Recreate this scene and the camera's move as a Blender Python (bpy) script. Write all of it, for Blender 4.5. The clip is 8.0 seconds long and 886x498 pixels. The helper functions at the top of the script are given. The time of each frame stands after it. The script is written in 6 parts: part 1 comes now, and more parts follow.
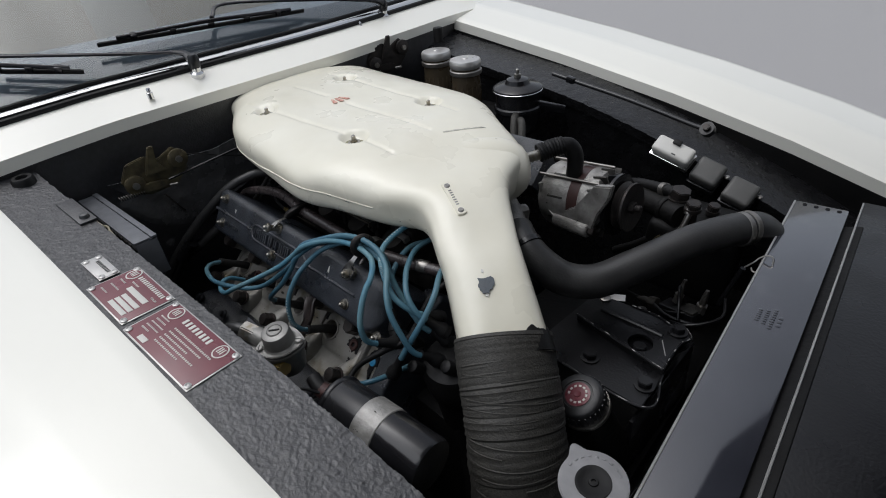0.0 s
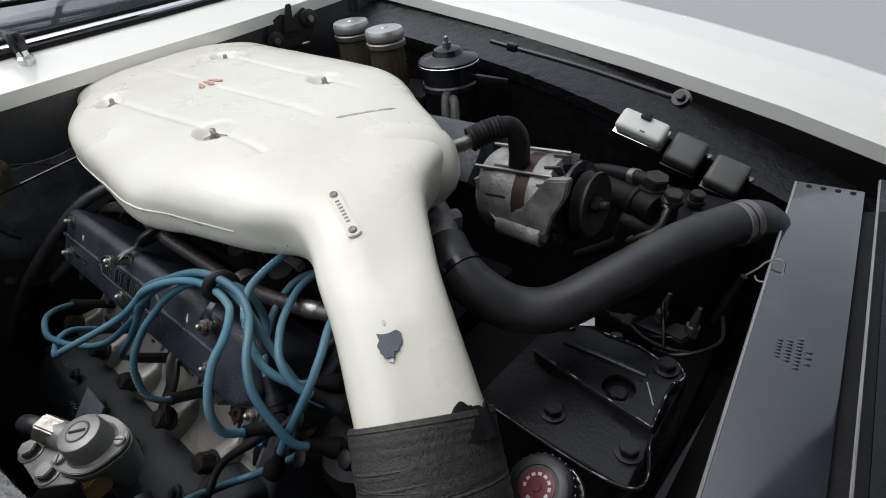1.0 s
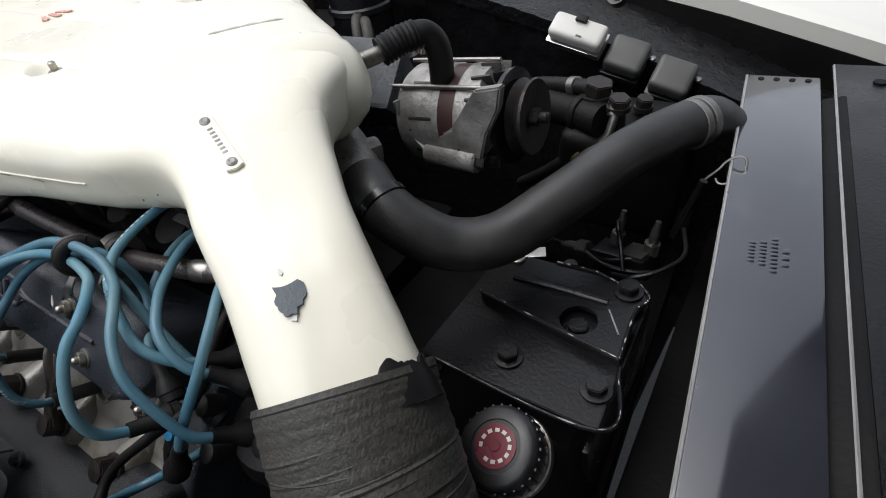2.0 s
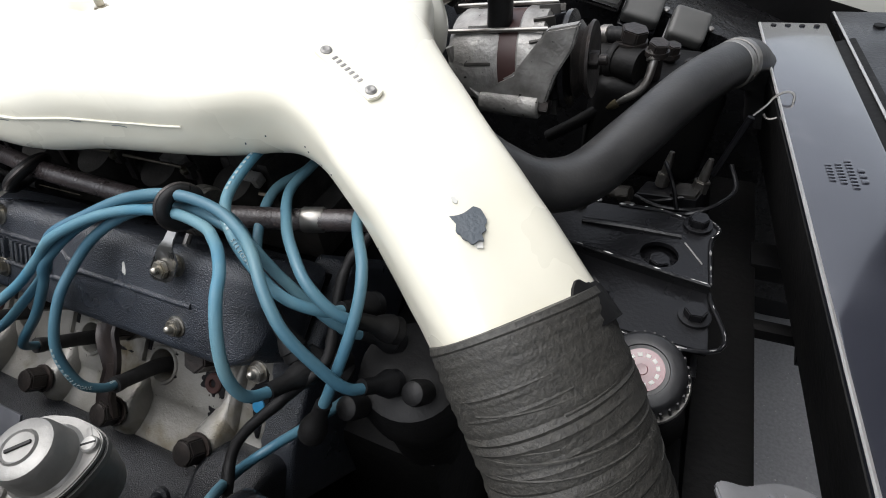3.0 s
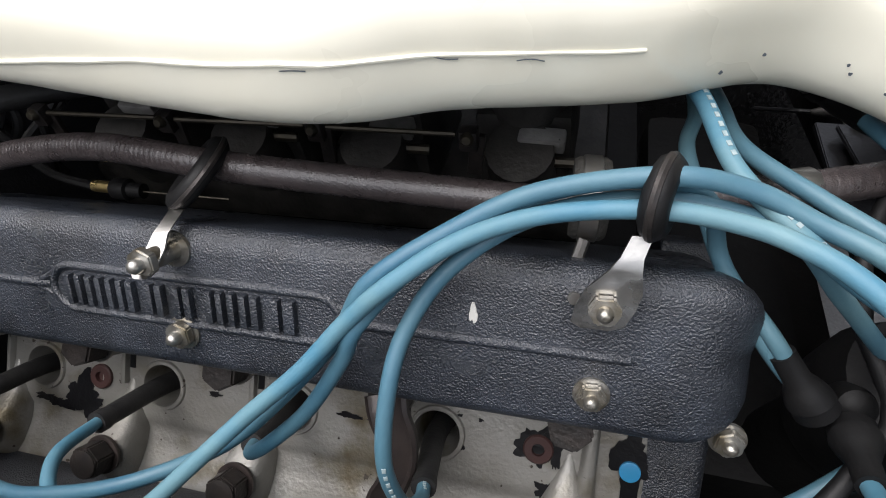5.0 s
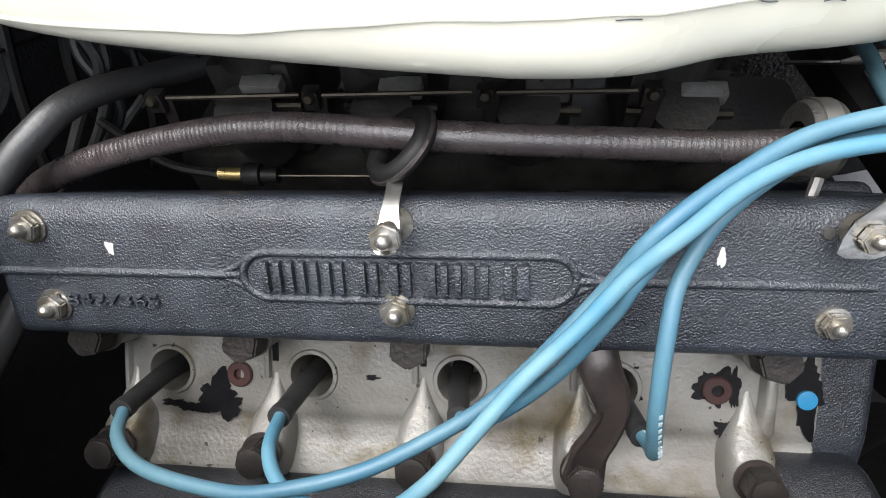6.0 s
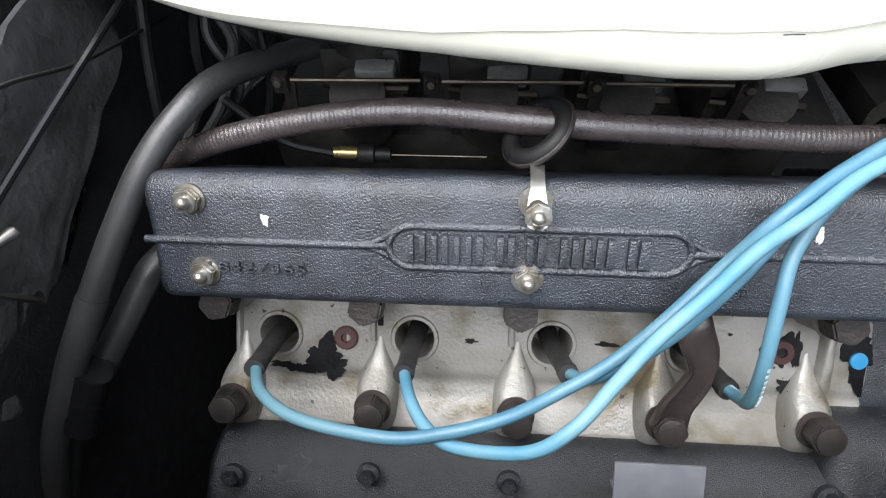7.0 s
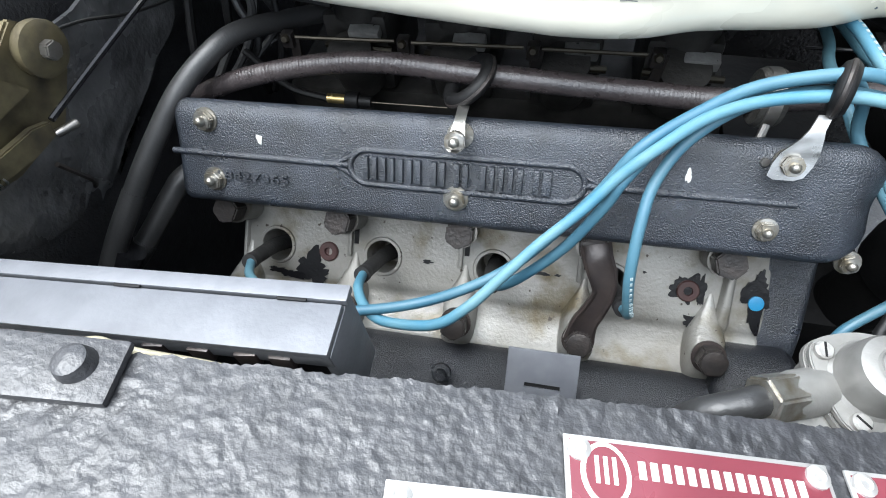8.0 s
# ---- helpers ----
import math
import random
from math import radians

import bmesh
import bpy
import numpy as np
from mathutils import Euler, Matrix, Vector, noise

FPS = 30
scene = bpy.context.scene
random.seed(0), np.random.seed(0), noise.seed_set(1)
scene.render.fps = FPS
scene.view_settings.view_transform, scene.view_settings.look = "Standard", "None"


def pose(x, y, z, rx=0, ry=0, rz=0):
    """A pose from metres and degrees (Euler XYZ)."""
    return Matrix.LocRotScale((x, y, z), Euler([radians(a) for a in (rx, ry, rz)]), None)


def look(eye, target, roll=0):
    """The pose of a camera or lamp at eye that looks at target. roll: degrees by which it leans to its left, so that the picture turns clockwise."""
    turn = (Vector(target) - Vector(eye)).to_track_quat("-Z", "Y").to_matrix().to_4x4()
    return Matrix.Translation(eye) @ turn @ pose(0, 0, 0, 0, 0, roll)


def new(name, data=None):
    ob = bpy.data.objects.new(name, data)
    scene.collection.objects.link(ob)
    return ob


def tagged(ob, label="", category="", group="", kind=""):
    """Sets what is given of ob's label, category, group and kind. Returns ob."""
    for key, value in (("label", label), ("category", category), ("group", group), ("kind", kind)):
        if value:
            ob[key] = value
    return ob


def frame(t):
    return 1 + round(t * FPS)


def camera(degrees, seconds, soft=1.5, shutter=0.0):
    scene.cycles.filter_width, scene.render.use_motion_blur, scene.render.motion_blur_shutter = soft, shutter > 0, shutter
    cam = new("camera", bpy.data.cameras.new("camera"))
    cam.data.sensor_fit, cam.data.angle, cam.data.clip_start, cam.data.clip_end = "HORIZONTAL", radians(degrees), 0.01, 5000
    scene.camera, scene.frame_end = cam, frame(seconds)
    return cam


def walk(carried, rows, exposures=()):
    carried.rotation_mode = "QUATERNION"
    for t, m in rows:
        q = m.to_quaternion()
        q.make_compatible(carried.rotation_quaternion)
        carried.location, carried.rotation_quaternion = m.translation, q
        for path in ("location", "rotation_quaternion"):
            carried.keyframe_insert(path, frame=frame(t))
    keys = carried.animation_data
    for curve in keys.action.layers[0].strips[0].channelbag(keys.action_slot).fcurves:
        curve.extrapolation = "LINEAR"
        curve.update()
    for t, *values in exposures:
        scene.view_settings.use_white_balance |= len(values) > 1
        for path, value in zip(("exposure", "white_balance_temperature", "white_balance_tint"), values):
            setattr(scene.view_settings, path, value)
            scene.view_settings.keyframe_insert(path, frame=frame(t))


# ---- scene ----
cam = camera(77.3, 8.0, soft=1.0)
PATH = [
    (0, (0.849, -0.559, 1.277), (-0.439, 0.503, 0.176), -6.0),
    (0.5, (0.778, -0.465, 1.233), (-0.476, 0.623, 0.118), -6.6),
    (1, (0.738, -0.367, 1.178), (-0.451, 0.762, 0.033), -7.5),
    (1.5, (0.72, -0.304, 1.126), (-0.385, 0.842, -0.084), -9.0),
    (1.7, (0.721, -0.298, 1.111), (-0.353, 0.837, -0.137), -10.2),
    (2.8, (0.614, -0.395, 1.086), (-0.175, 0.853, -0.263), -7.9),
    (3, (0.577, -0.407, 1.08), (-0.169, 0.862, -0.274), -7.2),
    (3.5, (0.472, -0.41, 1.065), (-0.179, 0.881, -0.317), -6.3),
    (4, (0.379, -0.403, 1.043), (-0.184, 0.895, -0.371), -6.2),
    (4.5, (0.302, -0.395, 1.028), (-0.199, 0.882, -0.427), -6.8),
    (5, (0.229, -0.39, 1.012), (-0.206, 0.853, -0.493), -7.2),
    (5.2, (0.196, -0.399, 1.007), (-0.199, 0.859, -0.497), -6.7),
    (6.3, (0.033, -0.426, 1.018), (-0.105, 0.786, -0.567), -3.2),
    (6.5, (0.003, -0.428, 1.02), (-0.097, 0.771, -0.577), -2.0),
    (7, (-0.004, -0.455, 1.046), (-0.12, 0.717, -0.571), -0.9),
    (7.5, (0.039, -0.497, 1.074), (-0.202, 0.653, -0.544), -2.5),
    (8, (0.094, -0.54, 1.083), (-0.232, 0.591, -0.535), -4.7),
]
EXPOSURES = [(0.0, -0.12, 6200, 10), (1.0, 0.15, 6150, 10), (1.7, 0.4, 6300, 10), (3.0, 0.9, 6350, 10), (3.5, 0.78, 6380, 10), (4.5, 0.78, 6450, 11), (5.2, 1.45, 6480, 12), (6.3, 2.05, 6400, 10), (7.0, 2.2, 6300, 10), (8.0, 2.0, 6000, 6)]
walk(cam, [(t, look(eye, target, roll)) for t, eye, target, roll in PATH], EXPOSURES)

# ---- light ----
world = bpy.data.worlds.new("sky")
scene.world = world
world.use_nodes = True
wn = world.node_tree.nodes
sky = wn.new("ShaderNodeTexSky")
sky.sky_type, sky.sun_disc = "NISHITA", False
sky.sun_elevation, sky.sun_rotation = radians(68), radians(-99)
sky.air_density, sky.dust_density, sky.ozone_density = 1.0, 4.0, 1.0
wn["Background"].inputs["Strength"].default_value = 0.14
haze = wn.new("ShaderNodeHueSaturation")
haze.inputs["Saturation"].default_value = 0.30
world.node_tree.links.new(sky.outputs["Color"], haze.inputs["Color"])
world.node_tree.links.new(haze.outputs["Color"], wn["Background"].inputs["Color"])
sun_data = bpy.data.lights.new("sun", "SUN")
sun_data.energy, sun_data.angle, sun_data.color = 1.15, radians(55), (1.0, 0.99, 0.98)
sun = new("sun", sun_data)
sun.matrix_world = look((-0.20, -1.30, 4.0), (0, 0, 0.8))


# ---- materials ----
def material(name, color, rough=0.5, metal=0.0, other=None, scale=30.0, amount=0.5, bump=0.0, bump_scale=400.0,
             coat=0.0, spec=0.5, grime=None, grime_scale=12.0, grime_edge=0.62, specks=None, soft=0.05):
    """Principled surface: two tones mixed by grain, patches of grime at a larger scale, fine relief."""
    m = bpy.data.materials.new(name)
    m.use_nodes = True
    n, l = m.node_tree.nodes, m.node_tree.links
    b = n["Principled BSDF"]
    b.inputs["Metallic"].default_value = metal
    b.inputs["Coat Weight"].default_value = coat
    b.inputs["Coat Roughness"].default_value = 0.08
    b.inputs["Specular IOR Level"].default_value = spec
    where = n.new("ShaderNodeTexCoord").outputs["Object"]

    def noise_of(size, detail=4.0):
        t = n.new("ShaderNodeTexNoise")
        t.inputs["Scale"].default_value, t.inputs["Detail"].default_value = size, detail
        l.new(where, t.inputs["Vector"])
        return t.outputs["Fac"]

    def ramp(source, low, high, lo=0.0, hi=1.0):
        r = n.new("ShaderNodeMapRange")
        r.inputs["From Min"].default_value, r.inputs["From Max"].default_value = low, high
        r.inputs["To Min"].default_value, r.inputs["To Max"].default_value = lo, hi
        l.new(source, r.inputs["Value"])
        return r.outputs["Result"]

    def mix(fac, one, two):
        x = n.new("ShaderNodeMix")
        x.data_type = "RGBA"
        l.new(fac, x.inputs["Factor"])
        for sock, val in ((x.inputs[6], one), (x.inputs[7], two)):
            if isinstance(val, tuple):
                sock.default_value = (*val, 1)
            else:
                l.new(val, sock)
        return x.outputs[2]

    other = other or tuple(c * 0.75 for c in color)
    tone = mix(ramp(noise_of(scale), 0.3, 0.7, 0.0, amount), color, other)
    if grime:
        spots = ramp(noise_of(grime_scale, 8.0), grime_edge, grime_edge + soft)
        tone = mix(spots, tone, grime)
    if specks:
        tone = mix(ramp(noise_of(150.0, 2.0), 0.70, 0.73), tone, specks)
    l.new(tone, b.inputs["Base Color"])
    l.new(ramp(noise_of(scale * 0.6), 0.3, 0.7, max(rough - 0.08, 0.02), min(rough + 0.1, 1)), b.inputs["Roughness"])
    if bump:
        bp = n.new("ShaderNodeBump")
        bp.inputs["Strength"].default_value, bp.inputs["Distance"].default_value = bump, 0.002
        l.new(noise_of(bump_scale, 3.0), bp.inputs["Height"])
        l.new(bp.outputs["Normal"], b.inputs["Normal"])
    return m


CREAM = material("cream_paint", (0.87, 0.855, 0.775), 0.2, coat=0.6, other=(0.84, 0.82, 0.735), scale=4, amount=0.4)
CREAM_OLD = material("aged_cream_paint", (0.80, 0.772, 0.655), 0.3, coat=0.4, other=(0.71, 0.672, 0.54), scale=14, amount=0.5, bump=0.05, bump_scale=45)
WRINKLE = material("black_wrinkle_paint", (0.0085, 0.0105, 0.0150), 0.32, other=(0.034, 0.041, 0.055), scale=38, amount=0.75, bump=0.66, bump_scale=900, spec=0.95, grime=(0.046, 0.053, 0.066), grime_scale=16, grime_edge=0.60, soft=0.16)
UNDERSEAL = material("black_underseal", (0.013, 0.013, 0.0145), 0.47, other=(0.030, 0.030, 0.034), scale=110, amount=0.8, bump=0.42, bump_scale=300, spec=1.0)
BLACK_PAINT = material("satin_black_paint", (0.007, 0.007, 0.008), 0.22, other=(0.014, 0.014, 0.016), scale=9, amount=0.7, bump=0.04, bump_scale=80)
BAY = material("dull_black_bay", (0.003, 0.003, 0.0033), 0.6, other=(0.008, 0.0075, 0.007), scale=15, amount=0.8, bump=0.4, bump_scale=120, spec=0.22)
RUBBER = material("black_rubber", (0.0055, 0.0055, 0.006), 0.5, other=(0.012, 0.0115, 0.011), scale=30, amount=0.6, bump=0.15, bump_scale=250, spec=0.25)
OLD_RUBBER = material("weathered_rubber", (0.052, 0.049, 0.042), 0.6, other=(0.018, 0.0175, 0.016), scale=260, amount=0.75, bump=0.5, bump_scale=420)
ALLOY = material("cast_alloy", (0.31, 0.305, 0.287), 0.47, 0.45, other=(0.19, 0.18, 0.16), scale=18, amount=1.0, bump=0.25, bump_scale=340, grime=(0.125, 0.105, 0.066), grime_scale=24, grime_edge=0.525, specks=(0.06, 0.05, 0.04), soft=0.16)
DULL_ALLOY = material("dirty_alloy", (0.42, 0.41, 0.39), 0.45, 0.4, other=(0.16, 0.153, 0.143), scale=42, amount=1.0, bump=0.5, bump_scale=240, specks=(0.03, 0.028, 0.025))
BOX_ALLOY = material("brushed_aluminium", (0.165, 0.170, 0.184), 0.5, 0.4, other=(0.135, 0.140, 0.152), scale=70, amount=1.0, bump=0.10, bump_scale=420)
CHROME = material("chrome", (0.72, 0.72, 0.72), 0.12, 1.0, other=(0.6, 0.6, 0.6), scale=60, amount=0.3)
ZINC = material("yellowed_zinc", (0.43, 0.42, 0.395), 0.33, 0.85, other=(0.25, 0.22, 0.165), scale=120, amount=1.0, bump=0.2, bump_scale=300)
STEEL = material("worn_steel", (0.35, 0.34, 0.32), 0.35, 0.9, other=(0.2, 0.18, 0.16), scale=60, amount=0.8)
BOLT = material("black_oxide_bolt", (0.026, 0.0245, 0.024), 0.42, 0.5, other=(0.050, 0.041, 0.037), scale=90, amount=0.9, bump=0.25, bump_scale=300)
BLUE = material("blue_silicone", (0.040, 0.120, 0.182), 0.46, other=(0.100, 0.195, 0.228), scale=16, amount=1.0, bump=0.12, bump_scale=260, spec=0.45)
PALE_BLUE = material("faded_blue_silicone", (0.13, 0.235, 0.265), 0.55, other=(0.050, 0.165, 0.245), scale=20, amount=1.0, bump=0.12, bump_scale=260, spec=0.35)
BRAID = material("braided_hose", (0.030, 0.024, 0.024), 0.30, other=(0.055, 0.044, 0.043), scale=120, amount=0.9, bump=0.25, bump_scale=1100, spec=0.8)
RED = material("red_enamel", (0.165, 0.036, 0.048), 0.3, other=(0.125, 0.03, 0.04), scale=30, amount=0.7, coat=0.3)
PLATE = material("pale_plate_metal", (0.55, 0.54, 0.52), 0.35, 0.6, other=(0.42, 0.41, 0.4), scale=40, amount=0.7)
WHITE = material("off_white_plastic", (0.62, 0.61, 0.57), 0.4, other=(0.5, 0.49, 0.45), scale=30, amount=0.5)
GREY_PLASTIC = material("grey_plastic", (0.065, 0.065, 0.062), 0.5, other=(0.10, 0.097, 0.09), scale=30, amount=0.6)
AMBER = material("yellowed_translucent_plastic", (0.085, 0.066, 0.042), 0.3, other=(0.05, 0.038, 0.025), scale=25, amount=0.6)
BRASS = material("brass", (0.55, 0.42, 0.18), 0.3, 0.9, other=(0.4, 0.3, 0.14), scale=50, amount=0.6)
GOLD_ZINC = material("passivated_latch", (0.16, 0.135, 0.075), 0.45, 0.5, other=(0.06, 0.05, 0.035), scale=55, amount=1.0, bump=0.2, bump_scale=200)
CONCRETE = material("grey_floor", (0.36, 0.352, 0.348), 0.7, other=(0.27, 0.262, 0.258), scale=160, amount=0.9, bump=0.3, bump_scale=180, specks=(0.55, 0.53, 0.50))
RED_COIL = material("dark_red_lacquer", (0.050, 0.020, 0.018), 0.5, other=(0.030, 0.018, 0.016), scale=30, amount=0.6)
CHIP = material("bare_grey_fibre", (0.06, 0.075, 0.09), 0.6, other=(0.1, 0.11, 0.12), scale=60, amount=0.7, bump=0.4)
LEATHER = material("beige_leather", (0.45, 0.38, 0.28), 0.5, other=(0.38, 0.32, 0.23), scale=8, amount=0.5)
DASH = material("blue_grey_dash", (0.10, 0.12, 0.15), 0.6, other=(0.08, 0.095, 0.12), scale=8, amount=0.5)
DOT_BLUE = material("blue_paint_mark", (0.03, 0.22, 0.42), 0.4)
HOSE = material("dusty_black_hose", (0.022, 0.022, 0.0225), 0.44, other=(0.042, 0.041, 0.040), scale=35, amount=0.8, bump=0.15, bump_scale=300, spec=0.6)
# much darker than DULL_ALLOY, for carburettors, manifold and small fittings
CARB = material("dark_alloy", (0.075, 0.070, 0.064), 0.5, 0.4, other=(0.025, 0.024, 0.022), scale=40, amount=1.0, bump=0.3, bump_scale=240)
# underseal of the far side, its shade put into a darker base colour
SHADY = material("shaded_underseal", (0.0045, 0.0045, 0.005), 0.26, other=(0.011, 0.011, 0.012), scale=50, amount=0.8, bump=0.8, bump_scale=150, spec=0.5)
OILY = material("oily_steel", (0.10, 0.088, 0.066), 0.4, 0.8, other=(0.05, 0.044, 0.036), scale=60, amount=0.9)
BOOT = material("dusty_rubber_boot", (0.014, 0.014, 0.0145), 0.55, other=(0.028, 0.027, 0.026), scale=60, amount=0.9, bump=0.2, bump_scale=300, spec=0.35)
IRON = material("dark_iron_strap", (0.030, 0.025, 0.025), 0.35, 0.3, other=(0.055, 0.043, 0.038), scale=50, amount=0.9, bump=0.15, bump_scale=200)
PLATED = material("bright_plating", (0.52, 0.51, 0.49), 0.27, 1.0, other=(0.36, 0.35, 0.33), scale=90, amount=0.9, bump=0.08, bump_scale=200)
PANEL = material("glossy_black_panel", (0.018, 0.019, 0.026), 0.14, other=(0.034, 0.036, 0.046), scale=10, amount=0.9, bump=0.03, bump_scale=40, spec=1.0, coat=1.0, grime=(0.060, 0.061, 0.070), grime_scale=22, grime_edge=0.64, soft=0.14)
DECK = material("chassis_black", (0.0045, 0.0045, 0.0055), 0.30, other=(0.010, 0.010, 0.011), scale=22, amount=0.8, bump=0.22, bump_scale=240, spec=0.38)
OLIVE = material("stained_underside", (0.30, 0.29, 0.16), 0.5, other=(0.18, 0.17, 0.10), scale=40, amount=0.9)
glass = bpy.data.materials.new("windscreen_glass")
glass.use_nodes = True
gb = glass.node_tree.nodes["Principled BSDF"]
gb.inputs["Base Color"].default_value = (0.9, 0.95, 0.95, 1)
gb.inputs["Transmission Weight"].default_value, gb.inputs["Roughness"].default_value, gb.inputs["IOR"].default_value = 1.0, 0.02, 1.45


# ---- building helpers ----
def link(name, bm, mat):
    me = bpy.data.meshes.new(name)
    bm.to_mesh(me)
    bm.free()
    me.materials.append(mat)
    me.shade_smooth()
    me.set_sharp_from_angle(angle=radians(38))
    return new(name, me)


def part(name, bm, mat, parent, label=""):
    """One mesh under a thing or a part; its mesh is in the world's metres."""
    ob = link(name, bm, mat)
    ob.parent = parent
    if parent.type == "EMPTY":
        ob.matrix_parent_inverse = Matrix.Translation(-parent.location)
    return tagged(ob, label)


def thing(name, at, label, category, group="", kind=""):
    ob = new(name)
    ob.location = at
    ob.empty_display_size = 0.02
    return tagged(ob, label, category, group, kind)


def solo(name, bm, mat, label, category, group="", kind=""):
    return tagged(link(name, bm, mat), label, category, group, kind)


def catmull(points, steps):
    """A smooth curve through the points, steps pieces between each two."""
    p = [np.array(q, float) for q in points]
    p = [2 * p[0] - p[1]] + p + [2 * p[-1] - p[-2]]
    out = []
    for i in range(1, len(p) - 2):
        for k in range(steps):
            t = k / steps
            out.append(0.5 * (2 * p[i] + (p[i + 1] - p[i - 1]) * t + (2 * p[i - 1] - 5 * p[i] + 4 * p[i + 1] - p[i + 2]) * t * t
                              + (3 * p[i] - p[i - 1] - 3 * p[i + 1] + p[i + 2]) * t ** 3))
    out.append(p[-2])
    return out


def skin(bm, rings, closed=True, caps=True):
    """Faces between rings of equally many corners."""
    rows = [[bm.verts.new(c) for c in r] for r in rings]
    n = len(rows[0])
    for a, b in zip(rows, rows[1:]):
        for i in range(n if closed else n - 1):
            j = (i + 1) % n
            bm.faces.new((a[i], a[j], b[j], b[i]))
    if caps and closed:
        bm.faces.new(rows[0][::-1])
        bm.faces.new(rows[-1])
    bmesh.ops.recalc_face_normals(bm, faces=bm.faces)
    return bm


def tube(points, radius, steps=8, sides=12, wave=None, bm=None, flat=1.0):
    """A round hose through the points. wave(i, n): factor of the radius along it."""
    line = [Vector(q) for q in catmull(points, steps)]
    up = Vector((0.123, 0.3, 0.94))
    rings = []
    for i, q in enumerate(line):
        d = (line[min(i + 1, len(line) - 1)] - line[max(i - 1, 0)]).normalized()
        side = d.cross(up)
        side = side.normalized() if side.length > 1e-4 else d.orthogonal().normalized()
        up = side.cross(d).normalized()
        r = radius * (wave(i, len(line)) if wave else 1)
        rings.append([q + side * (r * math.cos(a)) + up * (r * flat * math.sin(a)) for a in (2 * math.pi * k / sides for k in range(sides))])
    return skin(bm or bmesh.new(), rings)


def turned(profile, at, axis=(0, 0, 1), sides=28, bm=None, caps=True):
    """A turned body: profile of (radius, height) along axis from at."""
    q = Vector(axis).normalized().to_track_quat("Z", "Y")
    rings = [[Vector(at) + q @ Vector((max(r, 1e-4) * math.cos(a), max(r, 1e-4) * math.sin(a), h)) for a in (2 * math.pi * k / sides for k in range(sides))] for r, h in profile]
    return skin(bm or bmesh.new(), rings, True, caps)


def block(size, m, bevel=0.002, bm=None, seg=2):
    """A box of that size with rounded edges at the pose m."""
    out = bmesh.new()
    bmesh.ops.create_cube(out, size=1, matrix=Matrix.Diagonal((*size, 1)))
    if bevel:
        bmesh.ops.bevel(out, geom=out.edges[:], offset=min(bevel, min(size) * 0.45), segments=seg, affect="EDGES", profile=0.6)
    out.transform(m)
    if bm is None:
        return out
    tmp = bpy.data.meshes.new("tmp")
    out.to_mesh(tmp)
    out.free()
    bm.from_mesh(tmp)
    bpy.data.meshes.remove(tmp)
    return bm


def join(*bms):
    first = bms[0]
    for b in bms[1:]:
        tmp = bpy.data.meshes.new("tmp")
        b.to_mesh(tmp)
        b.free()
        first.from_mesh(tmp)
        bpy.data.meshes.remove(tmp)
    return first


def frame_of(at, x, y):
    """A pose with its x axis along x and its y axis near y."""
    x = Vector(x).normalized()
    z = x.cross(Vector(y)).normalized()
    y = z.cross(x)
    m = Matrix((x, y, z)).transposed().to_4x4()
    m.translation = at
    return m


def sheet(fn, nu, nv, thick):
    """A curved panel: fn(u, v) gives its upper side, u and v from 0 to 1; it is thick metres thick downwards."""
    bm = bmesh.new()
    top = [[bm.verts.new(fn(i / nu, j / nv)) for j in range(nv + 1)] for i in range(nu + 1)]
    low = [[bm.verts.new(Vector(v.co) - Vector((0, 0, thick))) for v in row] for row in top]
    for i in range(nu):
        for j in range(nv):
            bm.faces.new((top[i][j], top[i + 1][j], top[i + 1][j + 1], top[i][j + 1]))
            bm.faces.new((low[i][j], low[i][j + 1], low[i + 1][j + 1], low[i + 1][j]))
    for i in range(nu):
        bm.faces.new((top[i][0], low[i][0], low[i + 1][0], top[i + 1][0]))
        bm.faces.new((top[i + 1][nv], low[i + 1][nv], low[i][nv], top[i][nv]))
    for j in range(nv):
        bm.faces.new((top[0][j + 1], low[0][j + 1], low[0][j], top[0][j]))
        bm.faces.new((top[nu][j], low[nu][j], low[nu][j + 1], top[nu][j + 1]))
    bmesh.ops.recalc_face_normals(bm, faces=bm.faces)
    return bm


def prism(outline, m, depth, bevel=0.0):
    """An outline in the plane of m, pushed depth along its z, with rounded rims."""
    bm = bmesh.new()
    face = bm.faces.new([bm.verts.new((x, y, 0)) for x, y in outline])
    got = bmesh.ops.extrude_face_region(bm, geom=[face])
    bmesh.ops.translate(bm, verts=[v for v in got["geom"] if isinstance(v, bmesh.types.BMVert)], vec=(0, 0, depth))
    bmesh.ops.recalc_face_normals(bm, faces=bm.faces)
    if bevel:
        bmesh.ops.bevel(bm, geom=bm.edges[:], offset=bevel, segments=2, affect="EDGES")
    bm.transform(m)
    return bm


def hexagon(r):
    return [(r * math.cos(k * math.pi / 3), r * math.sin(k * math.pi / 3)) for k in range(6)]


def curve_at(table, x):
    """Linear reading of a small table of (x, value)."""
    return float(np.interp(x, [a for a, _ in table], [b for _, b in table]))


def blob_outline(r, n, seed, rough=0.3):
    """A ragged closed outline about the origin."""
    out = []
    for k in range(2 * n):
        x, y = math.cos(math.pi * k / n), math.sin(math.pi * k / n)
        f = r * (1 + rough * (1.7 * noise.noise((x * 1.4, y * 1.4, seed * 3.7)) + 0.7 * noise.noise((x * 4.5, y * 4.5, seed * 1.3 + 50))))
        out.append((f * x, f * y))
    return out


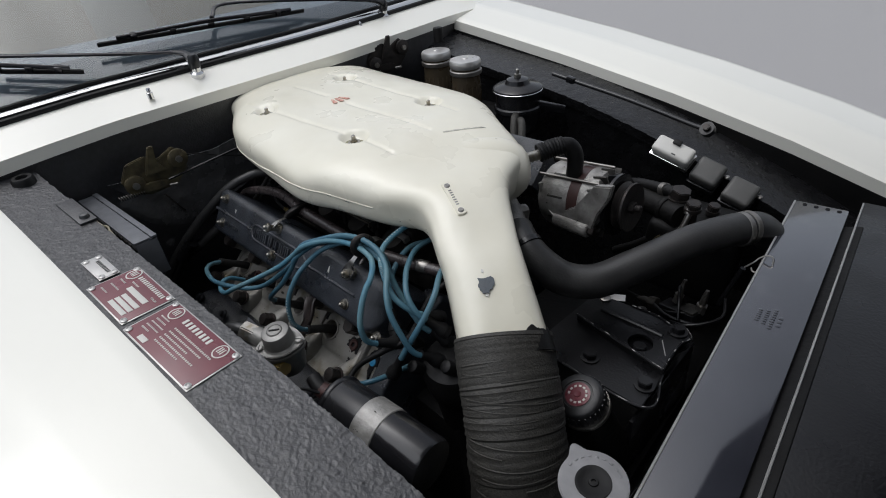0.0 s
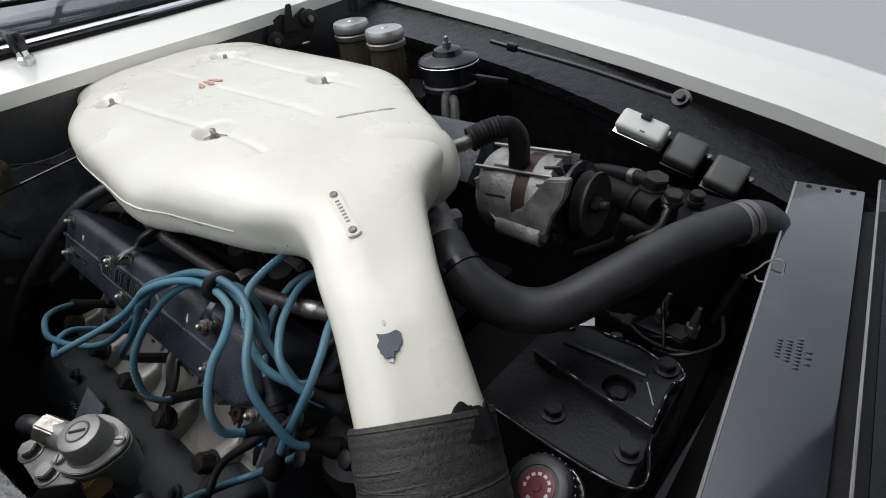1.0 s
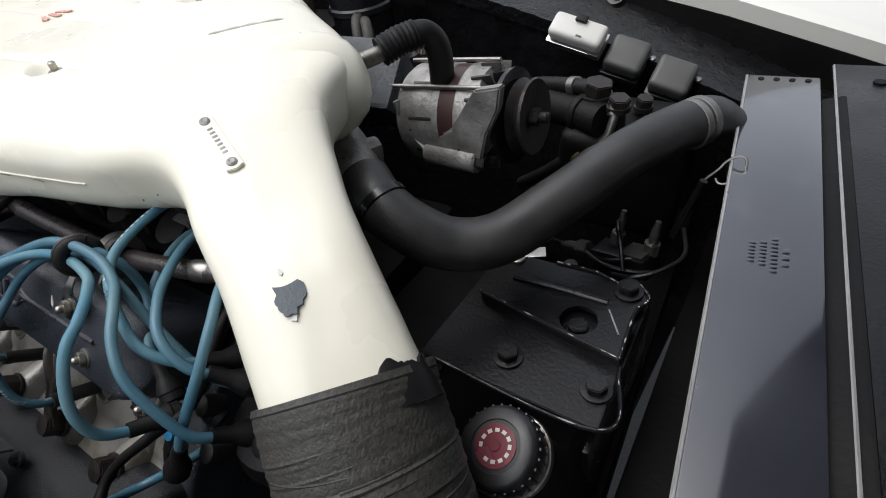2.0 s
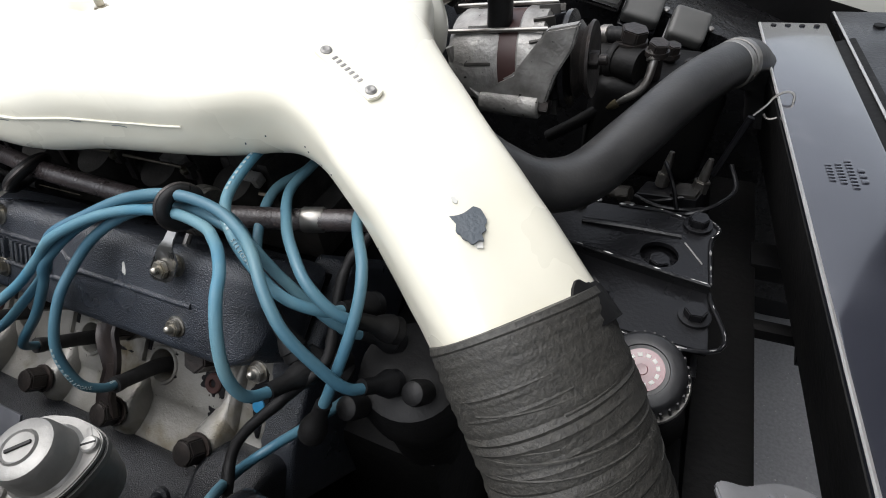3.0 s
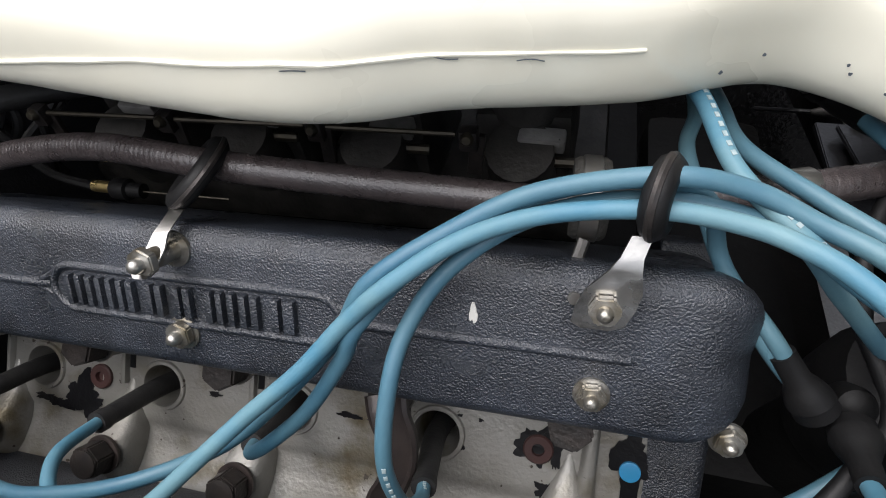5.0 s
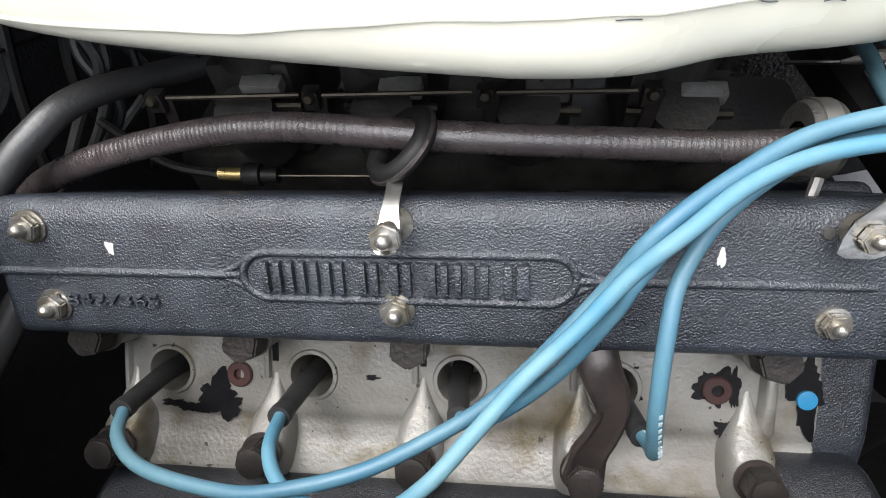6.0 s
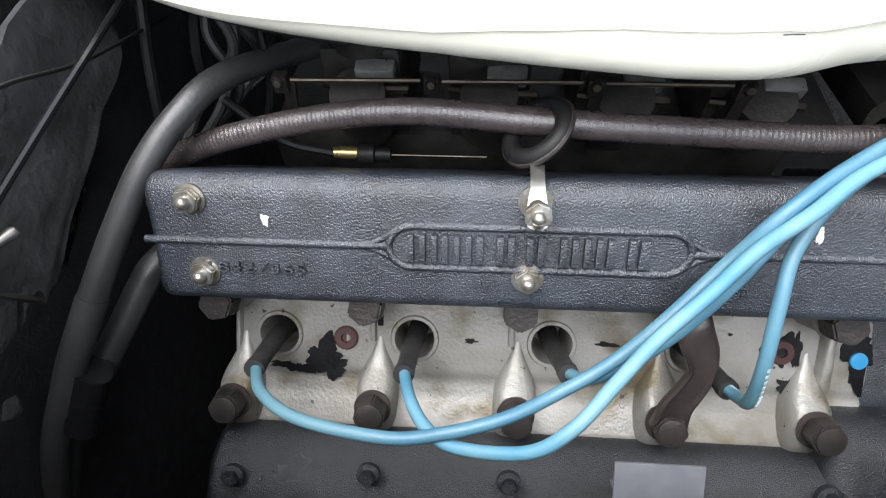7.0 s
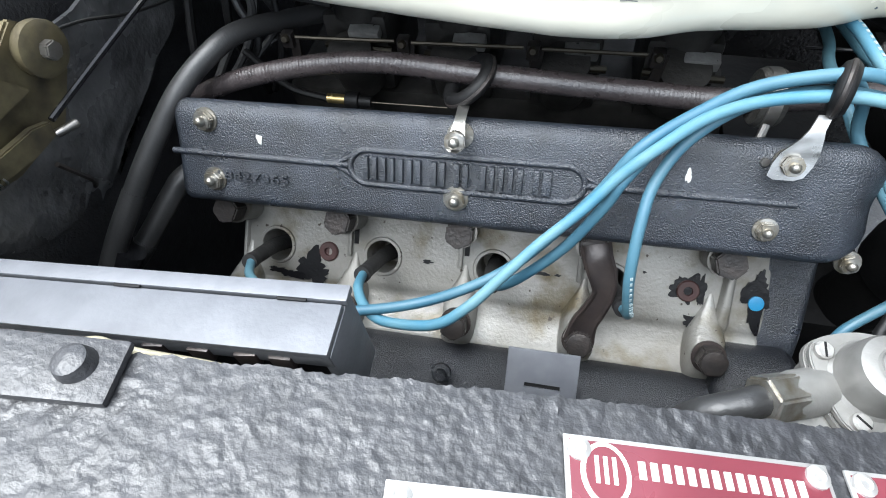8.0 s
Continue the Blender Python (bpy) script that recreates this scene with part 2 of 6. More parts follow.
# ---- engine frame: along the engine, up the slope of the cylinder bank, out of it ----
E_A, E_B, E_C = Vector((1, 0.02, 0.03)).normalized(), Vector((0, 0.7071, 0.7071)), Vector((0, -0.7071, 0.7071))


def bank(a, b, c):
    return Vector((0.03, 0, 0)) + E_A * a + E_B * b + E_C * c


def bank_pose(a, b, c):
    """A pose on the bank: x along the engine, y up the slope, z out of it."""
    return frame_of(bank(a, b, c), E_A, E_B)


# ---- ground ----
ground = bmesh.new()
bmesh.ops.create_grid(ground, x_segments=8, y_segments=8, size=400)
solo("ground", ground, CONCRETE, "smooth grey concrete floor under the car", "floor", kind="structure")

# ---- car body ----
LIP = [(-0.9, 1.0), (-0.47, 0.967), (0.02, 0.907), (0.31, 0.862), (0.545, 0.816), (0.71, 0.775), (1.0, 0.70), (1.3, 0.60)]
car = thing("car", (0.0, 0.0, 0.0), "cream classic grand tourer with its bonnet open", "car")


def near_edge(x):
    return -0.562 + 0.125 * x


def far_edge(x):
    return 0.57 + 0.0 * x


def rail_near(x):
    return 0.90 - 0.11 * x - (0.10 * x * x if x > 0 else -0.06 * x * x)


def rail_far(x):
    return 0.868 - 0.11 * x - (0.22 * x * x if x > 0 else 0)


CROWN = [(0.0, -0.004), (0.03, 0.0), (0.3, 0.010), (0.6, 0.002), (0.8, -0.035), (0.92, -0.11), (1.0, -0.26)]


def fender_far(u, v):
    x = -1.2 + 2.4 * u
    return Vector((x, far_edge(x) + 0.42 * v, curve_at(LIP, x) + curve_at(CROWN, v)))


def fender_near(u, v):
    x = -1.2 + 2.4 * u
    return Vector((x, near_edge(x) - 0.37 * v, curve_at(LIP, x) + 0.018 + curve_at(CROWN, v)))


part("fender", sheet(fender_far, 48, 30, 0.03), CREAM, car, "cream painted fender")
part("fender", sheet(fender_near, 48, 30, 0.03), CREAM, car, "cream painted fender")


def wall_strip(fn_y, top, low, thick):
    bm = bmesh.new()
    rings = []
    for k in range(25):
        x = -0.42 + 1.3 * k / 24
        y = fn_y(x)
        rings.append([(x, y, top(x)), (x, y + thick, top(x)), (x, y + thick, low), (x, y, low)])
    return skin(bm, rings)


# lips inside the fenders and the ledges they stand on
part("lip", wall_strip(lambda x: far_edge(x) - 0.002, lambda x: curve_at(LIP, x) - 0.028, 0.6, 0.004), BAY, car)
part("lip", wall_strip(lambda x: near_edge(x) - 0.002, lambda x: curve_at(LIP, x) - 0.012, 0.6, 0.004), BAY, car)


def ledge_near(u, v):
    x = -0.42 + 1.3 * u
    inner = -0.475 + 0.135 * x
    wob = 0.0006 * noise.noise((x * 62, v * 5.2, 0)) + 0.0004 * noise.noise((x * 150, v * 12, 3)) + 0.0011 * max(0.0, noise.noise((x * 260, v * 22, 5)) - 0.05) + 0.0005 * noise.noise((x * 430, v * 36, 8))
    return Vector((x, inner + (near_edge(x) - inner) * v + (wob * 1.5 if v == 0 else 0), rail_near(x) + wob + 0.008 * v))


def ledge_far(u, v):
    x = -0.42 + 1.3 * u
    wob = 0.0015 * noise.noise((x * 60, v * 9, 7))
    return Vector((x, 0.45 + 0.12 * v + wob, rail_far(x) + wob + 0.012 * v))


part("ledge", sheet(ledge_near, 900, 70, 0.02), UNDERSEAL, car, "near ledge under thick black underseal")
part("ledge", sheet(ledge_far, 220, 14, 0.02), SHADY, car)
part("inner_wing", wall_strip(lambda x: -0.480 + 0.135 * x, lambda x: rail_near(x) - 0.012, 0.25, -0.006), UNDERSEAL, car)
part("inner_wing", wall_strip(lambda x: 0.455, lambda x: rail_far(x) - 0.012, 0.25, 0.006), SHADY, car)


# cowl and firewall
COWL_EDGE = [(-0.75, -0.22), (-0.54, -0.252), (-0.36, -0.284), (-0.14, -0.291), (0.14, -0.300), (0.42, -0.335), (0.75, -0.39)]


def cowl_x(y):
    return curve_at(COWL_EDGE, y)


def cowl(u, v):
    y = -0.75 + 1.5 * u
    bend = 0.10 * max(0, abs(y) - 0.3) ** 2
    x = cowl_x(y) - 0.085 * v - bend * v
    return Vector((x, y, 0.968 + 0.036 * v - 0.12 * max(0, abs(y) - 0.45) ** 2))


part("cowl", sheet(cowl, 48, 10, 0.022), CREAM, car, "cream painted cowl below the windscreen")


fw = bmesh.new()
rows = []
for k in range(25):
    y = -0.6 + 1.2 * k / 24
    rows.append([(cowl_x(y) - 0.006, y, 0.958), (cowl_x(y) - 0.03, y, 0.30), (cowl_x(y) - 0.05, y, 0.30), (cowl_x(y) - 0.03, y, 0.958)])
part("firewall", skin(fw, rows), UNDERSEAL, car, "firewall under lumpy black underseal")


def bonnet(u, v):
    """The bonnet, hinged at the nose and standing open."""
    return Vector((1.13 - 0.30 * v - 0.18 * v * v, -0.62 + 1.24 * u, 0.66 + 1.26 * v))


part("bonnet", sheet(bonnet, 24, 24, 0.03), CREAM, car, "cream bonnet hinged open at the nose")
part("bonnet_lining", sheet(lambda u, v: bonnet(0.03 + 0.94 * u, 0.03 + 0.94 * v) + Vector((-0.030, 0, -0.030)), 16, 16, 0.004), BAY, car, "black underside of the bonnet")


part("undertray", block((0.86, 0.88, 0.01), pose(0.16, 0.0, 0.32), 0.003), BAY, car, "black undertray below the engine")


# ---- windscreen ----
def screen_base(y):
    return Vector((cowl_x(y) - 0.080 - 0.10 * max(0, abs(y) - 0.3) ** 2, y, 1.000 - 0.12 * max(0, abs(y) - 0.45) ** 2))


def screen(u, v):
    y = -0.72 + 1.44 * u
    return screen_base(y) + Vector((-0.75 * v, -0.1 * v * y, 0.42 * v))


glazing = part("windscreen", sheet(screen, 40, 12, 0.005), glass, car, "raked clear windscreen")
glazing.visible_shadow = False
part("chrome_trim", tube([screen_base(y) + Vector((-0.012, 0, 0.008)) for y in np.linspace(-0.72, 0.72, 17)], 0.011, 4, 10, flat=0.7), CHROME, car, "polished trim along the windscreen")
part("seal", tube([screen_base(y) + Vector((0.004, 0, 0.003)) for y in np.linspace(-0.72, 0.72, 17)], 0.006, 4, 8), RUBBER, car)
part("seal", tube([screen_base(y) + Vector((-0.028, 0, 0.017)) for y in np.linspace(-0.72, 0.72, 17)], 0.005, 4, 8), RUBBER, car)
part("dashboard", block((0.32, 1.3, 0.1), pose(-0.75, 0, 0.97, 0, -4, -3), 0.03), DASH, car)
for y in (-0.36, 0.36):
    part("seat", block((0.16, 0.5, 0.6), pose(-1.45, y, 0.95, 0, -15, 0), 0.06, seg=4), LEATHER, car)
part("roof", sheet(lambda u, v: Vector((-1.10 - 1.25 * u, (-0.60 + 1.2 * v) * (1 - 0.1 * u), 1.415 + 0.03 * math.sin(math.pi * u) - 0.10 * (2 * v - 1) ** 4)), 16, 16, 0.03), CREAM, car)
for s in (-1, 1):
    def flank(u, v, s=s):
        """Side of the car below the fender's crown, arched over the wheels."""
        x = -3.05 + 4.25 * u
        top = curve_at(LIP, max(x, -0.9)) - 0.24
        edge = (far_edge(x) + 0.42) if s > 0 else (near_edge(max(x, -1.2)) - 0.37 - 0.01 * max(0, -1.2 - x))
        low = 0.34
        for wheel_x in (0.80, -2.05):
            d = abs(x - wheel_x)
            if d < 0.36:
                low = max(low, 0.31 + math.sqrt(0.36 ** 2 - d * d))
        return Vector((x, edge + s * 0.02 * math.sin(math.pi * v), top + (min(low, top - 0.01) - top) * v))

    part("flank", sheet(flank, 96, 8, 0.02), CREAM, car)
    part("shoulder", sheet(lambda u, v, s=s: Vector((-3.05 + 1.86 * u, s * (0.60 + (0.36 if s > 0 else 0.49) * v), 0.985 - 0.225 * v * v)), 12, 8, 0.02), CREAM, car)
    part("windscreen_pillar", tube([(-0.46, s * 0.72, 0.99), (-0.80, s * 0.67, 1.22), (-1.12, s * 0.59, 1.39)], 0.028, 6, 12), CREAM, car)
    part("roof_pillar", tube([(-2.30, s * 0.53, 1.38), (-2.65, s * 0.58, 1.18), (-3.0, s * 0.64, 0.97)], 0.05, 6, 12), CREAM, car)
    for wheel_x in (0.80, -2.05):
        hub = (wheel_x, s * 0.74, 0.32)
        wheel = part("wheel", turned([(0.19, -0.10), (0.30, -0.10), (0.32, -0.07), (0.32, 0.07), (0.30, 0.10), (0.19, 0.10)], hub, (0, s, 0), 40), RUBBER, car, "black road tyre")
        part("rim", turned([(0.19, -0.08), (0.19, 0.07), (0.17, 0.08), (0.08, 0.05), (0.03, 0.07), (0.001, 0.07)], hub, (0, s, 0), 32), DULL_ALLOY, wheel)
part("rear_deck", sheet(lambda u, v: Vector((-2.35 - 0.72 * u, (-0.62 + 1.24 * v), 1.40 - 0.42 * u)), 8, 8, 0.02), CREAM, car)
part("tail", block((0.04, 1.86, 0.62), pose(-3.06, -0.02, 0.62), 0.015), CREAM, car)
part("nose", block((0.04, 1.75, 0.16), pose(1.20, 0.06, 0.56, 0, 0, -1), 0.015), CREAM, car)
part("floor_pan", block((3.6, 1.3, 0.02), pose(-1.3, 0, 0.24), 0.005), BAY, car)

# ---- air filter housing ----
STATIONS = [  # x, y, z, heading, dip, half width near, half width far, height up, height down
    (-0.318, 0.009, 0.915, 0, 0, 0.068, 0.070, 0.016, 0.020),
    (-0.304, 0.003, 0.912, 0, 0, 0.138, 0.122, 0.038, 0.026),
    (-0.265, 0.004, 0.905, 0, 0, 0.158, 0.178, 0.047, 0.029),
    (-0.150, -0.010, 0.903, 0, 0, 0.196, 0.188, 0.054, 0.037),
    (0.000, -0.006, 0.900, 0, 0, 0.216, 0.188, 0.055, 0.045),
    (0.118, -0.012, 0.902, -1, 1, 0.220, 0.182, 0.054, 0.046),
    (0.209, -0.030, 0.902, -10, 2, 0.185, 0.141, 0.051, 0.046),
    (0.289, -0.051, 0.895, -17, 6, 0.140, 0.115, 0.042, 0.046),
    (0.345, -0.082, 0.891, -21, 13, 0.079, 0.060, 0.038, 0.044),
    (0.408, -0.118, 0.873, -27, 21, 0.070, 0.040, 0.027, 0.038),
    (0.454, -0.146, 0.834, -33, 27, 0.067, 0.039, 0.041, 0.045),
    (0.510, -0.201, 0.779, -36, 34, 0.052, 0.060, 0.044, 0.045),
]
SCREWS = [(-0.141, -0.136), (-0.166, 0.06), (0.10, 0.06), (0.12, -0.118)]


def housing_ring(s, sides, grow=0.0, power=3.2):
    x, y, z, head, dip, wn_, wf, hu, hd = s
    q = Euler((0, radians(dip), radians(head))).to_matrix()
    out = []
    for k in range(sides):
        a = 2 * math.pi * k / sides
        ca, sa = math.cos(a), math.sin(a)
        w = wf if ca > 0 else wn_
        h = hu if sa > 0 else hd
        p = Vector((0, (w + grow) * math.copysign(abs(ca) ** (2 / power), ca), (h + grow) * math.copysign(abs(sa) ** (2 / power), sa)))
        out.append(Vector((x, y, z)) + q @ p)
    return out


def on_housing(i, k, grow=0.0):
    """A place on the shell: ring i, corner k of 128 (32 is the top, 64 the near side)."""
    return housing_ring(fine[i], 128, grow)[k]


housing = thing("air_filter_housing", (0.0, 0.0, 0.87), "cream painted air filter housing with chipped intake duct", "air filter")
fine = catmull(STATIONS, 14)
GROOVES = ((-0.215, -0.139, -0.165, -0.137), (-0.118, -0.135, 0.095, -0.120), (0.145, -0.117, 0.215, -0.114), (-0.20, -0.036, -0.09, -0.033), (-0.02, -0.032, 0.20, -0.027),
           (-0.225, 0.06, -0.19, 0.06), (-0.14, 0.06, 0.075, 0.06), (0.125, 0.058, 0.175, 0.058))


def even_ring(s, count):
    """One section with its corners evenly spaced."""
    ring = np.array(housing_ring(s, 720))
    ring = np.vstack([ring, ring[:1]])
    run = np.concatenate([[0], np.cumsum(np.linalg.norm(np.diff(ring, axis=0), axis=1))])
    at = np.linspace(0, run[-1], count, endpoint=False)
    return [Vector(p) for p in np.stack([np.interp(at, run, ring[:, i]) for i in range(3)], 1)]


def near_line(x, y, x0, y0, x1, y1):
    """Distance to a line's end-to-end stretch."""
    t = max(0.0, min(1.0, ((x - x0) * (x1 - x0) + (y - y0) * (y1 - y0)) / ((x1 - x0) ** 2 + (y1 - y0) ** 2)))
    return math.hypot(x - x0 - t * (x1 - x0), y - y0 - t * (y1 - y0))


shell = skin(bmesh.new(), [even_ring(s, 340) for s in catmull(STATIONS, 22)])
shell.normal_update()
for v in shell.verts:
    x, y, up = v.co.x, v.co.y, v.normal.z > 0.5 and v.co.z > 0.92
    v.co += v.normal * (0.0006 * noise.noise(v.co * 22) + 0.0003 * noise.noise(v.co * 60))
    if up and x < 0.24:
        v.co.z -= 0.0022 * max(math.exp(-(near_line(x, y, *g) / 0.0036) ** 2) for g in GROOVES)
        for sx, sy in SCREWS:
            d = math.hypot((x - sx - 0.003) * 0.85, y - sy)
            if d < 0.024:
                v.co.z -= 0.012 * min(1, (0.024 - d) / 0.010)
shell_part = part("shell", shell, CREAM_OLD, housing)


def seam_point(s):
    """Where the near side of one section crosses the seam's height."""
    ring = housing_ring(s, 128, 0.0003)[58:76]
    for p, q in zip(ring, ring[1:]):
        high = curve_at([(-0.4, 0.892), (-0.03, 0.896), (0.06, 0.907), (0.12, 0.911), (0.17, 0.908), (0.21, 0.902), (0.28, 0.893), (0.33, 0.889), (0.36, 0.883), (0.5, 0.80)], p.x)
        if (p.z - high) * (q.z - high) <= 0 and abs(p.z - q.z) > 1e-6:
            return p.lerp(q, (p.z - high) / (p.z - q.z))
    return None


seam_line = [p for p in (seam_point(s) for s in fine[14:-56:3]) if p]
part("seam", tube([p + Vector((0, 0, 0.0006 * noise.noise(p * 70))) for p in seam_line], 0.0011, 2, 8, wave=lambda i, n: (1 + 0.4 * noise.noise((i * 0.31, 0, 0))) * (1 - 0.75 * max(0, i / n - 0.6))), CREAM_OLD, housing, "raised seam round the housing")
part("flange", tube([housing_ring(s, 128, 0.0)[81] + Vector((0, -0.001, -0.006)) for s in fine[6:46:4]], 0.0060, 2, 10), OLIVE, housing, "stained lower flange")
part("gasket", tube([housing_ring(s, 128, 0.0)[82] + Vector((0, 0.000, -0.0135)) for s in fine[4:52:4]], 0.0060, 2, 10, flat=0.6), RUBBER, housing)
for k in (4, 6, 7):
    i = int(len(seam_line) * (0.38 + 0.068 * k + 0.02 * (k % 2)))
    if i + 3 < len(seam_line):
        part("crack", tube([seam_line[i].lerp(seam_line[i + 1], 0.32 * j) + Vector((0, -0.0006, -0.0012 - 0.0012 * (k % 3) + 0.0022 * noise.noise((i * 0.7 + j * 0.9, k, 0)))) for j in range(3)], 0.00024, 3, 5), CHIP, housing, "hairline crack in the paint")


SHELL_AT = np.array([v.co for v in shell_part.data.vertices if v.normal.z > 0.2 and v.co.z > 0.8])


def housing_top(x, y):
    """Height of the shell's upper side over (x, y)."""
    return float(SHELL_AT[np.argmin((SHELL_AT[:, 0] - x) ** 2 + (SHELL_AT[:, 1] - y) ** 2), 2])


def strip_on_top(x0, y0, x1, y1, width, high, mat, name, label=""):
    bm = bmesh.new()
    rings = []
    side = Vector((-(y1 - y0), x1 - x0, 0)).normalized() * width
    for k in range(13):
        t = k / 12
        x, y = x0 + (x1 - x0) * t, y0 + (y1 - y0) * t
        z = housing_top(x, y)
        w = 0.4 if k in (0, 12) else 1.0
        c = Vector((x, y, z))
        rings.append([c + side * w - Vector((0, 0, 0.002)), c + side * 0.5 * w + Vector((0, 0, high)), c - side * 0.5 * w + Vector((0, 0, high)), c - side * w - Vector((0, 0, 0.002))])
    part(name, skin(bm, rings), mat, housing, label)


SCUFF = material("rubbed_primer", (0.52, 0.50, 0.43), 0.5, other=(0.36, 0.34, 0.29), scale=120, amount=1.0)
strip_on_top(0.225, -0.02, 0.255, 0.045, 0.004, 0.0004, SCUFF, "scuff", "worn scuff through the paint")
EMBLEM = material("faded_red_emblem", (0.45, 0.12, 0.08), 0.5, other=(0.7, 0.55, 0.45), scale=160, amount=0.9)
for k in range(3):
    part("emblem", prism([(0, -0.002), (0.022, -0.004), (0.026, 0), (0.022, 0.004), (0, 0.002)], pose(-0.058, -0.033 + 0.008 * (k - 1), housing_top(-0.05, -0.033) + 0.0004, 0, 0, 16 * (k - 1)), 0.0012), EMBLEM, housing, "worn red emblem")
for sx, sy in SCREWS:
    z = housing_top(sx, sy)
    stud = part("screw", join(prism(hexagon(0.0065), pose(sx, sy, z - 0.001, 0, 0, 20), 0.006, 0.0008), turned([(0.0034, 0), (0.0034, 0.011), (0.002, 0.0125)], (sx, sy, z), sides=12)), ZINC, housing, "zinc nut in a moulded recess")
    part("washer", turned([(0.010, -0.001), (0.010, 0.0012), (0.004, 0.0014)], (sx, sy, z), sides=20), STEEL, stud)
    # dirt round the nut; its dark colour also paints in the recess's shade
    part("grime", turned([(0.0150, -0.003), (0.0145, 0.0006), (0.004, 0.0007)], (sx, sy, z), sides=24), OLIVE, stud)

# identity tag riveted to the duct
tag_a, tag_b = (Vector((x, y, housing_top(x, y) + 0.0012)) for x, y in ((0.3365, -0.1165), (0.3725, -0.1298)))
TAG = frame_of((tag_a + tag_b) / 2, tag_b - tag_a, (0.3, 1, 0.1))
tag = part("tag", prism([(-0.029, -0.0065), (0.029, -0.0065), (0.031, 0), (0.029, 0.0065), (-0.029, 0.0065), (-0.031, 0)], TAG @ pose(0, 0, -0.0015), 0.003, 0.0006), CREAM_OLD, housing, "small riveted identity tag")
for s in (-1, 1):
    part("rivet", turned([(0.0042, 0), (0.004, 0.0008), (0.0024, 0.0016), (0.0008, 0.0010)], TAG @ Vector((s * 0.0235, 0, 0.0014)), TAG.to_3x3() @ Vector((0, 0, 1)), 14), DULL_ALLOY, tag)
for k in range(7):
    part("marking", block((0.0020, 0.0042, 0.0005), TAG @ pose(-0.014 + k * 0.0044, 0, 0.0016), 0.0001), DULL_ALLOY, tag)

# paint chips
def chip(at, normal, r, seed, mat, name="chip", n=14, lift=0.0008, stretch=1.0):
    m = frame_of(at, (0.8, -0.5, -0.4), Vector(normal).cross(Vector((0.8, -0.5, -0.4))))
    pts = [(x * stretch, y) for x, y in blob_outline(r, n, seed, 0.28)]
    return part(name, prism(pts, m @ pose(0, 0, -lift), lift * 2), mat, housing, "bare patch where paint has flaked")


duct_chip = Vector((0.4625, -0.180, 0.870))


def to_shell(p, lift=0.0):
    """The place on the shell nearest to p."""
    v = min(shell_part.data.vertices, key=lambda q: (q.co - Vector(p)).length_squared)
    return v.co + v.normal * lift, v.normal.copy()


for off, r, seed, mat in ((0.0, 0.0088, 5, CHIP), (0.015, 0.0035, 8, WHITE), (-0.012, 0.0014, 9, WHITE)):
    at, nor = to_shell(duct_chip + Vector((0.7, -0.5, -0.5)) * off)
    chip(at, nor, r, seed, mat, stretch=1.7, n=24)


def ragged(k):
    """How far the torn rubber reaches up the duct, in sections from its end."""
    far = max(0.0, 1 - abs((k + 56) % 128 - 64) / 38)
    return 1.2 + 0.35 * noise.noise((k * 0.35, 2, 1)) + min(1, far * 1.8) * (2.4 + 1.1 * noise.noise((k * 0.19, 0, 5)) + 0.55 * noise.noise((k * 0.83, 7, 5)))



def duct_point(back, k, grow):
    f = max(0.0, len(fine) - 1 - max(0.0, back))
    i = min(int(f), len(fine) - 2)
    return on_housing(i, k, grow).lerp(on_housing(i + 1, k, grow), f - i)


torn = [[duct_point(0, k % 128, 0.0035), duct_point(ragged(k % 128) * 0.6, k % 128, 0.0030), duct_point(ragged(k % 128), k % 128, 0.0022), duct_point(ragged(k % 128), k % 128, 0.0), duct_point(0, k % 128, -0.001)] for k in range(129)]
torn_edge = skin(bmesh.new(), torn)
part("torn_edge", torn_edge, RUBBER, housing, "ragged torn rubber round the duct's end")
rnd = random.Random(4)
for k in range(11):
    i, j = rnd.randrange(104, len(fine) - 8), rnd.randrange(66, 71)
    at, nor = to_shell(on_housing(i, j))
    chip(at, nor, rnd.uniform(0.0005, 0.0011), 40 + k, CHIP, "pit", 7, 0.0004)

# breather boss, stub and hose
boss_at = Vector((0.300, 0.030, 0.888))
part("boss", turned([(0.060, -0.06), (0.058, -0.03), (0.052, 0.004), (0.045, 0.022), (0.034, 0.036), (0.020, 0.044), (0.001, 0.047)], boss_at, (0.66, 0.74, 0.06), 40), CREAM_OLD, housing, "rounded boss for the breather pipe")
breather = thing("breather_hose", (0.35, 0.12, 0.84), "ribbed black breather hose on a bare metal stub", "hose")
b0 = Vector((0.322, 0.080, 0.896))
part("stub", tube([b0 - Vector((0.03, 0.03, 0)), b0 - Vector((0.01, 0.01, 0)), b0 + Vector((0.002, 0.022, 0.001))], 0.0085, 6, 14), ZINC, breather)
part("sleeve", tube([b0 + Vector((-0.002, 0.018, 0.001)), b0 + Vector((0.008, 0.036, 0.006)), b0 + Vector((0.019, 0.054, 0.008))], 0.0150, 14, 18, wave=lambda i, n: 1 + 0.05 * math.sin(i * 1.9)), RUBBER, breather, "ribbed sleeve")
part("hose", tube([b0 + Vector((0.014, 0.046, 0.008)), b0 + Vector((0.026, 0.062, 0.006)), b0 + Vector((0.034, 0.068, -0.012)), b0 + Vector((0.033, 0.068, -0.05)), b0 + Vector((0.028, 0.066, -0.11))], 0.0135, 12, 18), RUBBER, breather)

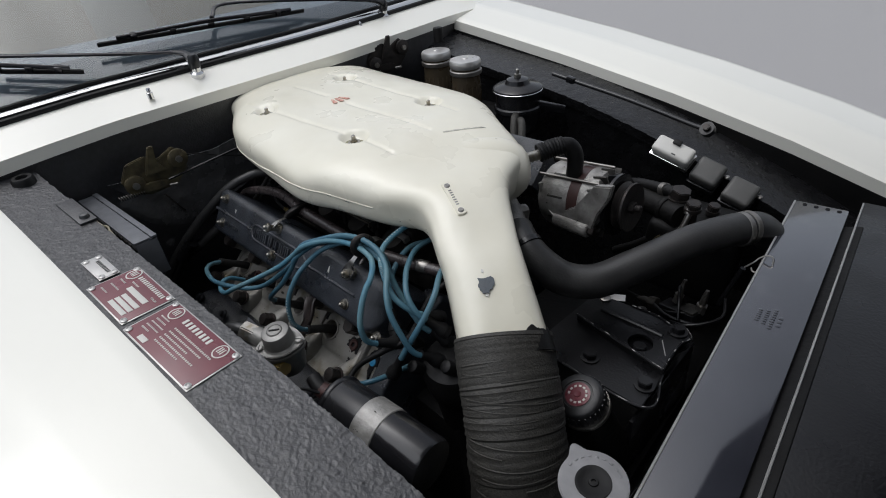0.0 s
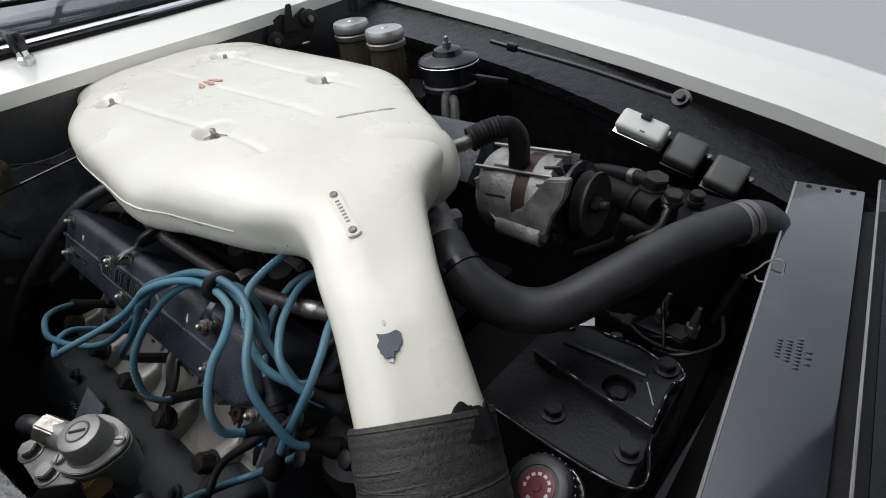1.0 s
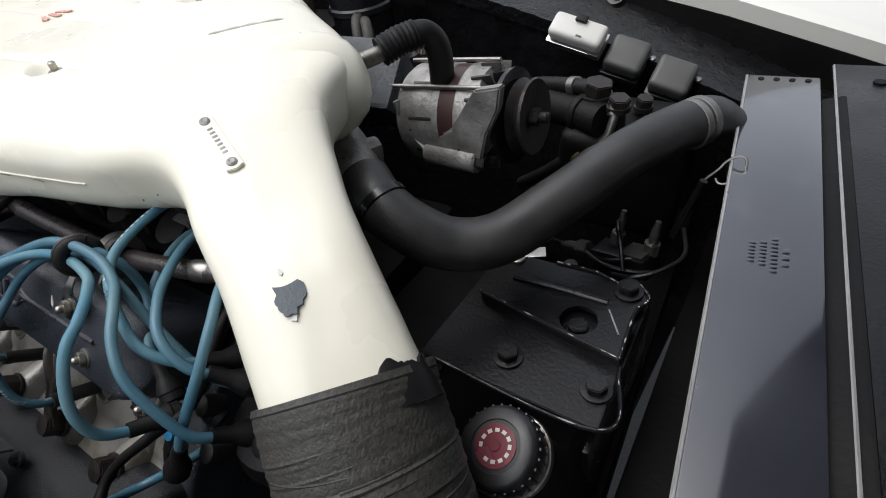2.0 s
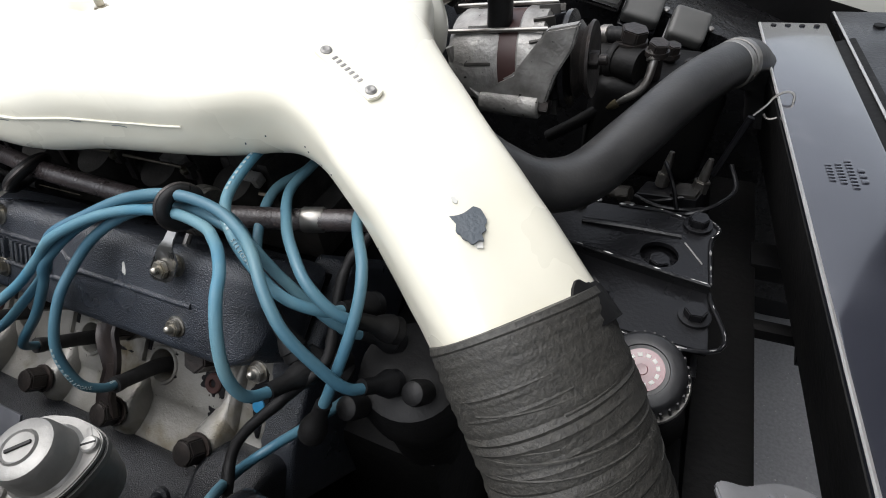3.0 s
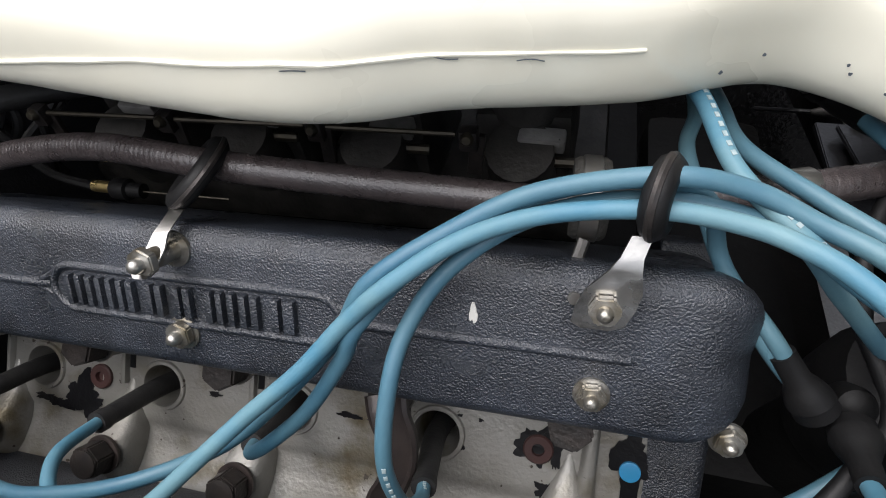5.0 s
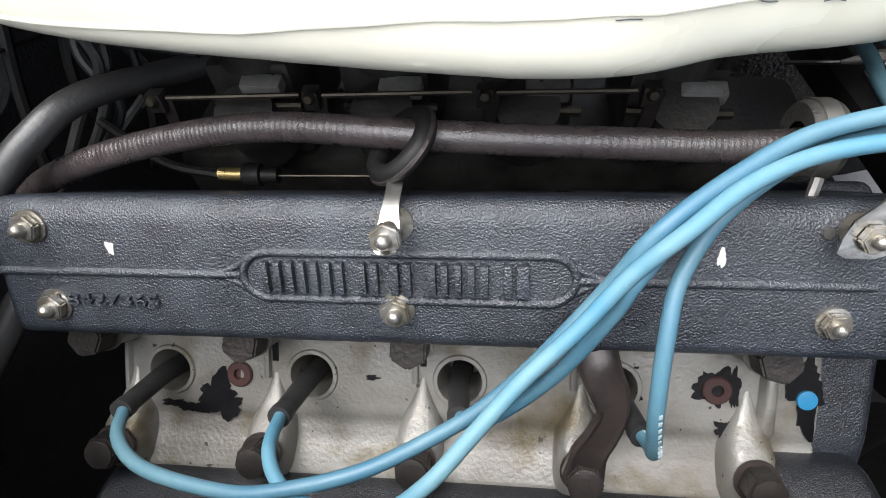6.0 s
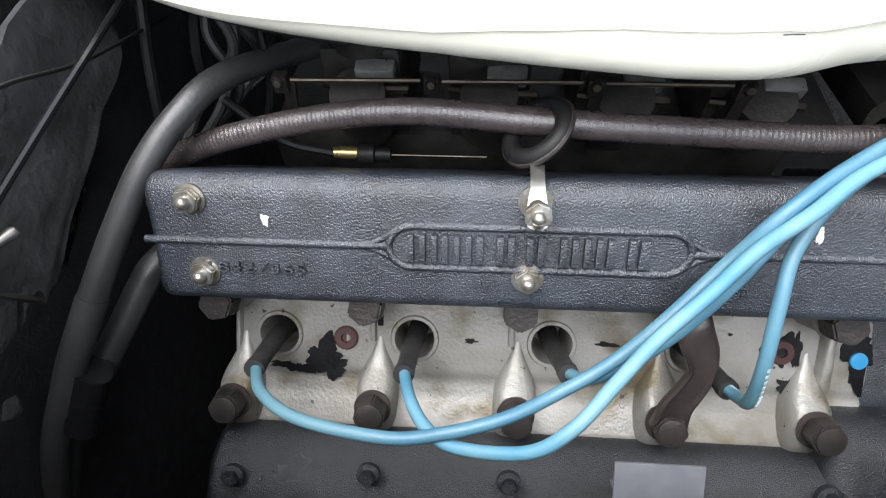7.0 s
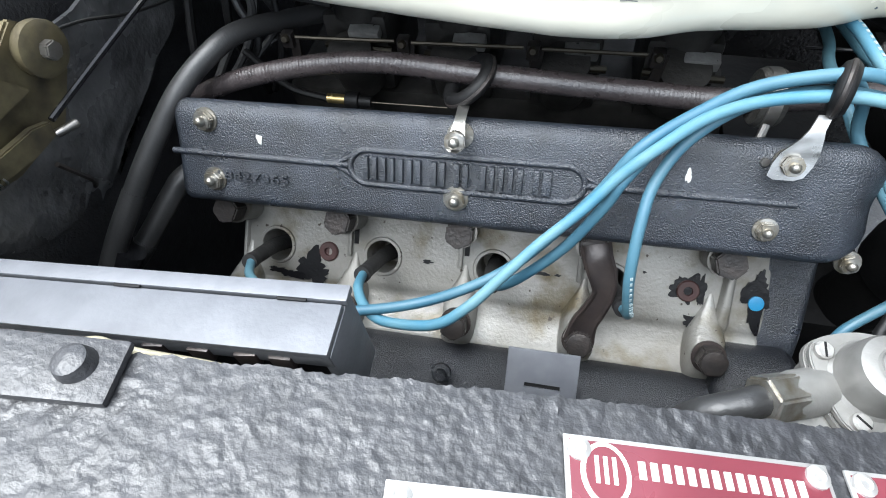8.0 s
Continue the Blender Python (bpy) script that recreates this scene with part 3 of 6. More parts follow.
# ---- intake hose ----
intake = thing("intake_hose", (0.6, -0.27, 0.5), "weathered black tape-wrapped intake hose on the duct", "hose")
hose_line = [(0.494, -0.184, 0.799), (0.508, -0.196, 0.783), (0.537, -0.218, 0.748), (0.566, -0.242, 0.70), (0.59, -0.262, 0.63), (0.60, -0.272, 0.54), (0.60, -0.275, 0.44)]


def wrapped(i, n):
    return 1.07 + 0.030 * ((i * 0.29) % 1) + 0.020 * ((i * 0.17) % 1) + 0.012 * math.sin(i * 0.37 + 1) + 0.02 * noise.noise((i * 0.23, 1, 2))


part("tube", tube(hose_line[1:], 0.058, 26, 48, wave=wrapped, flat=0.84), OLD_RUBBER, intake)
part("cuff", tube(hose_line[:3], 0.0600, 14, 48, wave=lambda i, n: 1.05 + 0.022 * ((i * 0.31) % 1) + 0.02 * noise.noise((i * 0.6, 4, 2)), flat=0.86), OLD_RUBBER, intake, "torn cuff taped to the duct")
for k in range(36):
    i = 8 + int(3.3 * k)
    line = catmull(hose_line[1:], 26)
    p, d = Vector(line[i]), (Vector(line[i + 1]) - Vector(line[i - 1])).normalized()
    side = d.cross(Vector((0.123, 0.3, 0.94))).normalized()
    up = side.cross(d)
    ring = [p + side * (0.0632 * math.cos(a)) + up * (0.0531 * math.sin(a)) + d * (0.010 * math.sin(a + 0.5 * math.sin(k))) for a in np.linspace(0.9 * k, 0.9 * k + 2.4 + k % 3, 18)]
    part("tape_edge", tube(ring, 0.0008 + 0.0003 * (k % 2), 2, 6), OLD_RUBBER, intake, "frayed edge of the wrapping tape")

# ---- engine ----
engine = thing("engine", (0.05, 0.0, 0.45), "black and alloy V8 engine with twin cam heads", "engine")
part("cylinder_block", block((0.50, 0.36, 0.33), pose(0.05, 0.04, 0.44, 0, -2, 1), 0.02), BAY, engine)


def rounded(poly, r, n=4):
    """A polygon with its corners rounded."""
    out = []
    for i, p in enumerate(poly):
        p, a, b = np.array(p, float), np.array(poly[i - 1], float), np.array(poly[(i + 1) % len(poly)], float)
        u, v = (a - p), (b - p)
        ra, rb = min(r, 0.45 * np.linalg.norm(u)), min(r, 0.45 * np.linalg.norm(v))
        s, e = p + u / np.linalg.norm(u) * ra, p + v / np.linalg.norm(v) * rb
        for k in range(n + 1):
            t = k / n
            out.append(tuple((1 - t) ** 2 * s + 2 * t * (1 - t) * p + t * t * e))
    return out


def bank_body(section, a0, a1, r_end0, r_end1, round_r=0.008, shear=0.0, mid=0.372):
    """A casting with a section of (b, c) along the engine and rounded ends."""
    sec = rounded(section, round_r)
    cb, cc = np.mean([p[0] for p in sec]), np.mean([p[1] for p in sec])
    stops = [(a0 + r_end0 * (1 - math.cos(math.pi / 2 * k / 6)), r_end0 * (1 - math.sin(math.pi / 2 * k / 6))) for k in range(7)]
    stops += [(a0 + r_end0 + (a1 - r_end1 - a0 - r_end0) * k / 20, 0.0) for k in range(1, 20)]
    stops += [(a1 - r_end1 * (1 - math.cos(math.pi / 2 * k / 6)), r_end1 * (1 - math.sin(math.pi / 2 * k / 6))) for k in range(6, -1, -1)]
    rings = []
    for a, inset in stops:
        ring = []
        for b, c in sec:
            d = math.hypot(b - cb, c - cc)
            f = max(0.1, 1 - inset / d)
            ring.append(bank(a + shear * (1 - 2.2 * (a - a0) / (a1 - a0)) * (b - mid), cb + (b - cb) * f, cc + (c - cc) * f))
        rings.append(ring)
    return skin(bmesh.new(), rings)


def carve(bm, cutters):
    """The mesh with round holes cut out of it."""
    body = link("carved", bm, BAY)
    made = [body]
    for cut in cutters:
        ob = link("cutter", cut, BAY)
        made.append(ob)
        mod = body.modifiers.new("cut", "BOOLEAN")
        mod.object, mod.operation, mod.solver = ob, "DIFFERENCE", "EXACT"
    got = bpy.data.meshes.new_from_object(body.evaluated_get(bpy.context.evaluated_depsgraph_get()))
    out = bmesh.new()
    out.from_mesh(got)
    for ob in made:
        bpy.data.objects.remove(ob)
    return out


BOLT_A = (-0.212, -0.1035, 0.0035, 0.111, 0.217)
UPPER_A = (-0.214, -0.1075, 0.0, 0.110, 0.213)
WELL_A = (-0.184, -0.0765, 0.029, 0.132)
FACE_C = 0.6480
HEAD = [(0.203, 0.56), (0.203, 0.652), (0.2115, 0.6565), (0.236, 0.6475), (0.249, 0.6455), (0.256, 0.648), (0.335, 0.648), (0.40, 0.63), (0.40, 0.56)]
head_bm = bank_body(HEAD, -0.220, 0.262, 0.004, 0.004, 0.004)
wells = [turned([(0.0155, 0), (0.0155, 0.2)], bank(a, 0.2825, 0.588), E_C, 32) for a in WELL_A]
head = part("cylinder_head", carve(head_bm, wells), ALLOY, engine, "bare cast alloy head with flaking black paint")
for a in WELL_A:
    part("plug_well", turned([(0.0150, 0.02), (0.0150, 0.0605), (0.0157, 0.0618), (0.0182, 0.0618), (0.0192, 0.0596), (0.0192, 0.058), (0.016, 0.0575)], bank(a, 0.2825, 0.588), E_C, 36, caps=False), ALLOY, head)
    part("spark_plug", turned([(0.008, 0.0), (0.008, 0.03), (0.005, 0.032)], bank(a, 0.2825, 0.593), E_C, 16), RUBBER, head)


def web(a, rows):
    """A cast web that swells out of the head: rows of (b, half width, height of its crest)."""
    rings = []
    for b, w, c in rows:
        rings.append([bank(a + w * math.copysign(abs(math.cos(t)) ** 0.62, math.cos(t)), b, 0.615 + (c - 0.615) * math.sin(t) ** 0.28 if 0 < t < math.pi else 0.615) for t in np.linspace(0, math.pi, 13)])
    return skin(bmesh.new(), rings)


for k, (a, a_up) in enumerate(zip(BOLT_A, UPPER_A)):
    # lower bolt on its boss, which swells out of a rib
    part("boss", web(a, [(0.284, 0.0035, 0.6480), (0.276, 0.0055, 0.6500), (0.268, 0.0085, 0.6525), (0.260, 0.0120, 0.6570), (0.252, 0.0150, 0.6645), (0.246, 0.0160, 0.6705), (0.232, 0.0165, 0.6715), (0.220, 0.0160, 0.6700), (0.208, 0.0140, 0.658)]), ALLOY, head)
    part("washer", turned([(0.0140, 0), (0.0140, 0.002), (0.006, 0.0022)], bank(a, 0.235, 0.6715), E_C, 24), IRON, head)
    part("head_bolt", join(prism(hexagon(0.0125), bank_pose(a, 0.235, 0.6735) @ pose(0, 0, 0, 0, 0, 17 * k), 0.0155, 0.0012), turned([(0.0100, 0.0150), (0.0100, 0.0165), (0.0085, 0.017)], bank(a, 0.235, 0.6735), E_C, 20)), BOLT, head)
    if 0 < k < 4:
        part("rib", block((0.0045, 0.040, 0.012), bank_pose(a - 0.006, 0.300, 0.6465), 0.0018), ALLOY, head)
        part("slot", block((0.0045, 0.016, 0.003), bank_pose(a - 0.0005, 0.300, 0.6475), 0.0005), DECK, head)
    # upper bolt just under the cover
    part("washer", turned([(0.0135, 0), (0.0135, 0.002), (0.006, 0.0022)], bank(a_up, 0.3175, 0.676), E_C, 24), STEEL, head)
    part("post", turned([(0.0125, 0), (0.0115, 0.03)], bank(a_up, 0.3175, 0.646), E_C, 18), ALLOY, head)
    part("head_bolt", prism(hexagon(0.0130), bank_pose(a_up, 0.3175, 0.678) @ pose(0, 0, 0, 0, 0, 10 + 9 * k), 0.0185, 0.0014), BOLT, head)
for a, b in ((-0.1305, 0.2815), (0.1975, 0.284)):
    part("plug_screw", turned([(0.0095, -0.002), (0.0095, 0.0030), (0.0085, 0.0040), (0.0040, 0.0040), (0.0036, 0.001)], bank(a, b, 0.647), E_C, 20), RED_COIL, head, "rusty socket screw")
# end rib of the head beside the front case
part("end_rib", web(0.2285, [(0.322, 0.0040, 0.6525), (0.300, 0.0050, 0.6570), (0.275, 0.0055, 0.6570), (0.258, 0.0070, 0.655), (0.246, 0.0050, 0.648)]), ALLOY, head)
part("rim_left", web(-0.2165, [(0.335, 0.0030, 0.652), (0.29, 0.0032, 0.6525), (0.252, 0.0034, 0.652), (0.244, 0.003, 0.64)]), ALLOY, head)


def flake(a, b, w, h, seed, c=0.6483, n=26):
    pts = [(x * w, y * h) for x, y in blob_outline(1, n, seed, 0.5)]
    return part("paint_flake", prism(pts, bank_pose(a, b, c - 0.001), 0.0016), DECK, head, "remnant of black paint")


for a, b, w, h, seed, c in ((-0.150, 0.266, 0.0125, 0.0150, 1, FACE_C), (-0.141, 0.257, 0.010, 0.0075, 4, FACE_C), (-0.168, 0.2555, 0.017, 0.0045, 3, FACE_C), (-0.183, 0.2575, 0.010, 0.0028, 17, FACE_C),
                            (-0.034, 0.2825, 0.0055, 0.0016, 6, FACE_C), (0.071, 0.284, 0.008, 0.0020, 7, FACE_C), (0.087, 0.284, 0.003, 0.0011, 21, FACE_C), (0.2065, 0.287, 0.0045, 0.017, 8, FACE_C),
                            (0.1975, 0.284, 0.0115, 0.0112, 9, FACE_C - 0.0003), (0.2065, 0.258, 0.008, 0.006, 10, FACE_C), (0.252, 0.288, 0.0115, 0.027, 12, FACE_C + 0.0004), (-0.2125, 0.262, 0.004, 0.010, 13, FACE_C),
                            (0.146, 0.297, 0.0014, 0.0010, 31, FACE_C), (0.160, 0.296, 0.0016, 0.0009, 32, FACE_C), (0.150, 0.276, 0.0018, 0.0012, 33, FACE_C)):
    flake(a, b, w, h, seed, c + 0.0003)

case = part("front_case", bank_body([(0.19, 0.50), (0.19, 0.63), (0.25, 0.646), (0.345, 0.6492), (0.42, 0.62), (0.42, 0.50)], 0.2555, 0.295, 0.002, 0.008, 0.006), WRINKLE, engine, "black wrinkle painted front case")
part("paint_mark", turned([(0.0064, -0.0006), (0.0062, 0.0008), (0.0055, 0.001)], bank(0.2525, 0.2800, 0.6500), E_C, 24), DOT_BLUE, head, "round blue paint mark")

COVER = [(0.324, 0.645), (0.328, 0.721), (0.372, 0.733), (0.402, 0.7412), (0.4115, 0.734), (0.414, 0.63)]
cover = part("cam_cover", bank_body(COVER, -0.2385, 0.289, 0.008, 0.030, 0.007), WRINKLE, engine, "black wrinkle finish cam cover with raised badge")


def face(a, b, lift=0.0):
    """A place on the cover's outer face."""
    c = 0.7210 + (b - 0.328) * 0.272
    return bank(a, b, c) + FACE_N * lift


FACE_N = (E_C - E_B * 0.272).normalized()
FACE_B = (E_B + E_C * 0.272).normalized()


def face_pose(a, b, lift=0.0):
    return frame_of(face(a, b, lift), E_A, FACE_B)


MID, BAD = 0.3680, 0.0145
for a0, a1 in ((-0.2405, -0.088), (0.091, 0.233)):
    part("ridge", tube([face(a0 + (a1 - a0) * k / 6, MID, -0.0004) for k in range(7)], 0.0027, 3, 10), WRINKLE, cover)
stadium = [face(-0.072 + 0.150 * t, MID + BAD * 0.9, -0.0003) for t in np.linspace(0, 1, 7)]
stadium += [face(0.078 + BAD * math.sin(a), MID + BAD * 0.9 * math.cos(a), -0.0003) for a in np.linspace(0.3, math.pi - 0.3, 7)]
stadium += [face(0.078 - 0.150 * t, MID - BAD * 0.9, -0.0003) for t in np.linspace(0, 1, 7)]
stadium += [face(-0.072 - BAD * math.sin(a), MID - BAD * 0.9 * math.cos(a), -0.0003) for a in np.linspace(0.3, math.pi - 0.3, 7)]
part("badge_rim", tube(stadium + [stadium[0]], 0.0026, 3, 10), WRINKLE, cover)
for end, way in ((-0.0865, -1), (0.0925, 1)):
    for s in (-1, 1):
        part("flare", tube([face(end + way * d, MID + s * h, -0.0006) for d, h in ((0.022, 0.0003), (0.013, 0.0012), (0.005, 0.0040), (-0.004, 0.0095))], 0.0021, 5, 10), WRINKLE, cover)
WIDTHS = (0.0185, 0.0185, 0.0165, 0.0155, 0.0175, 0.0185, 0.0165, 0.0065)


def badge_bars(place, high, parent):
    """Upright bars in place of the raised lettering, some with a bar across them; place(a) is the pose at a along the engine."""
    a = -0.0750
    for k, w in enumerate(WIDTHS):
        n = 3 if w > 0.018 else 2 if w > 0.01 else 1
        stroke = 0.0044 if n > 1 else w
        for i in range(n):
            at = a + stroke / 2 + (w - stroke) * (i / (n - 1) if n > 1 else 0)
            part("badge_mark", block((stroke * (0.85 if n == 3 else 1), high, 0.0064), place(at), 0.0009), WRINKLE, parent)
        a += w + 0.0022


badge_bars(lambda a: face_pose(a, MID, 0.0010), 0.0185, cover)


def lettering(words, m, height, mat, name, parent, depth=0.0006, label=""):
    """Raised writing in the built-in font, centred on the pose m."""
    cu = bpy.data.curves.new("writing", "FONT")
    cu.body, cu.size, cu.extrude, cu.align_x, cu.align_y = words, height * 1.38, depth, "CENTER", "CENTER"
    ob = new("writing", cu)
    got = bpy.data.meshes.new_from_object(ob.evaluated_get(bpy.context.evaluated_depsgraph_get()))
    bpy.data.objects.remove(ob)
    bm = bmesh.new()
    bm.from_mesh(got)
    bm.transform(m)
    return part(name, bm, mat, parent, label)


lettering("18427365", face_pose(-0.171, 0.3515, 0.0004) @ Matrix.Diagonal((1.72, 1, 1, 1)), 0.0070, WRINKLE, "cast_number", cover, 0.0020)
for a, b, seed in ((-0.1625, 0.3825, 3), (0.160, 0.3815, 5)):
    part("paint_speck", prism([(x * 0.0022, y * 0.0042) for x, y in blob_outline(1, 9, seed, 0.4)], face_pose(a, b, -0.0005), 0.0011), WHITE, cover, "fleck of white paint")


def nut_stack(a, b, parent, sleeve=0.0, at=None, normal=None, size=1.0):
    """Washer, nut and stud on the cover's face; a sleeve lifts the nut."""
    p = at or face(a, b)
    nrm = normal or FACE_N
    m = frame_of(p, E_A, nrm.cross(E_A))
    part("washer", turned([(0.0116 * size, -0.0006), (0.0116 * size, 0.0014), (0.006, 0.0018)], p, nrm, 24), ZINC, parent, "yellowed zinc washer")
    if sleeve:
        part("sleeve", turned([(0.0066 * size, 0), (0.0066 * size, sleeve)], p, nrm, 18), ZINC, parent)
    nut = part("nut", prism(hexagon(0.0098 * size), m @ pose(0, 0, 0.0016 + sleeve, 0, 0, 40 * (a * 37 % 1)), 0.0066 * size, 0.0009), ZINC, parent)
    part("stud", turned([(0.0046 * size, 0), (0.0046 * size, 0.0125 * size), (0.003 * size, 0.0148 * size), (0.001, 0.0155 * size)], p + nrm * sleeve, nrm, 14), ZINC, nut)


nut_stack(-0.2075, 0.3945, cover, size=0.85)
nut_stack(-0.2045, 0.3475, cover, size=0.85)
nut_stack(-0.0013, 0.3500, cover, size=0.85)
nut_stack(-0.0014, 0.3975, cover, 0.018, size=0.85)
nut_stack(0.2185, 0.3490, cover, size=0.74)
nut_stack(0.2175, 0.3965, cover, 0.010, size=0.74)
nut_stack(0.2855, 0.330, cover, at=bank(0.2855, 0.3295, 0.704), size=0.76)

LOWER = [(0.10, 0.60), (0.095, 0.655), (0.12, 0.690), (0.17, 0.698), (0.198, 0.687), (0.2125, 0.664), (0.2125, 0.60)]
SOOTY = material("oily_black_paint", (0.005, 0.0058, 0.008), 0.34, other=(0.014, 0.016, 0.021), scale=30, amount=0.8, bump=0.6, bump_scale=1050, spec=0.6, grime=(0.035, 0.036, 0.038), grime_scale=26, grime_edge=0.64, soft=0.1)
lower = part("cam_cover", bank_body(LOWER, -0.225, 0.275, 0.01, 0.02, 0.010, mid=0.16), SOOTY, engine, "black wrinkle finish lower cam cover")
for a, b in ((-0.20, 0.19), (-0.10, 0.197), (0.0, 0.197), (0.105, 0.197), (0.215, 0.20)):
    part("screw", join(turned([(0.0085, -0.002), (0.0085, 0.002), (0.005, 0.003)], bank(a, b, 0.699), E_C, 18), prism(hexagon(0.0055), bank_pose(a, b, 0.701), 0.006, 0.0006)), SOOTY, lower)

badge_bars(lambda a: bank_pose(a, 0.158, 0.6995) @ pose(0, 0, 0, 13, 0, 0), 0.0175, lower)
part("bulge", bank_body([(0.15, 0.60), (0.15, 0.672), (0.19, 0.693), (0.229, 0.684), (0.243, 0.660), (0.243, 0.60)], 0.222, 0.290, 0.016, 0.012, 0.010, mid=0.16), SOOTY, lower)
part("timing_cover", block((0.13, 0.44, 0.28), pose(0.365, 0.0, 0.45), 0.02), BAY, engine)

# pieces of the other bank and the carburettors under the housing
part("far_cover", block((0.50, 0.10, 0.09), frame_of((0.03, 0.19, 0.80), (1, 0.02, 0.03), (0, 0.707, -0.707)), 0.012), WRINKLE, engine)
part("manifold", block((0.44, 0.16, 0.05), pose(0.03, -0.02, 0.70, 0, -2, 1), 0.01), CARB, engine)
part("valley_side", block((0.50, 0.012, 0.16), frame_of(bank(0.03, 0.40, 0.585), E_A, E_B), 0.002), BAY, engine)
for k in range(4):
    x = -0.098 + 0.097 * k
    carb = thing("carburettor", (x, -0.06, 0.72), "dark alloy carburettor below the air filter housing", "carburettor", "carburettors")
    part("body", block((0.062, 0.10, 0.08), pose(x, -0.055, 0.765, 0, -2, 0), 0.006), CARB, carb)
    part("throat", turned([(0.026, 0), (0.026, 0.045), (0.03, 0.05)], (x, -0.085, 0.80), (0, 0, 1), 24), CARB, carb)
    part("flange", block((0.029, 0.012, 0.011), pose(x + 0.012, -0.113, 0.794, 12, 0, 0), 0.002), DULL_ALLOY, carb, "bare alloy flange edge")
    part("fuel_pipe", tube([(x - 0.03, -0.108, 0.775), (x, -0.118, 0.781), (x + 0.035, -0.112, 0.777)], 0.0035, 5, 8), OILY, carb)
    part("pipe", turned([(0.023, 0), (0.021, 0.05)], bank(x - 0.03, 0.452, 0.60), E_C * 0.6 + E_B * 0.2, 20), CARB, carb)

linkage = thing("throttle_linkage", (0.03, -0.13, 0.80), "thin steel throttle rods with small joints", "linkage")
JOINTS = [(-0.148, 0.802), (-0.041, 0.8065), (0.069, 0.811), (0.166, 0.814)]
for (x0, z0), (x1, z1) in zip(JOINTS, JOINTS[1:]):
    part("rod", tube([(x0 + 0.007, -0.14, z0), ((x0 + x1) / 2, -0.14, (z0 + z1) / 2), (x1 - 0.008, -0.14, z1)], 0.0018, 2, 8), OILY, linkage)
for x, z in JOINTS:
    joint = part("joint", join(block((0.011, 0.010, 0.014), pose(x, -0.14, z - 0.002), 0.002), block((0.009, 0.004, 0.030), pose(x + 0.003, -0.137, z - 0.016, 0, 6, 0), 0.001)), BOLT, linkage)
    part("pin", turned([(0.004, -0.009), (0.004, 0.003), (0.0025, 0.005)], (x, -0.144, z + 0.001), (0, -1, 0.3), 12), OILY, joint)

cable = thing("throttle_cable", (-0.09, -0.165, 0.744), "black throttle cable with a brass ferrule", "cable")
part("sheath", tube([(-0.19, -0.15, 0.79), (-0.15, -0.162, 0.765), (-0.112, -0.164, 0.757)], 0.0035, 6, 8), RUBBER, cable)
part("ferrule", turned([(0.0045, 0), (0.0045, 0.018)], (-0.112, -0.164, 0.758), (1, 0.02, 0.0), 14), BRASS, cable)
part("adjuster", turned([(0.0075, 0), (0.008, 0.003), (0.008, 0.012), (0.0055, 0.013), (0.0055, 0.024)], (-0.094, -0.164, 0.758), (1, 0.02, 0.0), 14), RUBBER, cable)
part("wire", tube([(-0.07, -0.164, 0.758), (0.0, -0.163, 0.760)], 0.0008, 2, 6), OILY, cable)

# curved strap between two head bolts
strap = thing("lifting_strap", bank(0.107, 0.28, 0.69), "curved dark iron strap bolted to the head", "bracket")
ribbon = catmull([bank(0.110, 0.322, 0.698), bank(0.1135, 0.311, 0.700), bank(0.1200, 0.296, 0.698), bank(0.1225, 0.282, 0.695), bank(0.1180, 0.267, 0.691), bank(0.1125, 0.253, 0.686), bank(0.1105, 0.236, 0.6805)], 6)
rings = []
for i, q in enumerate(ribbon):
    d = (Vector(ribbon[min(i + 1, len(ribbon) - 1)]) - Vector(ribbon[max(i - 1, 0)])).normalized()
    side = d.cross(E_C).normalized() * curve_at([(0, 0.0125), (0.3, 0.0115), (0.5, 0.0088), (0.75, 0.0098), (1, 0.0130)], i / (len(ribbon) - 1))
    n = side.cross(d).normalized() * 0.0024
    n = n if n.dot(E_C) > 0 else -n
    rings.append([Vector(q) - side - n, Vector(q) - side * 1.0 + n * 0.9, Vector(q) - side * 0.8 + n * 1.5, Vector(q) - side * 0.55 + n * 0.7, Vector(q) + side * 0.55 + n * 0.7, Vector(q) + side * 0.8 + n * 1.5, Vector(q) + side + n * 0.9, Vector(q) + side - n])
part("band", skin(bmesh.new(), rings), IRON, strap)

# slotted tab on the lower cover
tab = thing("slotted_tab", bank(0.08, 0.21, 0.74), "grey painted metal tab with a slot", "bracket")
TAB = bank_pose(0.082, 0.225, 0.754)
TABMAT = material("grey_painted_tab", (0.11, 0.115, 0.13), 0.4, 0.3, other=(0.16, 0.165, 0.18), scale=60, amount=0.7)
tab_cut = block((0.026, 0.0035, 0.02), TAB @ pose(0.001, -0.004, 0), 0)
part("plate", carve(block((0.052, 0.046, 0.0022), TAB, 0.0009), [tab_cut]), TABMAT, tab)
part("slot", block((0.028, 0.005, 0.001), TAB @ pose(0.001, -0.004, -0.0012), 0.0002), RUBBER, tab)
part("foot", block((0.03, 0.003, 0.05), TAB @ pose(0, -0.02, -0.026), 0.001), TABMAT, tab)

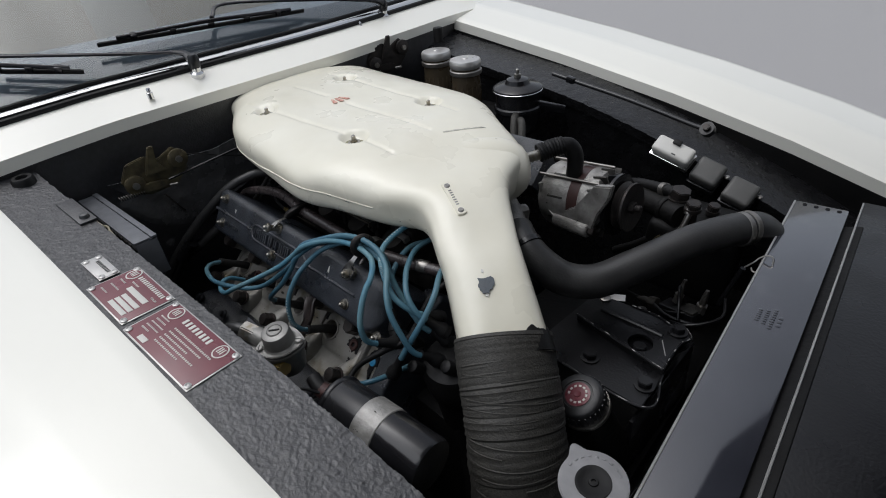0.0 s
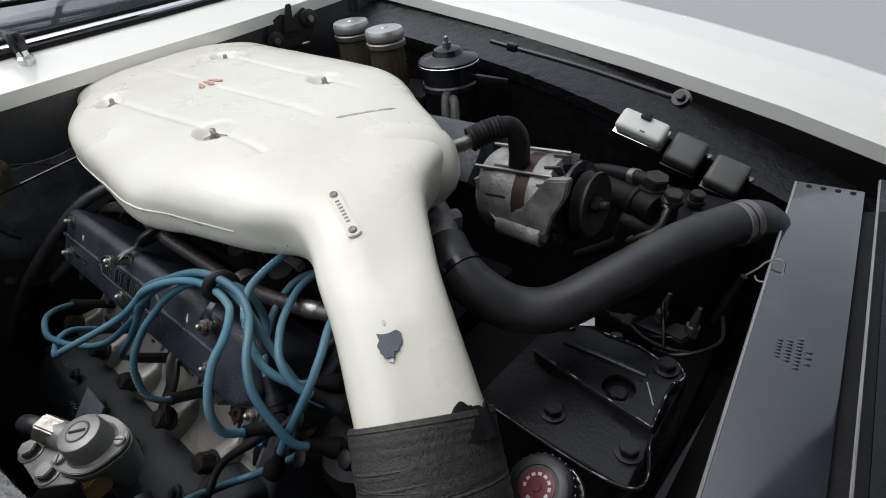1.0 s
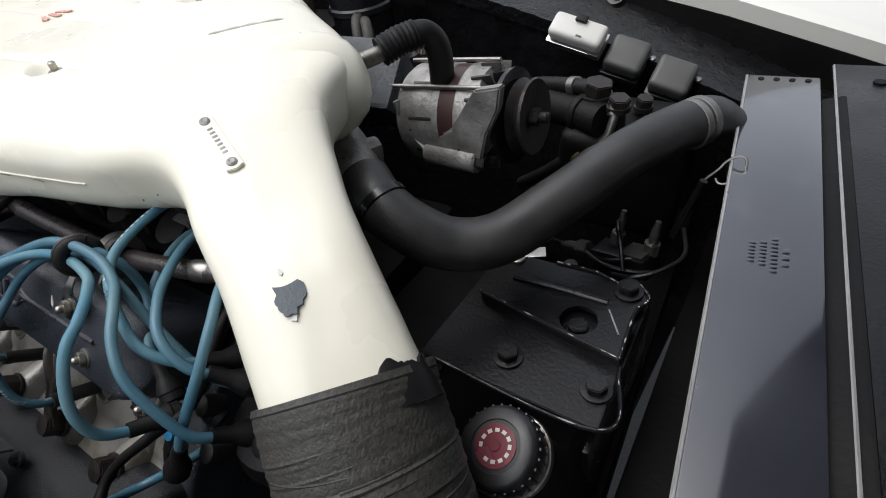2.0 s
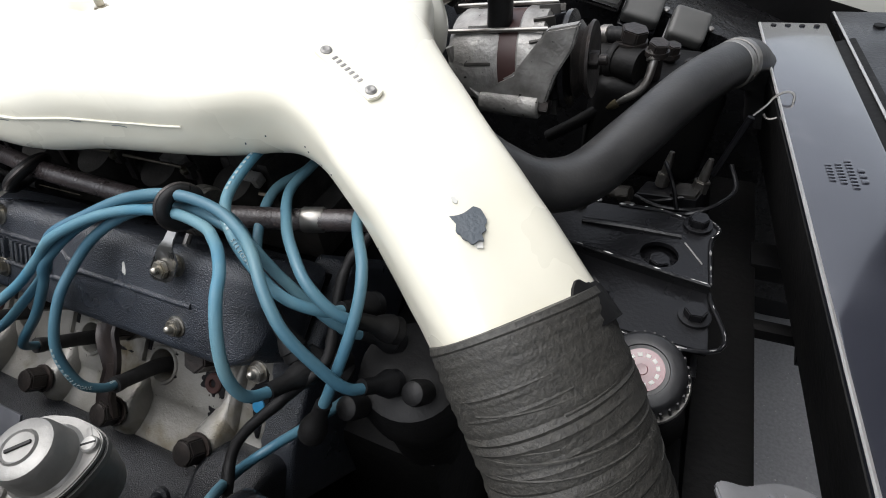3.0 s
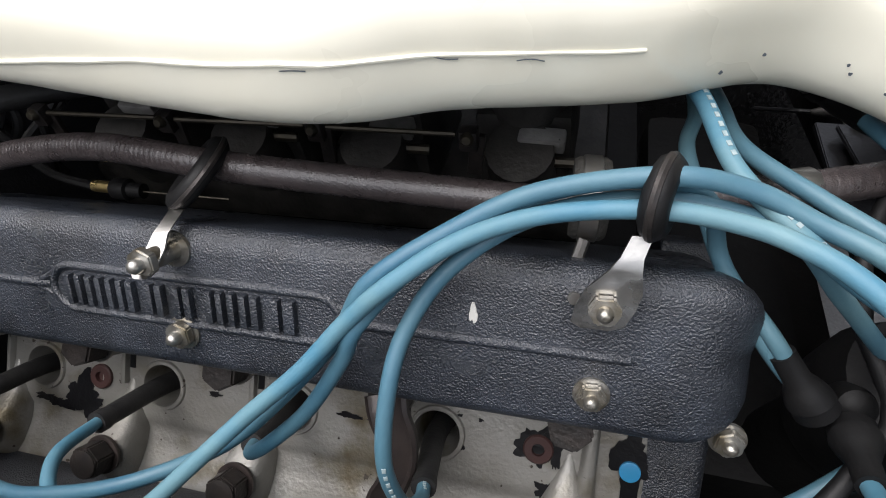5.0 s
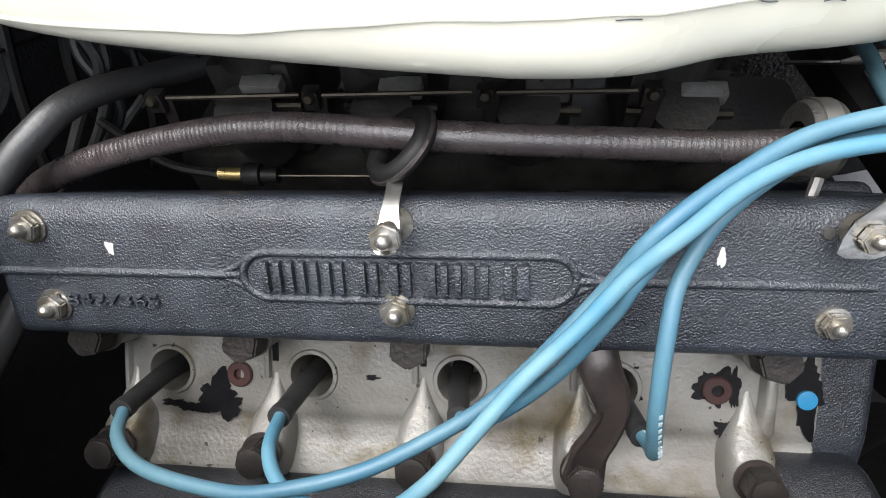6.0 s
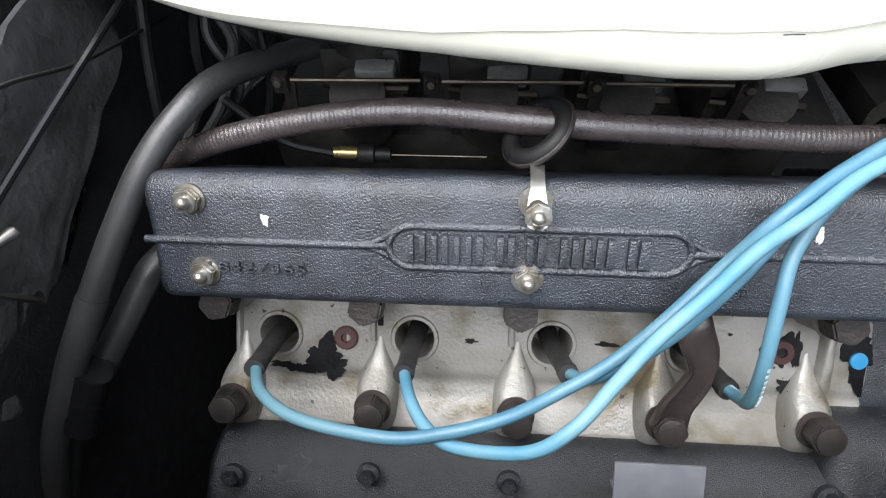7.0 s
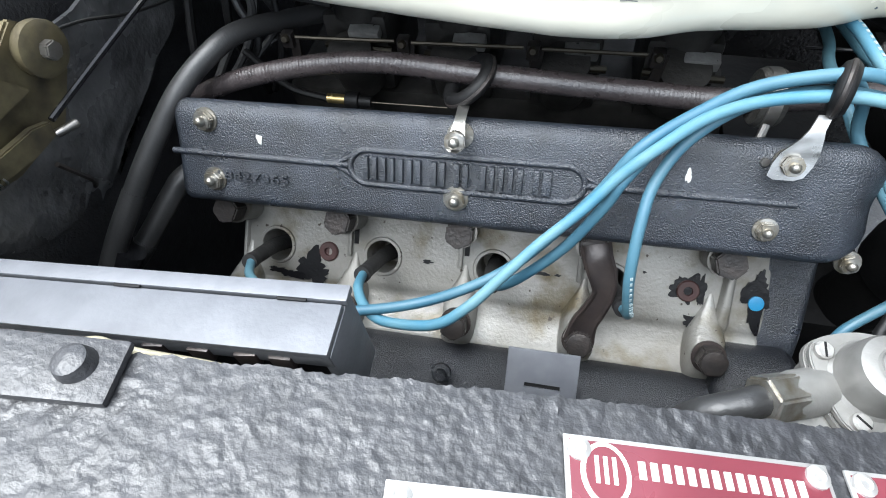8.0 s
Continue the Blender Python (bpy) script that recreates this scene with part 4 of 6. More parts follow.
# ---- braided hose and clips ----
braid_line = [(-0.245, -0.200, 0.735), (-0.232, -0.197, 0.762), (-0.19, -0.192, 0.786), (-0.12, -0.186, 0.806), (-0.05, -0.186, 0.818), (0.04, -0.197, 0.824), (0.15, -0.192, 0.818), (0.224, -0.189, 0.817), (0.32, -0.172, 0.822), (0.42, -0.13, 0.815)]
braid = thing("braided_hose", braid_line[3], "dark braided hose lying behind the cam cover", "hose")
part("braid", tube(braid_line, 0.0085, 76, 20, wave=lambda i, n: 1 + 0.017 * math.sin(i * 1.9) + 0.008 * math.sin(i * 0.4)), BRAID, braid)
for k, i in enumerate((1, len(braid_line) - 2)):
    p, q = Vector(braid_line[i]), Vector(braid_line[i + (-1 if k == 0 else 1)])
    part("end_sleeve", turned([(0.0092, 0.0), (0.0098, 0.001), (0.0098, 0.016), (0.0092, 0.017)], p, q - p, 20), STEEL, braid, "crimped steel end sleeve")


def p_clip(foot, ring_at, axis, ring_r, name_label, widths=(0.0042, 0.0040, 0.0042, 0.0052, 0.0062, 0.0056, 0.003)):
    clip = thing("hose_clip", foot, name_label, "clip", "hose clips")
    axis = Vector(axis).normalized()
    m = frame_of(ring_at, axis.orthogonal(), axis.cross(axis.orthogonal()))
    x, y = m.to_3x3() @ Vector((1, 0, 0)), m.to_3x3() @ Vector((0, 1, 0))
    loop = [Vector(ring_at) + x * (ring_r * math.cos(a)) + y * (ring_r * math.sin(a)) for a in np.linspace(0, 2 * math.pi, 17)]
    part("cushion", tube(loop, 0.0058, 4, 10), RUBBER, clip)
    loop2 = [Vector(ring_at) + x * ((ring_r + 0.0045) * math.cos(a)) + y * ((ring_r + 0.0045) * math.sin(a)) for a in np.linspace(0, 2 * math.pi, 17)]
    part("band", tube(loop2, 0.0021, 4, 8), BOLT, clip)
    d = (Vector(foot) - Vector(ring_at)).normalized()
    start = Vector(ring_at) + d * (ring_r + 0.005)
    mid = start.lerp(Vector(foot), 0.45) + FACE_N * 0.003
    bm = bmesh.new()
    rings = []
    for q, w in zip((start, start.lerp(mid, 0.6), mid, Vector(foot) - d * 0.008, Vector(foot), Vector(foot) + d * 0.008, Vector(foot) + d * 0.0105), widths):
        rings.append([q - E_A * w, q + E_A * w, q + E_A * w + FACE_N * 0.0014, q - E_A * w + FACE_N * 0.0014])
    part("strap", skin(bm, rings), PLATED, clip, "bright plated strap")
    return clip


p_clip(face(-0.0014, 0.3975, 0.0175), (0.028, -0.203, 0.822), (0.63, 0.06, -0.77), 0.0185, "bright plated clip with a rubber cushion on the cam cover stud")
p_clip(face(0.2175, 0.3965, 0.0105), (0.262, -0.222, 0.857), (0.9, -0.3, 0.1), 0.0118, "bright plated clip with a rubber cushion holding the leads", (0.0040, 0.0045, 0.0065, 0.0115, 0.0122, 0.0110, 0.006))
clip3 = thing("hose_clip", (0.236, -0.2, 0.80), "dull grey rubber-lined clip round the braided hose", "clip", "hose clips")
part("cushion", turned([(0.0095, -0.008), (0.0185, -0.0085), (0.0200, -0.006), (0.0200, 0.006), (0.0185, 0.0085), (0.0095, 0.008)], (0.236, -0.190, 0.822), (1, 0.05, 0), 28, caps=False), OLD_RUBBER, clip3)
part("band", turned([(0.0202, -0.0045), (0.0208, -0.004), (0.0208, 0.004), (0.0202, 0.0045)], (0.236, -0.190, 0.822), (1, 0.05, 0), 28, caps=False), STEEL, clip3)
part("strap", tube([(0.236, -0.21, 0.815), (0.232, -0.225, 0.80), face(0.205, 0.395, 0.002)], 0.003, 5, 8), STEEL, clip3)

# ---- ignition leads ----
PRINT = material("faded_white_print", (0.34, 0.40, 0.41), 0.6, other=(0.20, 0.27, 0.29), scale=300, amount=0.9)


def printed(points, word, start, way, ob):
    """A word printed along a lead, letter by letter; way -1 reads against the points."""
    line = [Vector(p) for p in catmull(points, 24)]
    run = np.concatenate([[0], np.cumsum([(q - p).length for p, q in zip(line, line[1:])])])
    for k, letter in enumerate(word):
        at = start + way * 0.0031 * k
        p = Vector([np.interp(at, run, [q[i] for q in line]) for i in range(3)])
        nx = Vector([np.interp(at + 0.002 * way, run, [q[i] for q in line]) for i in range(3)])
        d = (nx - p).normalized()
        up = (Vector((0.2, -0.45, 0.87)) - d * d.dot(Vector((0.2, -0.45, 0.87)))).normalized()
        lettering(letter, frame_of(p + up * 0.0039, d, up.cross(d)), 0.0030, PRINT, "print", ob)


def lead(points, mat, boot_from=None, end=True, bars=None, words=None):
    """A plug lead: blue cable, rubber boot at the plug, cap boot at the far end."""
    ob = thing("ignition_lead", points[0], "blue silicone ignition lead with black rubber boots", "cable", "ignition leads")
    part("cable", tube(points, 0.0040, 8, 12), mat, ob)
    if boot_from is not None:
        a = boot_from
        p0 = bank(a, 0.2825, 0.62)
        e = Vector(points[0])
        d = (e - bank(a, 0.2825, 0.655)).normalized()
        part("boot", tube([p0, bank(a, 0.2825, 0.652), bank(a, 0.2825, 0.652).lerp(e, 0.55) + E_C * 0.002, e + d * 0.004], 0.0066, 8, 14, wave=lambda i, n: 1.15 - 0.18 * i / n + (0.12 if i > n - 4 else 0)), BOOT, ob)
    if end:
        e, q = Vector(points[-1]), Vector(points[-2])
        d = (e - q).normalized()
        part("boot", turned([(0.0058, -0.016), (0.0062, 0.0), (0.0080, 0.004), (0.0100, 0.010), (0.0106, 0.013), (0.0098, 0.014), (0.0102, 0.020), (0.007, 0.023)], e, d, 18), RUBBER, ob)
    for i0, n in bars or ():
        line = catmull(points, 8)
        for k in range(n):
            p, nx = Vector(line[i0 + k]), Vector(line[i0 + k + 1])
            d = (nx - p).normalized()
            up = (Vector((0.2, -0.45, 0.87)) - d * d.dot(Vector((0.2, -0.45, 0.87)))).normalized()
            part("print", block(((nx - p).length * 0.55, 0.0019, 0.0006), frame_of(p + up * 0.0039, d, up.cross(d)), 0.0001), PRINT, ob)
    for start, way in words or ():
        printed(points, "SILICONE", start, way, ob)
    return ob


L1 = [(-0.151, -0.306, 0.687), (-0.137, -0.329, 0.700), (-0.105, -0.348, 0.712), (-0.049, -0.358, 0.7225), (-0.014, -0.354, 0.7277), (0.020, -0.344, 0.7324), (0.049, -0.328, 0.7345), (0.077, -0.313, 0.7463), (0.102, -0.2965, 0.767), (0.131, -0.274, 0.797), (0.150, -0.263, 0.830), (0.181, -0.242, 0.845), (0.215, -0.226, 0.857), (0.262, -0.222, 0.868)]
TO_B = [(0.293, -0.219, 0.862), (0.317, -0.2254, 0.8545), (0.3386, -0.2388, 0.8525), (0.3591, -0.2570, 0.8440), (0.3760, -0.2680, 0.8260), (0.3920, -0.2680, 0.8000), (0.4060, -0.2620, 0.7720), (0.4130, -0.2420, 0.7520)]
L2 = [(-0.047, -0.303, 0.690), (-0.038, -0.3315, 0.7155), (-0.026, -0.350, 0.7213), (-0.008, -0.360, 0.722), (0.031, -0.364, 0.737), (0.054, -0.354, 0.752), (0.0755, -0.332, 0.765), (0.096, -0.311, 0.778), (0.120, -0.292, 0.795), (0.140, -0.276, 0.815), (0.160, -0.266, 0.834), (0.187, -0.246, 0.845), (0.220, -0.232, 0.851), (0.262, -0.229, 0.857)]
TO_A = [(0.294, -0.2325, 0.8565), (0.3117, -0.2417, 0.857), (0.3225, -0.2500, 0.8565), (0.3340, -0.2625, 0.8545), (0.3427, -0.2775, 0.8500), (0.3488, -0.2920, 0.8330), (0.3535, -0.3010, 0.8110), (0.3560, -0.2990, 0.7880), (0.3570, -0.2860, 0.7730), (0.3600, -0.2700, 0.7650)]
L3 = [(0.063, -0.297, 0.696), (0.072, -0.308, 0.713), (0.089, -0.307, 0.732), (0.115, -0.296, 0.760), (0.136, -0.282, 0.793), (0.144, -0.275, 0.811), (0.166, -0.254, 0.832), (0.196, -0.233, 0.846), (0.225, -0.220, 0.855), (0.262, -0.215, 0.860)]
TO_H = [(0.285, -0.205, 0.840), (0.296, -0.207, 0.811), (0.314, -0.228, 0.791), (0.338, -0.239, 0.766), (0.362, -0.235, 0.745)]
L4 = [(0.168, -0.297, 0.692), (0.170, -0.309, 0.703), (0.166, -0.318, 0.722), (0.160, -0.312, 0.757), (0.160, -0.290, 0.788), (0.165, -0.268, 0.807), (0.182, -0.247, 0.828), (0.215, -0.228, 0.845), (0.262, -0.218, 0.852)]
TO_4 = [(0.310, -0.222, 0.845), (0.340, -0.225, 0.815), (0.375, -0.222, 0.775), (0.392, -0.205, 0.752)]
lead(L1 + TO_B, BLUE, WELL_A[0])
lead(L2 + TO_A, PALE_BLUE, WELL_A[1])
lead(L3 + TO_H, BLUE, WELL_A[2])
lead(L4 + TO_4, BLUE, WELL_A[3], bars=[(1, 5), (19, 6)], words=[(0.050, -1)])
lead([(0.268, -0.12, 0.855), (0.278, -0.161, 0.862), (0.289, -0.203, 0.859), (0.309, -0.226, 0.852), (0.336, -0.240, 0.838), (0.362, -0.246, 0.826), (0.380, -0.234, 0.808), (0.386, -0.211, 0.790)], PALE_BLUE, bars=[(6, 10), (20, 5)], words=[(0.128, 1)])
lead([(0.29, -0.08, 0.83), (0.296, -0.121, 0.833), (0.303, -0.160, 0.836), (0.330, -0.197, 0.840), (0.352, -0.219, 0.840), (0.373, -0.235, 0.832), (0.392, -0.236, 0.812), (0.406, -0.220, 0.790)], BLUE)
lead([(0.285, -0.08, 0.825), (0.286, -0.119, 0.825), (0.280, -0.152, 0.827), (0.288, -0.185, 0.820), (0.300, -0.210, 0.805), (0.321, -0.232, 0.791), (0.337, -0.240, 0.772)], BLUE)
lead([(0.36, -0.13, 0.835), (0.375, -0.175, 0.839), (0.399, -0.210, 0.833), (0.404, -0.234, 0.813), (0.395, -0.262, 0.774), (0.381, -0.274, 0.739)], BLUE)
lead([(0.384, -0.250, 0.726), (0.363, -0.265, 0.708), (0.331, -0.287, 0.684), (0.322, -0.315, 0.690), (0.352, -0.352, 0.742), (0.375, -0.362, 0.758)], BLUE, end=False)

# distributor with its low cap
dist = thing("distributor", (0.40, -0.20, 0.62), "black distributor cap ringed by lead boots", "distributor")
part("cap", turned([(0.040, 0.0), (0.044, 0.02), (0.046, 0.05), (0.040, 0.07), (0.02, 0.078)], (0.412, -0.195, 0.66), (0.1, -0.2, 1), 32), RUBBER, dist)
part("body", turned([(0.032, 0.0), (0.034, 0.10)], (0.402, -0.18, 0.56), (0.1, -0.2, 1), 24), BAY, dist)
for x, y, z in ((0.396, -0.247, 0.722), (0.372, -0.226, 0.738), (0.44, -0.225, 0.735)):
    part("tower", turned([(0.009, 0), (0.0098, 0.014), (0.0085, 0.019), (0.005, 0.021)], (x, y, z), (-0.1, -0.6, 0.7), 18), RUBBER, dist)
solo("taped_wire", tube([(0.378, -0.130, 0.83), (0.373, -0.157, 0.814), (0.363, -0.185, 0.800), (0.366, -0.213, 0.780), (0.376, -0.246, 0.766), (0.357, -0.276, 0.752), (0.331, -0.312, 0.726), (0.345, -0.35, 0.70)], 0.0042, 8, 10, wave=lambda i, n: 1 + 0.25 * noise.noise((i * 0.4, 0, 1))), RUBBER,
            "black taped wire hanging beside the leads", "wire")

# ---- heater hoses by the firewall ----
HOSES = ([(-0.10, -0.05, 0.785), (-0.149, -0.112, 0.8034), (-0.178, -0.164, 0.8192), (-0.196, -0.197, 0.814), (-0.2115, -0.2255, 0.8005), (-0.226, -0.252, 0.779), (-0.2425, -0.2825, 0.7505), (-0.264, -0.3205, 0.709), (-0.285, -0.36, 0.66), (-0.298, -0.40, 0.60)],
         [(-0.19, -0.19, 0.685), (-0.215, -0.222, 0.718), (-0.2311, -0.2479, 0.7205), (-0.240, -0.264, 0.7116), (-0.258, -0.2966, 0.6867), (-0.274, -0.3257, 0.6676), (-0.2862, -0.348, 0.651), (-0.30, -0.39, 0.60)])
for path, r in zip(HOSES, (0.0089, 0.0100)):
    hose = thing("heater_hose", path[3], "matt black heater hose running down behind the engine", "hose", "heater hoses")
    part("tube", tube(path, r, 10, 18), HOSE, hose)
    part("sleeve", tube([Vector(path[-4]).lerp(Vector(path[-3]), 0.2), Vector(path[-3]), Vector(path[-3]).lerp(Vector(path[-2]), 0.6)], r * 1.10, 6, 18), HOSE, hose, "glossy tape sleeve")
solo("hose_tape", tube([(-0.262, -0.318, 0.697), (-0.268, -0.328, 0.684), (-0.273, -0.337, 0.672), (-0.277, -0.345, 0.661)], 0.0225, 5, 24, flat=0.62), BLACK_PAINT, "shiny black tape binding two heater hoses", "tape")

# ---- front of the bay: radiator, panels, cross member ----
RAD = frame_of((0.711, 0.05, 0.757), (-0.150, 1, 0.0), (-1, -0.150, 0))
radiator = thing("radiator", (0.70, 0.1, 0.3), "black painted radiator with a flat top panel", "radiator")
part("top_panel", block((0.811, 0.080, 0.010), RAD @ pose(0.0055, 0, -0.004), 0.003), PANEL, radiator, "satin black pressed top panel")
part("core", block((0.74, 0.045, 0.46), RAD @ pose(0, -0.115, -0.225, -18, 0, 0), 0.004), BAY, radiator)
part("shroud", block((0.76, 0.010, 0.135), RAD @ pose(-0.01, 0.021, -0.074, -12.6, 0, 0), 0.003), BAY, radiator)
part("worn_edge", tube([RAD @ Vector((t, 0.0402, 0.0005)) for t in (-0.40, -0.2, 0.0, 0.2, 0.407)], 0.0017, 4, 6), PLATE, radiator, "edge worn to bare metal")
for k in range(4):
    part("hole", turned([(0.0035, -0.001), (0.0035, 0.0016), (0.002, 0.0017)], RAD @ Vector((0.400, 0.024 - 0.017 * k, 0.0)), (0, 0, 1), 12), BAY, radiator)
for i, (count, wide) in enumerate(((3, 0.0085), (9, 0.0052), (7, 0.0048), (6, 0.0048))):
    for k in range(count):
        part("stamping", block((wide * 0.62, 0.0055, 0.0022), RAD @ pose(0.062 + wide * (k - count / 2), -0.012 + 0.0085 * i, 0.0010), 0.0007), PANEL, radiator)
front = thing("front_panel", (0.83, 0.05, 0.6), "glossy black front panel with a bare metal edge", "panel")
part("sheet", block((0.90, 0.26, 0.008), RAD @ pose(0.01, -0.184, -0.006), 0.002), DECK, front)
part("worn_edge", tube([RAD @ Vector((t, -0.0545, 0.0)) for t in (-0.44, -0.2, 0.0, 0.2, 0.45)], 0.0015, 4, 6), PLATE, front, "bare metal edge")
part("slot", turned([(0.007, -0.001), (0.007, 0.002), (0.005, 0.0022)], RAD @ Vector((0.41, -0.10, -0.002)), (0, 0, 1), 14), BAY, front)
nose = part("nose", block((0.9, 0.012, 0.14), RAD @ pose(0.01, -0.30, -0.075), 0.003), BAY, front)

rad_cap = thing("pressure_cap", (0.665, -0.235, 0.70), "dull grey pressed radiator cap with two ears", "cap")
RC = frame_of((0.672, -0.246, 0.746), (0.9, 0.45, 0), (-0.45, 0.9, 0.12))
CAPMAT = material("dull_pressed_steel", (0.22, 0.22, 0.225), 0.45, 0.6, other=(0.15, 0.15, 0.155), scale=40, amount=0.8, bump=0.1, bump_scale=150)
outline = []
for k in range(64):
    a = 2 * math.pi * k / 64
    ear = max(0, math.cos(2 * (a - 2.2))) ** 14 * 0.012
    outline.append(((0.036 + ear) * math.cos(a), (0.036 + ear) * math.sin(a)))
part("rim", prism(outline, RC, 0.005, 0.0012), CAPMAT, rad_cap)
part("dish", turned([(0.019, 0.0045), (0.0185, 0.0062), (0.0150, 0.0062), (0.0135, 0.0053), (0.0055, 0.0053), (0.0050, 0.0072), (0.0025, 0.0074), (0.0022, 0.0055)], RC.translation, RC.to_3x3() @ Vector((0, 0, 1)), 32), RUBBER, rad_cap)
part("neck", turned([(0.026, -0.09), (0.026, -0.01), (0.031, -0.004), (0.031, 0.001)], RC.translation, RC.to_3x3() @ Vector((0, 0, 1)), 28), BAY, rad_cap)
for k in range(9):
    a = 0.5 + 0.27 * k
    part("stamping", block((0.004, 0.0022, 0.0006), RC @ pose(0.029 * math.cos(a), 0.029 * math.sin(a), 0.0053, 0, 0, math.degrees(a) + 90), 0.0001), CAPMAT, rad_cap)

CAPTOP = material("worn_black_cap", (0.009, 0.009, 0.010), 0.42, other=(0.022, 0.022, 0.023), scale=50, amount=0.9, bump=0.1, bump_scale=200)
oil = thing("oil_filler_cap", (0.56, -0.115, 0.62), "black ribbed filler cap with a round red label", "cap")
OC, ON_ = Vector((0.577, -0.139, 0.721)), Vector((-0.12, -0.38, 0.92)).normalized()
OM = frame_of(OC, ON_.orthogonal(), ON_.cross(ON_.orthogonal()))
part("knob", turned([(0.031, -0.030), (0.032, -0.026), (0.032, -0.006), (0.030, -0.002), (0.0275, 0.0), (0.020, 0.0006), (0.0195, -0.0006), (0.001, -0.0006)], OC, ON_, 40), CAPTOP, oil)
for k in range(28):
    part("knurl", block((0.003, 0.0022, 0.018), OM @ pose(0.0318 * math.cos(k * math.pi / 14), 0.0318 * math.sin(k * math.pi / 14), -0.015, 0, 0, k * 180 / 14), 0.0006), CAPTOP, oil)
part("label", turned([(0.0165, -0.0008), (0.0165, 0.0004), (0.0045, 0.0005), (0.004, 0.0014), (0.001, 0.0012)], OC, ON_, 32), RED, oil, "red enamel label")
for k in range(12):
    if k != 6:
        a = k * math.pi / 6
        part("marking", block((0.0036, 0.0028, 0.0004), OM @ pose(0.0115 * math.cos(a), 0.0115 * math.sin(a), 0.0006, 0, 0, math.degrees(a) + 90), 0.0001), WHITE, oil)
part("rim", turned([(0.0335, -0.036), (0.0345, -0.033), (0.0335, -0.030)], OC, ON_, 40), STEEL, oil, "rim scraped to bare metal")
part("neck", turned([(0.030, -0.17), (0.030, -0.035)], OC, ON_, 28), BAY, oil)

mount = thing("cross_member", (0.55, 0.04, 0.60), "satin black engine cross member with worn white edges", "bracket")
DECK_EDGE = [(0.44, -0.0635), (0.625, -0.061), (0.618, 0.009), (0.609, 0.067), (0.6145, 0.085), (0.6136, 0.0946), (0.5976, 0.106), (0.5813, 0.103), (0.47, 0.110), (0.44, 0.110)]
SHELF_EDGE = [(0.458, 0.0276), (0.5457, 0.0161), (0.6169, 0.0079), (0.610, 0.0674), (0.6150, 0.0848), (0.6140, 0.0946), (0.5976, 0.1062), (0.5839, 0.0990), (0.5533, 0.105), (0.5118, 0.1011), (0.4828, 0.0988), (0.450, 0.0900)]
part("deck", prism(DECK_EDGE, pose(0, 0, 0.660), 0.007, 0.001), DECK, mount)
hole = turned([(0.0185, -0.02), (0.0185, 0.02)], (0.5657, 0.036, 0.677), (0, 0, 1), 28)
part("upper_deck", carve(prism(SHELF_EDGE, pose(0, 0, 0.6745), 0.0050, 0.001), [hole]), DECK, mount)
part("riser", skin(bmesh.new(), [[(x, y + 0.001, 0.677), (x, y + 0.005, 0.677), (x, y + 0.005, 0.664), (x, y + 0.001, 0.664)] for x, y in SHELF_EDGE[:3]]), DECK, mount)
part("rib", tube([(0.4807, 0.0619, 0.681), (0.53, 0.067, 0.681), (0.5817, 0.0706, 0.680)], 0.0045, 5, 8, flat=0.7), DECK, mount)
part("seam", tube([(0.5865, 0.061, 0.6797), (0.606, 0.035, 0.6797)], 0.0009, 3, 6), PLATE, mount)
for z, outline, rough in ((0.668, DECK_EDGE[:3], 1.0), (0.6800, SHELF_EDGE[2:10], 1.15), (0.6796, SHELF_EDGE[:3], 0.75)):
    pts = [(x, y, z) for x, y in outline]
    edge = part("flange", tube(pts, 0.0022, 8, 8), DECK, mount)
    part("worn_edge", tube([Vector(p) + Vector((0, 0, 0.0018)) for p in pts], 0.0011, 22, 6, wave=lambda i, n, z=z, rough=rough: max(0.05, rough * (0.05 + 1.9 * noise.noise((i * 0.37, z * 90, 0))))), PLATE, edge, "edge worn to bare metal")
for x, y, z in ((0.470, 0.088, 0.6797),):
    part("lug", turned([(0.009, 0), (0.009, 0.004), (0.007, 0.005)], (x, y, z), (0, 0, 1), 16), STEEL, mount)
part("side", block((0.006, 0.20, 0.18), pose(0.612, 0.03, 0.55, 0, 0, 4), 0.001), DECK, mount)
part("tube_member", block((0.05, 0.95, 0.05), pose(0.60, 0.0, 0.50, 0, 0, 6), 0.008), BAY, mount)
for x, y, z in ((0.522, -0.028, 0.667), (0.609, -0.024, 0.667), (0.5947, 0.0915, 0.680), (0.5673, 0.031, 0.667)):
    part("bolt", join(turned([(0.0145, 0), (0.0145, 0.003), (0.011, 0.0035)], (x, y, z), (0, 0, 1), 20), prism(hexagon(0.0105), pose(x, y, z + 0.003, 0, 0, x * 900 % 60), 0.009, 0.001)), DECK, mount)
side_member = thing("frame_rail", (0.66, -0.1, 0.45), "black tubular frame rail below the radiator", "frame")
part("rail", block((0.068, 0.95, 0.04), pose(0.662, 0.10, 0.48, 0, 0, 3.6), 0.006), BAY, side_member)
part("cross_bar", block((0.07, 0.020, 0.018), pose(0.720, 0.150, 0.49, 0, 0, 3.6), 0.004), BAY, side_member)
part("cross_bar", block((0.09, 0.050, 0.03), pose(0.722, 0.280, 0.49, 0, 0, 3.6), 0.004), BAY, side_member)
part("mount_disc", turned([(0.001, -0.004), (0.022, -0.004), (0.022, 0.004), (0.001, 0.005)], (0.745, 0.135, 0.49), (1, 0, 0.2), 20), BAY, side_member)
